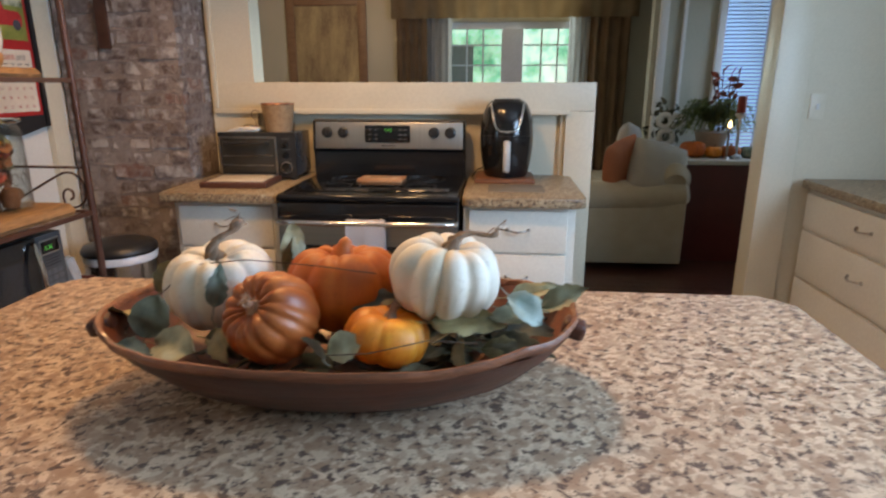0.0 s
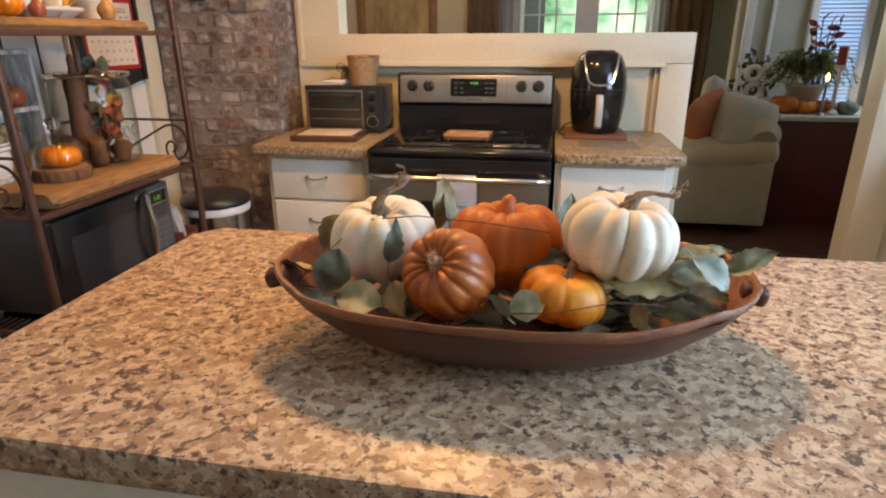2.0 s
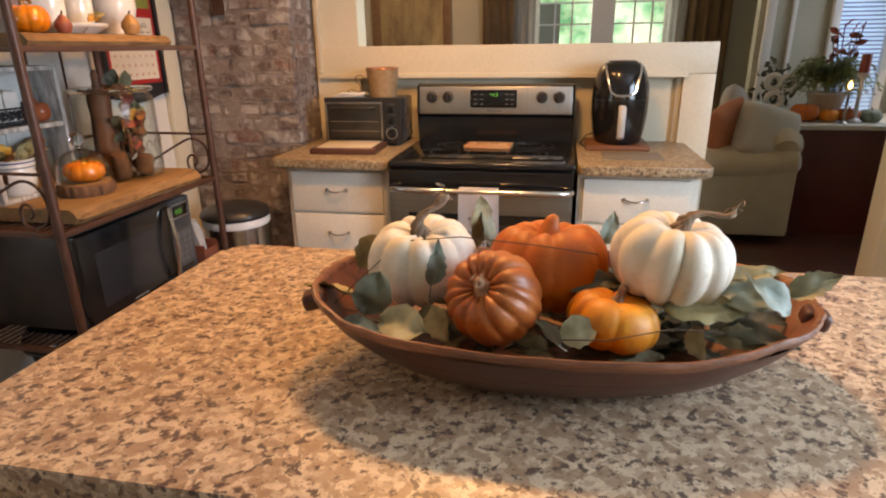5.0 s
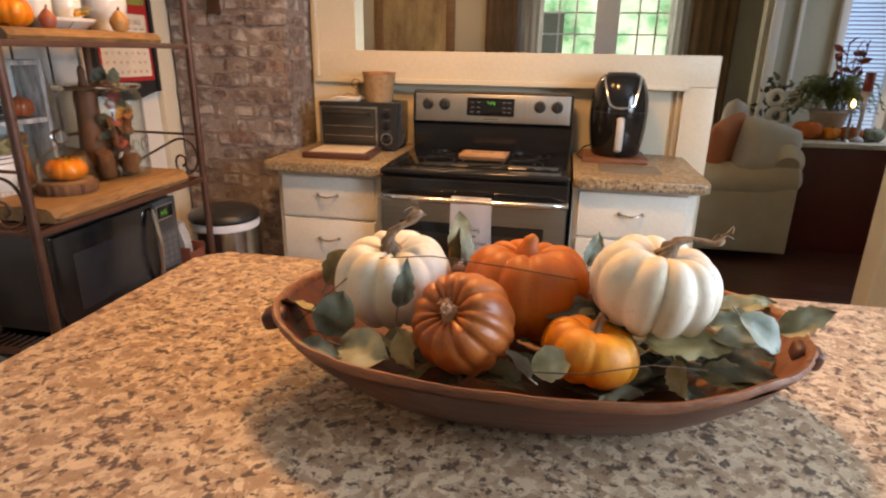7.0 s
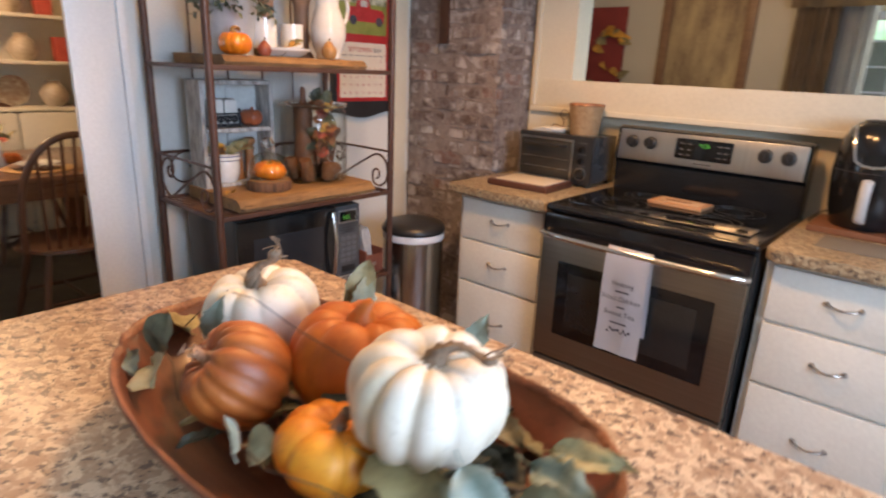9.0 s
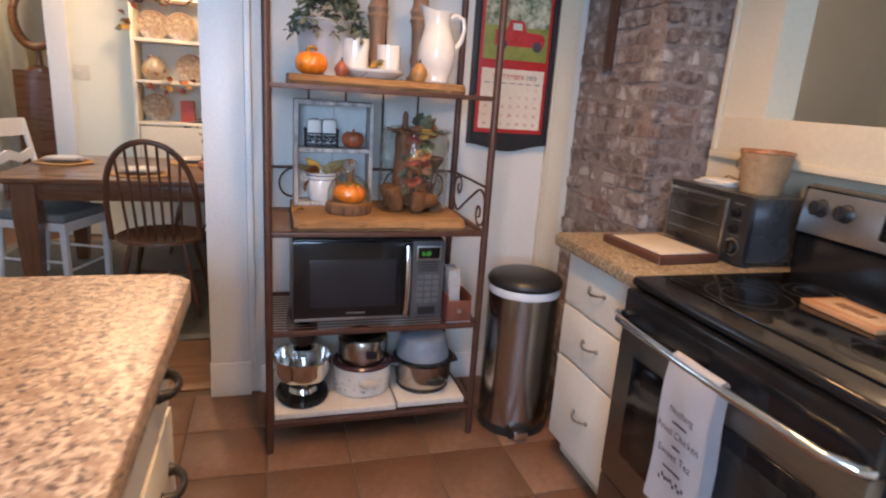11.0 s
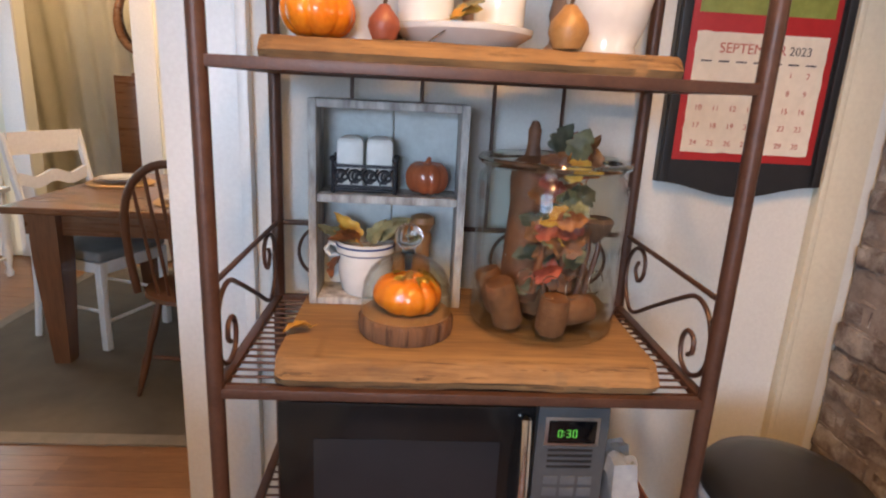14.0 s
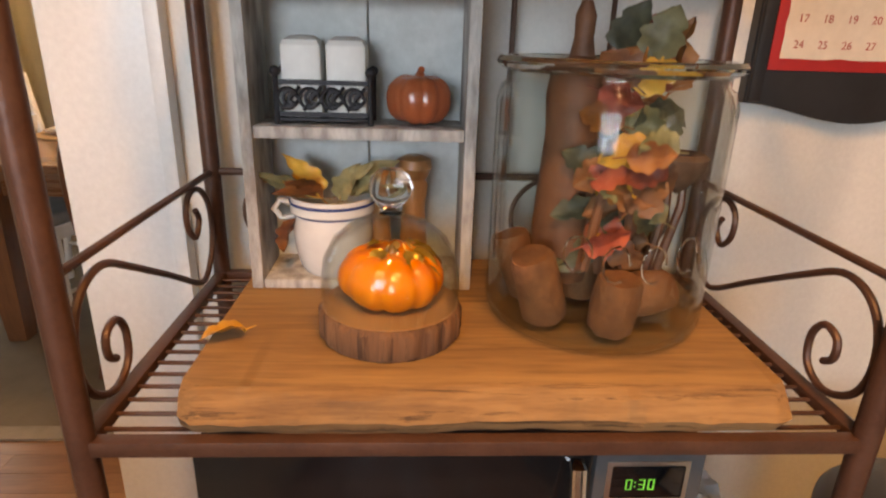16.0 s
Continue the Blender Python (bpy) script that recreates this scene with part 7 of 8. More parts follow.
for d in ((-4.40, -3.42, 1.40, 1.425, 0.62, 0.721), (-4.40, -3.42, 3.265, 3.29, 0.62, 0.721), (-4.42, -4.395, 1.43, 3.26, 0.62, 0.721), (-3.445, -3.42, 1.43, 3.26, 0.62, 0.721)):
    boxed("apron", d, DARKWOOD_Y, TBL, 0.003)
for x in (-4.385, -3.435):
    for y in (1.505, 3.185):
        bm = bmesh.new()
        for (w0, z0), (w1, z1) in (((0.036, 0.0), (0.060, 0.50)), ((0.060, 0.50), (0.060, 0.72))):
            vs = bmesh.ops.create_cube(bm, size=1.0)["verts"]
            for v in vs:
                top = v.co.z > 0
                w = w1 if top else w0
                v.co = Vector((math.copysign(w, v.co.x), math.copysign(w, v.co.y), z1 if top else z0))
            bm_move(bm, vs, Matrix.Translation((x, y, 0)))
        part("leg", bm, TABLE_LEG, TBL)


def windsor(m, label):
    c = thing("windsor_chair", m, label, "chair", "windsor chairs")
    bm = bmesh.new()
    bm_lathe(bm, [(0, 0.425), (0.215, 0.425), (0.245, 0.437), (0.24, 0.452), (0.17, 0.446), (0, 0.442)], 40, squash=(1.0, 1.0))
    part("seat", bm, DARKWOOD, c)
    for sx in (-1, 1):
        for sy in (-1, 1):
            top, foot = Vector((sx * 0.13, sy * 0.14, 0.43)), Vector((sx * 0.20, sy * 0.23, 0.0))
            pts = [top.lerp(foot, k) for k in (0, 0.15, 0.35, 0.5, 0.62, 0.8, 1)]
            bm = bmesh.new()
            bm_tube(bm, pts, [0.012, 0.017, 0.020, 0.013, 0.019, 0.016, 0.010], 10)
            part("leg", bm, DARKWOOD, c)
    for sx in (-1, 1):
        tube("stretcher", [(sx * 0.165, -0.17, 0.17), (sx * 0.165, 0, 0.165), (sx * 0.165, 0.17, 0.17)], 0.010, DARKWOOD, c)
    tube("stretcher", [(-0.16, 0, 0.165), (0.16, 0, 0.165)], 0.010, DARKWOOD, c)
    # hoop back leaning away along +x
    hoop = []
    for i in range(25):
        a = math.pi * i / 24
        z = 0.45 + 0.565 * math.sin(a) ** 0.62
        y = -0.235 * math.cos(a) * (1 + 0.10 * math.sin(a))
        hoop.append((0.13 + 0.22 * (z - 0.45), y, z))
    tube("hoop", hoop, 0.0165, DARKWOOD, c, 10)
    for k in range(7):
        y = -0.162 + 0.054 * k
        s = min(1.0, math.sqrt(max(0.0, 1 - (y / 0.252) ** 2)))
        z = 0.45 + 0.56 * s ** 0.62
        tube("spindle", [(0.145, y * 0.85, 0.445), (0.13 + 0.22 * (z - 0.45), y, z)], 0.0078, DARKWOOD, c, 8)
    return c


w0 = windsor(pose(-3.30, 2.255, RZ, 0, 0, -4), "dark brown windsor hoop-back chair at the table")
copy_thing(w0, pose(-3.20, 2.83, RZ, 0, 0, 3))
copy_thing(w0, pose(-4.66, 2.35, RZ, 0, 0, 178))
copy_thing(w0, pose(-4.66, 2.98, RZ, 0, 0, 184))
WC = thing("white_chair", pose(-3.82, 1.53, RZ, 0, 0, -20), "white painted ladder-back chair with grey seat pad", "chair")
for sx in (-1, 1):
    bm = bmesh.new()
    bm_tube(bm, [(sx * 0.20, -0.235, 0.0), (sx * 0.20, -0.20, 0.25), (sx * 0.20, -0.19, 0.45), (sx * 0.205, -0.235, 0.75), (sx * 0.21, -0.30, 1.03)], 0.018, 8)
    part("back_post", bm, WHITE_WOOD, WC)
    bm = bmesh.new()
    bm_box(bm, sx * 0.20 - 0.018, sx * 0.20 + 0.018, 0.20, 0.236, 0.0, 0.45, 0.004)
    part("leg", bm, WHITE_WOOD, WC)
    boxed("side_rail", (sx * 0.20 - 0.010, sx * 0.20 + 0.010, -0.18, 0.20, 0.40, 0.45), WHITE_WOOD, WC, 0.003)
    tube("stretcher", [(sx * 0.20, -0.20, 0.20), (sx * 0.20, 0.20, 0.20)], 0.009, WHITE_WOOD, WC)
boxed("front_rail", (-0.185, 0.185, 0.205, 0.228, 0.39, 0.45), WHITE_WOOD, WC, 0.003)
boxed("back_rail", (-0.185, 0.185, -0.20, -0.18, 0.39, 0.45), WHITE_WOOD, WC, 0.003)
for z, h in ((0.98, 0.11), (0.80, 0.06), (0.64, 0.06)):
    bm = bmesh.new()
    lean = -0.19 - 0.11 * max(0, (z - 0.45) / 0.58) ** 1.3
    outl = [(-0.195 + 0.39 * i / 20, z - h / 2 + (0.012 * math.cos(i / 20 * 4 * math.pi) if z < 0.9 else 0)) for i in range(21)] + [(0.195 - 0.39 * i / 20, z + h / 2 + (0.014 * math.cos(i / 20 * 4 * math.pi) if z < 0.9 else 0)) for i in range(21)]
    bm_prism(bm, outl, "y", lean - 0.009, lean + 0.009)
    part("back_slat", bm, WHITE_WOOD, WC)
bm = bmesh.new()
bm_box(bm, -0.215, 0.215, -0.19, 0.235, 0.451, 0.505, 0.022, 4)
part("seat_pad", bm, surf("grey_cushion", (0.17, 0.17, 0.165), (0.24, 0.24, 0.23), 12, 0.95, bump=0.5, fine=260), WC, "grey fabric seat pad")
tube("stretcher", [(-0.20, 0.21, 0.14), (0.20, 0.21, 0.14)], 0.009, WHITE_WOOD, WC)

RATTAN = surf("rattan_charger", (0.42, 0.22, 0.08), (0.62, 0.38, 0.17), 40, 0.7, bump=0.5, fine=160)
for x, y in ((-4.06, 1.56), (-3.62, 2.10), (-3.62, 2.85), (-4.20, 2.35)):
    PS = thing("place_setting", pose(x, y, RZ + 0.7552), "white plates on a round rattan charger", "place setting", "settings on the dining table")
    lathed("charger", [(0, 0), (0.165, 0), (0.172, 0.006), (0.165, 0.011), (0, 0.009)], RATTAN, PS, 40)
    lathed("plate", [(0, 0.0115), (0.09, 0.0115), (0.135, 0.024), (0.137, 0.027), (0.09, 0.017), (0, 0.017)], surf("red_printed_plate", (0.40, 0.12, 0.08), (0.62, 0.55, 0.46), 26, 0.2), PS, 40)
    lathed("top_plate", [(0, 0.019), (0.07, 0.020), (0.108, 0.034), (0.110, 0.037), (0.07, 0.026), (0, 0.026)], CERAMIC, PS, 40)
    boxed("cutlery", (0.08, 0.10, -0.09, 0.10, 0.0285, 0.0315), STEEL, PS, 0.001)
# cloth with pumpkins and berries in the table's middle
CP = thing("table_centerpiece", pose(-3.90, 2.62, RZ + 0.7552), "autumn centrepiece of red pumpkins, leaves and white cloth", "centrepiece")
bm = bmesh.new()
bm_lathe(bm, [(0, 0.30), (0.05, 0.30), (0.085, 0.22), (0.12, 0.10), (0.14, 0.03), (0.15, 0.0), (0, 0.0)], 24)
for v in bm.verts:
    v.co += 0.02 * noise.noise_vector(v.co * 14)
    v.co.z = max(0, v.co.z)
part("cloth", bm, CLOTH, CP, "white draped cloth", angle=60)
for k in range(5):
    bm = bmesh.new()
    bm_pumpkin(bm, 0.05, 0.07, 8, 0.1, 0.15, k, 48, 16)
    part("small_pumpkin", bm, (GLAZE_ORANGE, ORANGE_SKIN)[k % 2], CP, "", pose(0.15 * math.cos(k * 1.25), 0.17 * math.sin(k * 1.25), 0.034), angle=80)
cr = random.Random(21)
for k in range(26):
    bm = bmesh.new()
    bm_leaf(bm, 0.08, 0.05, 0.3, 0.3, "lobed", 6, 4, seed=k)
    part("leaf", bm, (LEAF_RUST, LEAF_RED, LEAF_GOLD, LEAF_OLIVE)[k % 4], CP, "", pose(cr.uniform(-0.14, 0.14), cr.uniform(-0.2, 0.2), cr.uniform(0.03, 0.2), cr.uniform(-60, 60), cr.uniform(-60, 10), cr.uniform(0, 360)), angle=80)

# built-in shelves on the far wall
SH = thing("built_in_shelves", pose(0, 0, -0.012), "cream built-in shelves full of autumn dishes", "shelves")
SHELFPAINT = surf("cream_shelf_paint", (0.72, 0.66, 0.52), (0.79, 0.73, 0.60), 4, 0.45, bump=0.03)
boxed("side_panel", (-5.095, -4.80, 1.865, 1.89, 0, 2.3), SHELFPAINT, SH, 0.003)
boxed("side_panel", (-5.095, -4.80, 3.66, 3.685, 0, 2.3), SHELFPAINT, SH, 0.003)
boxed("back_panel", (-5.098, -5.085, 1.891, 3.659, 0, 2.3), SHELFPAINT, SH)
for z in (0.06, 0.98, 1.30, 1.61, 1.92, 2.22):
    boxed("shelf", (-5.084, -4.80, 1.891, 3.659, z, z + 0.024), SHELFPAINT, SH, 0.003)
for k in range(3):
    dd = boxed("cupboard_door", (-4.80, -4.78, 1.90 + k * 0.585, 2.475 + k * 0.585, 0.10, 0.97), SHELFPAINT, SH, 0.004)
    lathed("knob", [(0, 0), (0.006, 0), (0.012, 0.02), (0, 0.024)], PEWTER, dd, 12, (-4.782, 2.43 + k * 0.585, 0.6))
sr = random.Random(31)
for z in (1.004 - 0.012, 1.324 - 0.012, 1.634 - 0.012, 1.944 - 0.012):
    y = 2.0
    k = 0
    while y < 3.6:
        kind_ = sr.choice(("plate", "jug", "pumpkin", "box", "plate"))
        if kind_ == "plate":
            T = thing("display_plate", pose(-5.02, y, z + 0.001, 0, 12, 0), "round patterned plate standing on the shelf", "plate", "dishes on the shelves")
            bm = bmesh.new()
            v = bm_lathe(bm, [(0, 0), (0.07, 0.002), (0.112, 0.014), (0.114, 0.017), (0.07, 0.007), (0, 0.006)], 32)
            bm_move(bm, v, pose(0, 0, 0.114, 0, 90, 0))
            part("plate", bm, surf("patterned_plate", (0.20, 0.07, 0.04), (0.62, 0.55, 0.40), 30, 0.25), T)
        elif kind_ == "jug":
            T = thing("shelf_jug", pose(-4.93, y, z), "round cream and brown jug on the shelf", "jug", "dishes on the shelves")
            lathed("body", [(0, 0), (0.05, 0), (0.09, 0.05), (0.095, 0.09), (0.07, 0.14), (0.04, 0.165), (0.045, 0.185), (0.036, 0.185), (0, 0.15)], surf("cream_brown_glaze", (0.22, 0.14, 0.08), (0.66, 0.58, 0.45), 9, 0.3), T, 28)
        elif kind_ == "pumpkin":
            pumpkin("shelf_pumpkin", pose(-4.93, y, z + 0.04), 0.06, 0.08, 8, 0.1, sr.choice((WHITE_SKIN, GLAZE_ORANGE, GOURD_SKIN)), NUB, STEM_WOOD, "small decorative pumpkin on the shelf", k + 0.5, 0.1, n=48)
        else:
            T = boxed("decor_box", (-5.0, -4.90, y - 0.05, y + 0.05, z, z + 0.17), surf("decor_red", (0.40, 0.05, 0.04), (0.52, 0.1, 0.07), 20, 0.5), None, 0.004)
            tagged(T, "red decorated box on the shelf", "box", "dishes on the shelves")
        y += sr.uniform(0.2, 0.27)
        k += 1
# leaf garland on the shelf edge
LG = thing("shelf_garland", pose(-4.785, 2.2, 1.30), "autumn leaf garland along the shelf edge", "garland")
for k in range(46):
    bm = bmesh.new()
    bm_leaf(bm, 0.07, 0.05, 0.3, 0.3, "lobed", 6, 4, seed=k)
    if k < 26:
        p = (cr.uniform(0.0, 0.03), -0.28 + 0.05 * k * 0.55 + cr.uniform(-0.03, 0.03), 0.02 + cr.uniform(-0.09, 0.06))
    else:
        p = (cr.uniform(-0.02, 0.02), -0.34 + cr.uniform(-0.05, 0.05), 0.46 + cr.uniform(-0.08, 0.28))
    part("leaf", bm, (LEAF_RUST, LEAF_GOLD, LEAF_OLIVE, LEAF_RED)[k % 4], LG, "", pose(*p, cr.uniform(0, 180), cr.uniform(-60, 60), cr.uniform(0, 360)), angle=80)

# chandelier over the table
CHN = thing("chandelier", pose(-4.1, 2.15, 1.86), "dark iron chandelier with curved arms over the table", "chandelier")
tube("stem", [(0, 0, 0.12), (0, 0, CH - 1.86)], 0.010, IRON, CHN)
lathed("hub", [(0, -0.03), (0.02, -0.02), (0.035, 0.02), (0.02, 0.08), (0.03, 0.12), (0, 0.13)], IRON, CHN, 20)
for k in range(5):
    a = radians(72 * k + 20)
    pts = [(math.cos(a) * r, math.sin(a) * r, z) for r, z in ((0.02, 0.02), (0.10, -0.045), (0.19, -0.045), (0.245, 0.0), (0.25, 0.06))]
    arm = tube("arm", pts, 0.008, IRON, CHN)
    lathed("candle_cup", [(0, 0.06), (0.03, 0.06), (0.034, 0.072), (0.012, 0.075), (0.012, 0.15), (0, 0.15)], IRON, arm, 16, (math.cos(a) * 0.25, math.sin(a) * 0.25, 0))

# glazed garden door and white table at the far side
D1 = thing("door_1", pose(-5.099, -0.10, 0), "white half-glazed garden door", "door", kind="structure")
boxed("panel", (0, 0.035, -0.40, 0.33, 0, 0.88), WHITE_WOOD, D1, 0.004)
for d in ((0, 0.035, -0.40, -0.30, 0.881, 2.0), (0, 0.035, 0.25, 0.33, 0.881, 2.0), (0, 0.035, -0.299, 0.249, 1.88, 2.0)):
    boxed("stile", d, WHITE_WOOD, D1, 0.004)
# the glass itself glows in place of daylight, with solid wall behind
boxed("glass", (0.012, 0.02, -0.299, 0.249, 0.881, 1.879), glow("glowing_door_glass", (0.55, 0.95, 0.95), 1.6), D1, 0.0, "glass glowing in place of daylight")
lathed("door_knob", [(0, 0), (0.012, 0.0), (0.01, 0.03), (0.026, 0.045), (0.02, 0.06), (0, 0.062)], PEWTER, D1, 20, (0.06, 0.285, 0.96))
WT = thing("white_side_table", pose(-4.45, 0.42, -0.012), "white painted side table with turned legs", "table")
boxed("top", (-0.25, 0.16, -0.5, 0.12, 0.57, 0.60), WHITE_WOOD, WT, 0.006)
for x in (-0.2, 0.11):
    for y in (-0.45, 0.07):
        lathed("leg", [(0, 0), (0.018, 0), (0.026, 0.03), (0.016, 0.06), (0.028, 0.12), (0.024, 0.2), (0.014, 0.24), (0.03, 0.28), (0.034, 0.36), (0.022, 0.44), (0.028, 0.47), (0.028, 0.57), (0, 0.57)], WHITE_WOOD, WT, 20, (x, y, 0))
tube("stretcher", [(-0.2, 0.07, 0.13), (0.11, 0.07, 0.13)], 0.012, WHITE_WOOD, WT)

# hall: drawn curtain, brown cabinet and oval mirror
CURT = surf("cream_curtain_cloth", (0.72, 0.67, 0.54), (0.80, 0.76, 0.64), 5, 0.85, bump=0.3, fine=200, sheen=0.2)


def curtain(name, x0, x1, y, z0, z1, folds, amp, material, label, along="x", parent=None, lean=0.0):
    bm = bmesh.new()
    n, rows = folds * 8, 6
    grid = []
    for j in range(rows + 1):
        k = j / rows
        row = []
        for i in range(n + 1):
            u = i / n
            d = amp * (0.55 + 0.45 * k) * math.sin(u * folds * 2 * math.pi + 0.6 * math.sin(k * 3 + u * 5))
            a = x0 + (x1 - x0) * u + lean * (1 - k)
            z = z1 + (z0 - z1) * k
            row.append(bm.verts.new((a, y + d, z) if along == "x" else (y + d, a, z)))
        grid.append(row)
    for a, b in zip(grid, grid[1:]):
        for i in range(n):
            bm.faces.new((a[i], a[i + 1], b[i + 1], b[i]))
    bmesh.ops.solidify(bm, geom=bm.faces[:], thickness=0.003)
    ob = part(name, bm, material, parent, angle=80)
    if parent is None:
        tagged(ob, label, "curtain")
    return ob


# its brightness comes from the pale cloth and the added lamp before it
curtain("hall_curtain", -0.15, 0.84, -6.12, 0.0, 2.3, 6, 0.035, CURT, "cream floor-length curtain in the hall", "y", None, -0.16)
HC = thing("hall_cabinet", pose(-6.05, 0.90, -0.012), "tall plain brown wooden cabinet in the hall", "cabinet")
boxed("body", (-0.25, 0.2, -0.20, 0.36, 0.0, 1.33), DARKWOOD_Y, HC, 0.006)
boxed("door", (0.2005, 0.22, -0.185, 0.345, 0.06, 1.29), DARKWOOD_Y, HC, 0.004)
OM = thing("oval_mirror", pose(-6.05, 0.86, 1.3185), "carved oval wooden mirror standing on the cabinet", "mirror")
bm = bmesh.new()
ring = [(0.02 - 0.10 * (0.34 + 0.32 * math.sin(radians(a)) - 0.34), 0.17 * math.cos(radians(a)), 0.45 + 0.25 * math.sin(radians(a))) for a in range(0, 360, 12)]
bm_tube(bm, ring, 0.035, 10, closed=True)
part("frame", bm, DARKWOOD_Y, OM)
bm = bmesh.new()
bm_prism(bm, [(0.15 * math.cos(radians(a)), 0.45 + 0.23 * math.sin(radians(a))) for a in range(0, 360, 12)], "x", 0.0, 0.01)
part("glass", bm, steel("mirror_silver", (0.55, 0.55, 0.55), 0.12), OM)
lathed("stand", [(0, 0), (0.10, 0), (0.10, 0.02), (0.03, 0.05), (0.025, 0.17), (0, 0.19)], DARKWOOD_Y, OM, 20)

# ---- living room ----
w2 = thing("window_2", pose(0.085, 7.6, 0.9), "white double window with small panes to the garden", "window", kind="structure")
BLUEWHITE = surf("cool_white_frame", (0.62, 0.66, 0.74), (0.70, 0.74, 0.82), 6, 0.4, bump=0.02)
for d in ((-0.665, -0.605, 0.02, 0.10, 0, 1.03), (0.605, 0.665, 0.02, 0.10, 0, 1.03), (-0.604, 0.604, 0.02, 0.10, 0.97, 1.03), (-0.604, 0.604, 0.02, 0.10, 0, 0.06)):
    boxed("window_frame", d, BLUEWHITE, w2, 0.004)
boxed("mullion", (-0.105, 0.105, -0.01, 0.11, 0.061, 0.969), BLUEWHITE, w2, 0.004, "wide cool-white mullion")
for s in (-1, 1):
    for x in (0.285, 0.445):
        boxed("muntin", (s * x - 0.008, s * x + 0.008, 0.05, 0.07, 0.061, 0.969), BLUEWHITE, w2)
    for z in (0.25, 0.44, 0.63, 0.82):
        boxed("muntin", (min(s * 0.106, s * 0.603), max(s * 0.106, s * 0.603), 0.051, 0.069, z - 0.007, z + 0.007), BLUEWHITE, w2)
    pn = boxed("pane", (min(s * 0.106, s * 0.603), max(s * 0.106, s * 0.603), 0.058, 0.062, 0.061, 0.969), PANE, w2)
    pn.visible_shadow = False
boxed("porch_shutter", (-0.95, -0.40, 0.5, 0.53, 0.1, 0.85), surf("grey_shutter", (0.22, 0.22, 0.22), (0.32, 0.32, 0.32), 20, 0.6), w2)
DRAPE = surf("brown_drape_cloth", (0.22, 0.14, 0.08), (0.36, 0.245, 0.15), 6, 0.85, bump=0.3, fine=240, sheen=0.2)
SHEER = surf("sheer_cloth", (0.42, 0.42, 0.42), (0.52, 0.52, 0.52), 6, 0.9, bump=0.1)
curtain("drape", -1.04, -0.74, 7.50, 0.02, 2.2, 4, 0.035, DRAPE, "long brown drape beside the window")
curtain("drape", 0.81, 1.18, 7.50, 0.02, 2.2, 4, 0.035, DRAPE, "long brown drape beside the window")
curtain("sheer_curtain", -0.74, -0.50, 7.56, 0.02, 2.1, 4, 0.012, SHEER, "thin white sheer curtain inside the drape")
curtain("sheer_curtain", 0.62, 0.82, 7.56, 0.02, 2.1, 4, 0.012, SHEER, "thin white sheer curtain inside the drape")
curtain("valance", -1.08, 1.24, 7.44, 1.95, 2.32, 12, 0.02, surf("tan_valance_cloth", (0.24, 0.17, 0.10), (0.36, 0.27, 0.17), 6, 0.85, bump=0.3, fine=240), "gathered tan valance over the window")
PTG = thing("framed_painting", pose(-1.755, 7.598, 1.20) @ Matrix.Diagonal((0.94, 1, 1, 1)), "autumn woodland painting in a wide wooden frame", "painting")
FRW = wood("brown_frame_wood", (0.17, 0.085, 0.045), (0.30, 0.17, 0.095), 0, 7, 0.45, 0.15)
for d in ((-0.43, -0.34, -0.035, 0, 0, 0.98), (0.34, 0.43, -0.035, 0, 0, 0.98), (-0.339, 0.339, -0.035, 0, 0.89, 0.98), (-0.339, 0.339, -0.035, 0, 0, 0.09)):
    boxed("frame", d, FRW, PTG, 0.008)
boxed("canvas", (-0.339, 0.339, -0.014, -0.006, 0.091, 0.889), surf("painted_autumn_wood", (0.17, 0.10, 0.06), (0.55, 0.42, 0.22), 4, 0.6, bump=0.1, stretch=(1.6, 1, 0.5), spread=0.08), PTG, 0.0, "painted autumn trees")
HANG = thing("red_wall_hanging", pose(-2.70, 7.598, 1.10), "dark red wall hanging with yellow leaves", "wall hanging")
boxed("cloth", (-0.19, 0.19, -0.02, 0, 0, 0.92), surf("dark_red_cloth", (0.20, 0.025, 0.022), (0.29, 0.045, 0.036), 7, 0.85, bump=0.3, fine=200), HANG, 0.004)
for k in range(16):
    bm = bmesh.new()
    bm_leaf(bm, 0.13, 0.085, 0.3, 0.3, "lobed", 6, 4, seed=k)
    a = k / 15
    part("leaf", bm, LEAF_GOLD if k % 3 else LEAF_OLIVE, HANG, "", pose(-0.17 + 0.36 * a + cr.uniform(-0.03, 0.03), -0.045, 0.55 + 0.12 * math.sin(a * 3.1) + cr.uniform(-0.05, 0.05) - (0.3 if k % 5 == 0 else 0), 70 + cr.uniform(-20, 20), cr.uniform(-40, 40), cr.uniform(-30, 30)), angle=80)

SOFA_C = surf("beige_sofa_cloth", (0.36, 0.305, 0.205), (0.44, 0.38, 0.275), 7, 0.9, bump=0.35, fine=240, sheen=0.2)
SF = thing("sofa", pose(0.13, 5.86, -0.012), "beige rolled-arm sofa with loose cushions", "sofa")
boxed("base", (0.20, 1.22, 0.03, 1.95, 0.05, 0.40), SOFA_C, SF, 0.02)
boxed("arm_panel", (0.16, 1.215, 0.0, 0.18, 0.05, 0.52), SOFA_C, SF, 0.02, seg=3)
bm = bmesh.new()
bm_tube(bm, [(0.12, 0.09, 0.54), (0.16, 0.09, 0.545), (0.6, 0.09, 0.55), (1.0, 0.09, 0.56), (1.20, 0.10, 0.575), (1.24, 0.10, 0.58)], [0.08, 0.115, 0.118, 0.118, 0.112, 0.07], 24)
part("rolled_arm", bm, SOFA_C, SF)
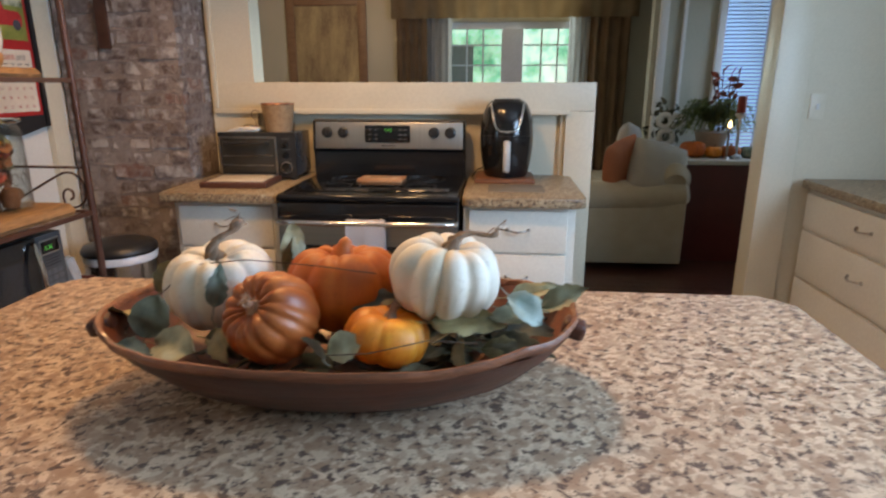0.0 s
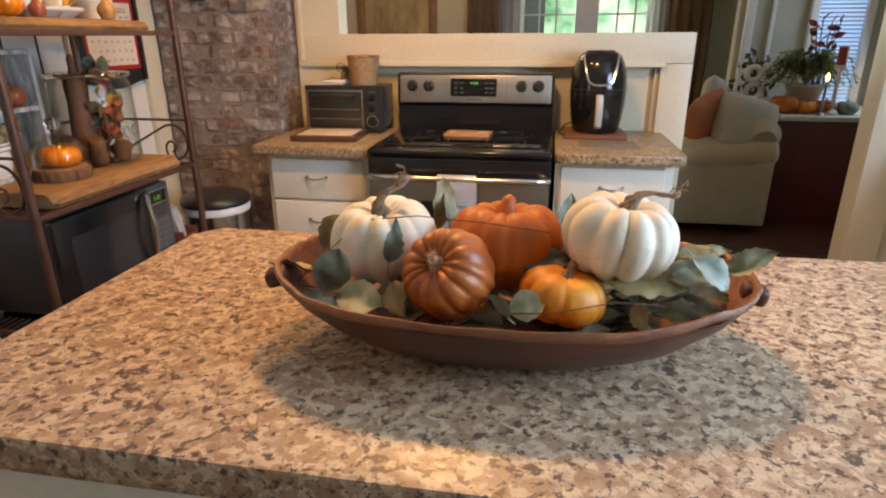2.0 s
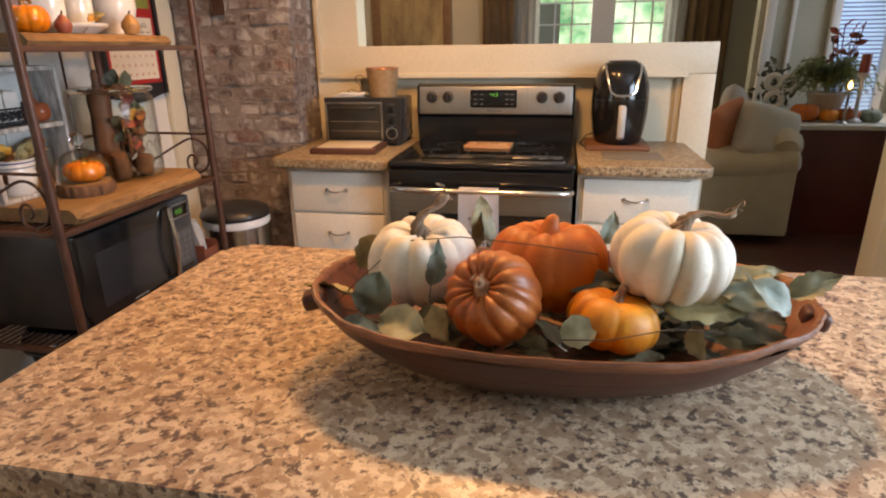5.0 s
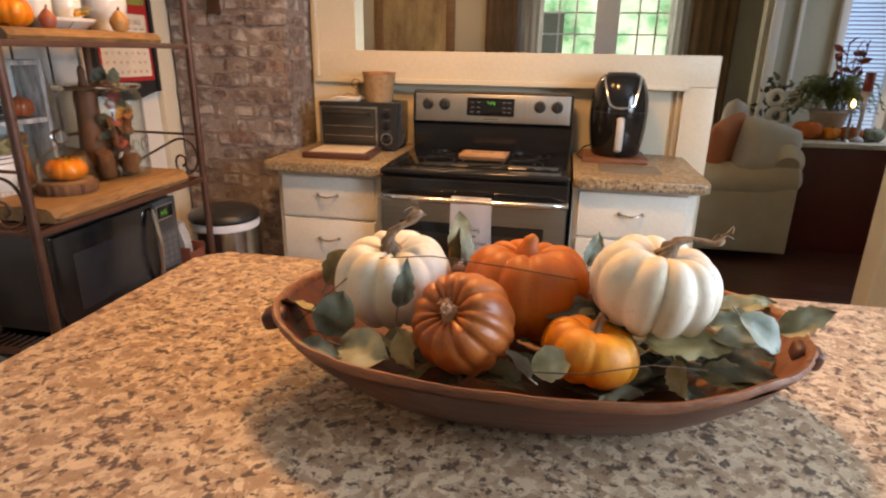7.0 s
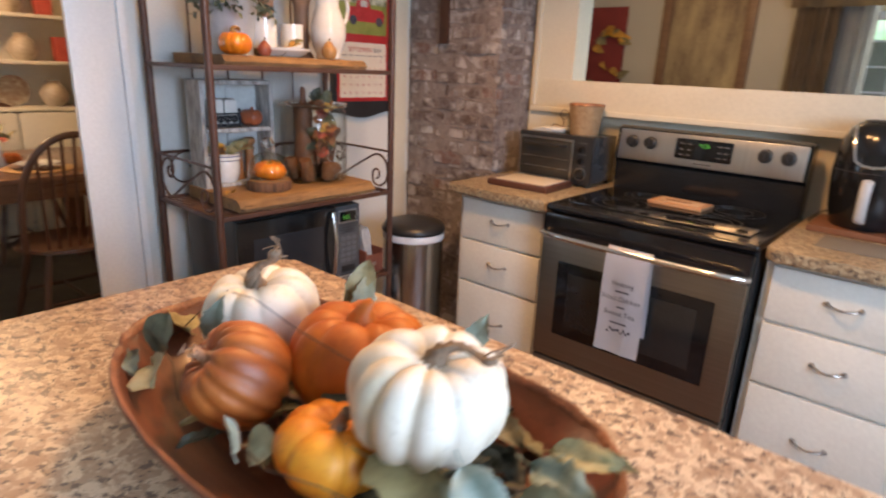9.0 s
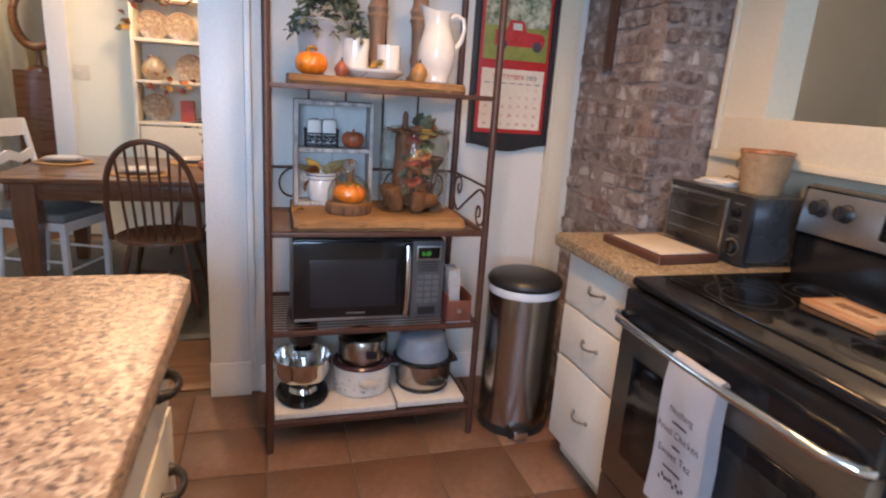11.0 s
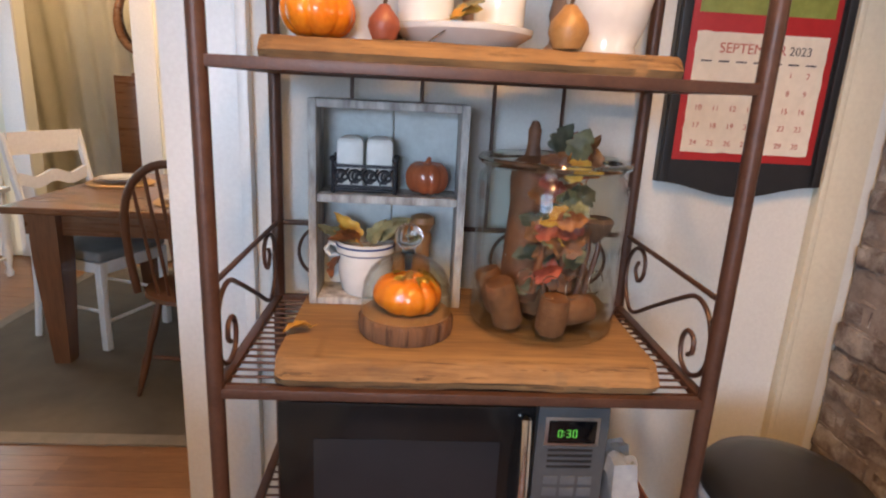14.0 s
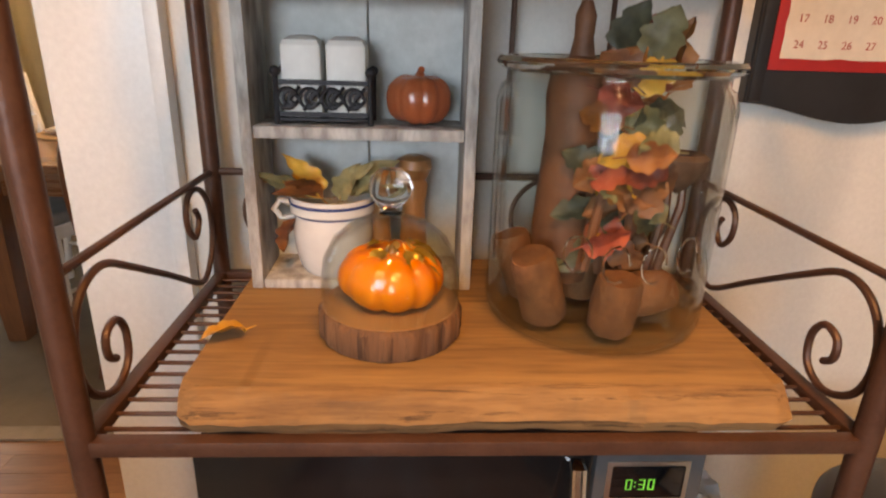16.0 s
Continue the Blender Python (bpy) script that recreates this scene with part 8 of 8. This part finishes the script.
bm = bmesh.new()
bm_tube(bm, [(1.12, 0.02, 0.66), (1.12, 0.06, 0.68), (1.12, 0.9, 0.70), (1.12, 1.9, 0.68), (1.12, 1.95, 0.66)], [0.08, 0.125, 0.13, 0.125, 0.08], 20)
part("back_roll", bm, SOFA_C, SF)
boxed("back_panel", (1.02, 1.225, 0.05, 1.95, 0.40, 0.70), SOFA_C, SF, 0.03, seg=3)
boxed("seat_cushion", (0.18, 1.0, 0.19, 1.05, 0.401, 0.53), SOFA_C, SF, 0.04, seg=3)
boxed("seat_cushion", (0.18, 1.0, 1.06, 1.94, 0.401, 0.53), SOFA_C, SF, 0.04, seg=3)


def cushion(name, m, w, h, d, material, label):
    bm = bmesh.new()
    n = 16
    for side in (1, -1):
        g = []
        for i in range(n + 1):
            row = []
            for j in range(n + 1):
                u, v = 2 * i / n - 1, 2 * j / n - 1
                k = max(0.0, (1 - u ** 4) * (1 - v ** 4)) ** 0.5
                pin = 1 - 0.06 * (abs(u) * abs(v)) ** 2
                row.append(bm.verts.new((u * w / 2 * pin, side * d / 2 * k, v * h / 2 * pin)))
            g.append(row)
        for a, b in zip(g, g[1:]):
            for j in range(n):
                bm.faces.new((a[j], a[j + 1], b[j + 1], b[j]))
    bmesh.ops.remove_doubles(bm, verts=bm.verts, dist=1e-4)
    return tagged(part(name, bm, material, None, "", m, angle=80), label, "cushion", "sofa cushions")


cushion("sofa_pillow", pose(0.885, 6.04, 0.76, 8, -14, 50), 0.40, 0.40, 0.15, surf("orange_cushion_cloth", (0.33, 0.10, 0.04), (0.45, 0.16, 0.07), 7, 0.9, bump=0.3, fine=220), "burnt orange square cushion on the sofa")
cushion("sofa_pillow", pose(1.145, 6.00, 0.74, -14, 14, 12), 0.44, 0.40, 0.22, surf("stone_cushion_cloth", (0.36, 0.33, 0.27), (0.44, 0.41, 0.34), 7, 0.9, bump=0.3, fine=220), "plump stone-coloured cushion on the sofa arm")
cushion("sofa_pillow", pose(1.03, 6.45, 0.80, 0, 10, 70), 0.5, 0.48, 0.18, surf("pale_blue_print_cloth", (0.40, 0.42, 0.42), (0.52, 0.46, 0.40), 12, 0.9, bump=0.3, fine=220), "pale blue and cream printed cushion")

# dark red ledge with white sill and display
LD = thing("window_ledge", pose(1.26, 6.16, -0.012), "dark red panelled ledge with white sill", "ledge", kind="structure")
boxed("panel", (0, 1.19, 0.0, 0.75, 0, 0.765), surf("dark_red_panel", (0.075, 0.012, 0.010), (0.12, 0.022, 0.018), 6, 0.35, bump=0.05), LD, 0.003, "dark red painted panel")
boxed("sill", (-0.14, 1.19, -0.03, 0.78, 0.766, 0.80), surf("grey_white_sill", (0.50, 0.50, 0.45), (0.58, 0.58, 0.53), 6, 0.4), LD, 0.006, "white sill")
LDZ = 0.789
structure("wall_bay", (1.26, 2.45, 6.96, 7.06, 0.79, CH), GREY_WALL, "grey-green bay wall behind the ledge")
FR = thing("bay_frame", pose(1.26, 6.955, LDZ), "white bay window frame with blinds", "window", kind="structure")
for d in ((0.04, 0.11, -0.05, 0, 0, 1.6), (0.235, 0.265, -0.03, 0, 0, 1.6), (0.112, 0.234, -0.03, 0, 0.28, 0.31), (0.52, 0.58, -0.05, 0, 0, 1.6), (0.92, 0.98, -0.05, 0, 0, 1.6), (0.581, 0.919, -0.05, 0, 1.3, 1.36)):
    boxed("frame", d, TRIM, FR, 0.004)
# no opening here: the pane glows blue to imitate daylight behind the blinds
boxed("daylight_pane", (0.581, 0.919, -0.012, -0.008, 0.0, 1.299), glow("sky_blue_glow", (0.35, 0.62, 1.0), 0.9), FR, 0.0, "blue pane glowing in place of daylight")
# white slats, with the blue of the daylight put into their colour
BLIND = surf("blue_tinted_slat", (0.45, 0.55, 0.62), (0.52, 0.62, 0.7), 6, 0.5, bump=0)
for k in range(40):
    bm = bmesh.new()
    v = bm_box(bm, 0.585, 0.915, -0.011, 0.011, -0.0008, 0.0008)
    bm_move(bm, v, pose(0, -0.032, 0.06 + 0.031 * k, 38, 0, 0))
    part("blind_slat", bm, BLIND, FR)
# display on the ledge
FP = thing("fern_plant", pose(1.68, 6.50, LDZ) @ Matrix.Scale(1.25, 4), "feathery green fern in a pale pot", "plant")
lathed("pot", [(0, 0), (0.07, 0), (0.10, 0.14), (0.11, 0.15), (0.10, 0.16), (0, 0.13)], surf("pale_pot", (0.30, 0.27, 0.22), (0.42, 0.38, 0.32), 12, 0.6), FP, 28)
FERN = leaf_mat("fern_green", (0.07, 0.10, 0.02), (0.20, 0.23, 0.06))
pr = random.Random(14)
for k in range(110):
    a, rch = pr.uniform(0, 2 * math.pi), pr.uniform(0.10, 0.27)
    bm = bmesh.new()
    pts = [Vector((math.cos(a) * rch * u, math.sin(a) * rch * u * 0.8, 0.15 + 0.20 * math.sin(u * 2.7) * (0.6 + 0.6 * pr.random()) - 0.05 * u * u)) for u in (0, 0.2, 0.4, 0.6, 0.8, 1)]
    bm_tube(bm, pts, 0.0016, 4)
    side = Vector((-math.sin(a), math.cos(a), 0))
    for i in range(14):
        u = 0.2 + 0.8 * i / 13
        p = pts[min(5, int(u * 5))].lerp(pts[min(5, int(u * 5) + 1)], u * 5 - int(u * 5))
        for s in (-1, 1):
            L = 0.055 * (1.2 - u)
            t_ = p + s * side * L + Vector((math.cos(a) * 0.015, math.sin(a) * 0.015, -0.01))
            w_ = Vector((math.cos(a) * 0.008, math.sin(a) * 0.008, 0))
            bm.faces.new([bm.verts.new(q) for q in (p - w_, t_, p + w_)])
    part("frond", bm, FERN, FP)
WR = thing("owl_wreath", pose(1.33, 6.62, LDZ), "dark twig bush with white round ornaments", "decoration")
for k in range(70):
    a, r = pr.uniform(0, 2 * math.pi), pr.uniform(0.02, 0.16)
    bm = bmesh.new()
    bm_leaf(bm, 0.075, 0.035, 0.3, 0.3, "pointed", 5, 2, seed=k)
    part("leaf", bm, LEAF_DARK, WR, "", pose(r * math.cos(a) * 0.9, r * math.sin(a) * 0.4, 0.05 + pr.uniform(0, 0.36), pr.uniform(0, 360), pr.uniform(-80, 30), pr.uniform(0, 360)), angle=80)
for x, z, r in ((0.0, 0.14, 0.055), (0.08, 0.27, 0.045), (-0.02, 0.27, 0.05)):
    bm = bmesh.new()
    bm_tube(bm, [(x + r * math.cos(radians(a)), -0.10, z + r * math.sin(radians(a))) for a in range(0, 360, 18)], 0.022, 10, closed=True)
    part("white_ring", bm, surf("white_yarn", (0.55, 0.53, 0.48), (0.66, 0.64, 0.58), 30, 0.9, bump=0.5), WR, "white ring ornament")
for x, y, r, mt in ((1.50, 6.36, 0.10, ORANGE_SKIN), (1.66, 6.34, 0.07, GOURD_SKIN), (1.78, 6.33, 0.08, TERRA_SKIN), (1.92, 6.32, 0.075, LEAF_TEAL)):
    pumpkin("ledge_pumpkin", pose(x, y, LDZ + r * 0.62), r, r * 1.3, 9, 0.1, mt, SHORT, STEM_WOOD, "dusky decorative pumpkin on the window ledge", x * 7, 0.12, n=60)
CD2 = thing("pillar_candle", pose(1.80, 6.27, LDZ), "dark red pillar candle on a tall pale holder", "candle")
lathed("holder", [(0, 0), (0.05, 0), (0.045, 0.02), (0.014, 0.04), (0.012, 0.30), (0.04, 0.33), (0.04, 0.345), (0, 0.345)], surf("pale_holder", (0.35, 0.38, 0.40), (0.48, 0.5, 0.52), 10, 0.4), CD2, 20)
lathed("candle", [(0, 0.346), (0.032, 0.346), (0.032, 0.47), (0, 0.468)], surf("dark_red_wax", (0.22, 0.03, 0.02), (0.32, 0.05, 0.035), 10, 0.4), CD2, 20)
TL = thing("candle_lamp", pose(1.72, 6.24, LDZ), "small candle lamp with a warm glowing bulb", "lamp")
lathed("stem", [(0, 0), (0.03, 0), (0.01, 0.02), (0.008, 0.22), (0.015, 0.23), (0, 0.235)], PEWTER, TL, 16)
lathed("bulb", [(0, 0.236), (0.012, 0.245), (0.014, 0.262), (0.006, 0.285), (0, 0.295)], glow("warm_bulb", (1.0, 0.66, 0.30), 9.0), TL, 16, label="glowing bulb")
RBR = thing("red_berry_branches", pose(1.77, 6.56, LDZ), "tall red leaf branches standing behind the fern", "branches")
for k in range(6):
    a = k * 1.05
    top = (0.10 * math.cos(a), 0.05 * math.sin(a), 0.55 + 0.18 * pr.random())
    tube("branch", [(0, 0, 0), (top[0] * 0.4, top[1] * 0.4, 0.3), top], 0.004, TWIG, RBR, 6)
    for j in range(4):
        bm = bmesh.new()
        bm_leaf(bm, 0.08, 0.05, 0.3, 0.3, "lobed", 6, 4, seed=k * 5 + j)
        part("leaf", bm, LEAF_RED, RBR, "", pose(top[0] * (0.6 + 0.12 * j), top[1], top[2] * (0.62 + 0.12 * j), pr.uniform(0, 180), pr.uniform(-60, 60), pr.uniform(0, 360)), angle=80)

# ---- ceiling lights ----
for x, y in ((-1.10, 3.50), (-0.55, 3.10)):
    CLT = thing("ceiling_light", pose(x, y, CH), "round flush ceiling light with a warm glass shade", "ceiling light", "kitchen ceiling lights")
    lathed("base", [(0, -0.002), (0.13, -0.002), (0.135, -0.02), (0.12, -0.03), (0, -0.03)], PEWTER, CLT, 32)

# ---- chimney bricks ----


def brick_mat():
    m, nt, b = nodes_of("old_whitewashed_brick")
    v = coords(nt, (1, 1, 1), "Object")
    info = nt.nodes.new("ShaderNodeObjectInfo")
    off = nt.nodes.new("ShaderNodeVectorMath")
    off.operation = "ADD"
    nt.links.new(v, off.inputs[0])
    nt.links.new(info.outputs["Location"], off.inputs[1])
    n1, n2, n3 = (noise_tex(nt, off.outputs[0], s, 5.0, 0.62) for s in (9, 38, 140))
    base = ramp(nt, info.outputs["Random"], [(0.0, (0.11, 0.068, 0.060)), (0.35, (0.155, 0.105, 0.092)), (0.6, (0.12, 0.083, 0.076)), (0.85, (0.20, 0.145, 0.128)), (1.0, (0.21, 0.088, 0.062))])
    col = blend(nt, ramp(nt, n2, [(0.42, (0, 0, 0)), (0.62, (0.6, 0.6, 0.6))]), base, (0.30, 0.25, 0.22))
    col = blend(nt, ramp(nt, n1, [(0.47, (0, 0, 0)), (0.62, (0.75, 0.75, 0.75))]), col, (0.58, 0.53, 0.50))
    col = blend(nt, ramp(nt, n3, [(0.60, (0, 0, 0)), (0.72, (0.6, 0.6, 0.6))]), col, (0.05, 0.035, 0.03))
    nt.links.new(col, b.inputs["Base Color"])
    b.inputs["Roughness"].default_value = 0.62
    mix = blend(nt, 0.4, n2, n3)
    relief(nt, b, mix, 1.0, 0.02)
    return m


BRICK = brick_mat()
X0, X1, Y0, Y1 = -2.115, -1.524, 4.235, 4.60
CHIM = tagged(boxed("chimney", (X0 + 0.006, X1 - 0.004, Y0 + 0.004, Y1, 0, CH), MORTAR), "old whitewashed brick chimney with rough mortar", "chimney", kind="structure")
br = random.Random(77)


def brick_mesh(name, L, D, H, seed):
    bm = bmesh.new()
    bm_box(bm, 0, L, 0, D, 0, H)
    bmesh.ops.subdivide_edges(bm, edges=[e for e in bm.edges if abs(e.verts[0].co.x - e.verts[1].co.x) > 0.05], cuts=2)
    es = [e for e in bm.edges if min(v.co.y for v in e.verts) < 1e-6]
    bmesh.ops.bevel(bm, geom=es, offset=0.006, segments=2, affect="EDGES")
    for v in bm.verts:
        v.co += 0.010 * noise.noise_vector(v.co * 40 + Vector((seed, 0, 0)))
    return mesh_of(name, bm, BRICK, 60)


FULL = [brick_mesh("brick", 0.190, 0.05, 0.058, s) for s in range(5)]
HALF = [brick_mesh("brick", 0.092, 0.05, 0.058, s + 9) for s in range(4)]
SHORTS = [brick_mesh("brick", 0.140, 0.05, 0.058, s + 20) for s in range(3)]
COURSE = 0.069
for r in range(int(CH / COURSE)):
    z = 0.004 + r * COURSE
    x = X0 + 0.004
    seq = ("F", "F", "F") if r % 2 else ("H", "F", "F", "H")
    gap = 0.010 if r % 2 else 0.0085
    for s in seq:
        me = br.choice({"F": FULL, "H": HALF}[s])
        L = {"F": 0.190, "H": 0.092}[s]
        part("brick", me, BRICK, CHIM, "", pose(x + br.uniform(-0.003, 0.003), Y0 + br.uniform(-0.006, 0.004), z + br.uniform(-0.002, 0.002), br.uniform(-1, 1), br.uniform(-1.2, 1.2), br.uniform(-0.6, 0.6)) @ Matrix.Diagonal((br.uniform(0.95, 1.03), 1, br.uniform(0.86, 1.1), 1)))
        x += L + gap
    me = br.choice(SHORTS)
    part("brick", me, BRICK, CHIM, "", pose(X1 + br.uniform(-0.004, 0.002), Y0 + 0.045 + (0.012 if r % 2 else 0), z + br.uniform(-0.002, 0.002), 0, 0, 90))
    me = br.choice(HALF)
    part("brick", me, BRICK, CHIM, "", pose(X1 + br.uniform(-0.004, 0.002), Y0 + 0.200 + (0.012 if r % 2 else 0), z + br.uniform(-0.002, 0.002), 0, 0, 90))
# smeared mortar lumps
bm = bmesh.new()
for k in range(520):
    z = 0.004 + br.randrange(34) * COURSE + 0.062
    if br.random() < 0.75:
        c = Vector((br.uniform(X0 + 0.02, X1 - 0.02), Y0 + 0.006, z))
        sc = (br.uniform(0.012, 0.05), 0.006, br.uniform(0.005, 0.012))
    else:
        c = Vector((X1 - 0.006, br.uniform(Y0 + 0.04, KN - 0.03), z))
        sc = (0.006, br.uniform(0.012, 0.035), br.uniform(0.005, 0.012))
    vs = bmesh.ops.create_icosphere(bm, subdivisions=1, radius=1.0)["verts"]
    for v in vs:
        v.co = c + Vector((v.co.x * sc[0], v.co.y * sc[1], v.co.z * sc[2])) * (1 + 0.25 * noise.noise(v.co * 3 + c * 20))
part("mortar_smears", bm, MORTAR, CHIM, "rough mortar smears")["kind"] = "stuff"

# ---- floor tiles and boards ----
FLOOR = bpy.data.objects["floor"]
TS, GAP = 0.305, 0.008
tile_me = []
for s in range(3):
    bm = bmesh.new()
    bm_box(bm, 0, TS - GAP, 0, TS - GAP, -0.012, 0.0)
    bmesh.ops.bevel(bm, geom=[e for e in bm.edges if max(v.co.z for v in e.verts) > -1e-6 and min(v.co.z for v in e.verts) > -1e-6], offset=0.003, segments=1, affect="EDGES")
    tile_me.append(mesh_of("tile", bm, TILE, 50))
nx, ny = int((KE - KW) / TS) + 1, int((KN - KS) / TS) + 1
for i in range(nx):
    for j in range(ny):
        x, y = KW + i * TS, KS + 0.20 + j * TS
        if x + TS > KE + 0.1 or (x > -0.9 and x + TS < 0.42 and y > 2.05 and y + TS < 2.6):
            continue
        part("tile", br.choice(tile_me), TILE, FLOOR, "", pose(x, y, br.uniform(-0.0012, 0.0)))
for nm, mt, x0, x1, y0, y1, w, L in (("floor_dining", PLANK, -5.1, KW - 0.12, -0.45, 4.9, 0.083, 1.2), ("floor_living", DARK_PLANK, -3.28, 2.45, 4.75, 7.6, 0.09, 1.4)):
    par = bpy.data.objects[nm]
    along_y = nm == "floor_dining"
    bm = bmesh.new()
    if along_y:
        bm_box(bm, 0, w - 0.0015, 0, L - 0.0015, -0.01, 0.0)
    else:
        bm_box(bm, 0, L - 0.0015, 0, w - 0.0015, -0.01, 0.0)
    bme = mesh_of("board", bm, mt, 50)
    span, run = ((x1 - x0), (y1 - y0)) if along_y else ((y1 - y0), (x1 - x0))
    for i in range(int(span / w)):
        s = -br.uniform(0, L)
        while s < run:
            a, e = max(s, 0.0), min(s + L, run)
            if e - a > 0.04:
                at, cut = ((x0 + i * w, y0 + a), (1, (e - a) / L, 1, 1)) if along_y else ((x0 + a, y0 + i * w), ((e - a) / L, 1, 1, 1))
                part("board", bme, mt, par, "", pose(at[0], at[1], -0.0105 + br.uniform(-0.0006, 0)) @ Matrix.Diagonal(cut))
            s += L
THR = boxed("threshold", (KW - 0.19, KW - 0.05, 0.72, 2.654, -0.010, 0.006), PLANK, None, 0.004)
tagged(THR, "brown oak threshold strip in the opening", "threshold", kind="structure")
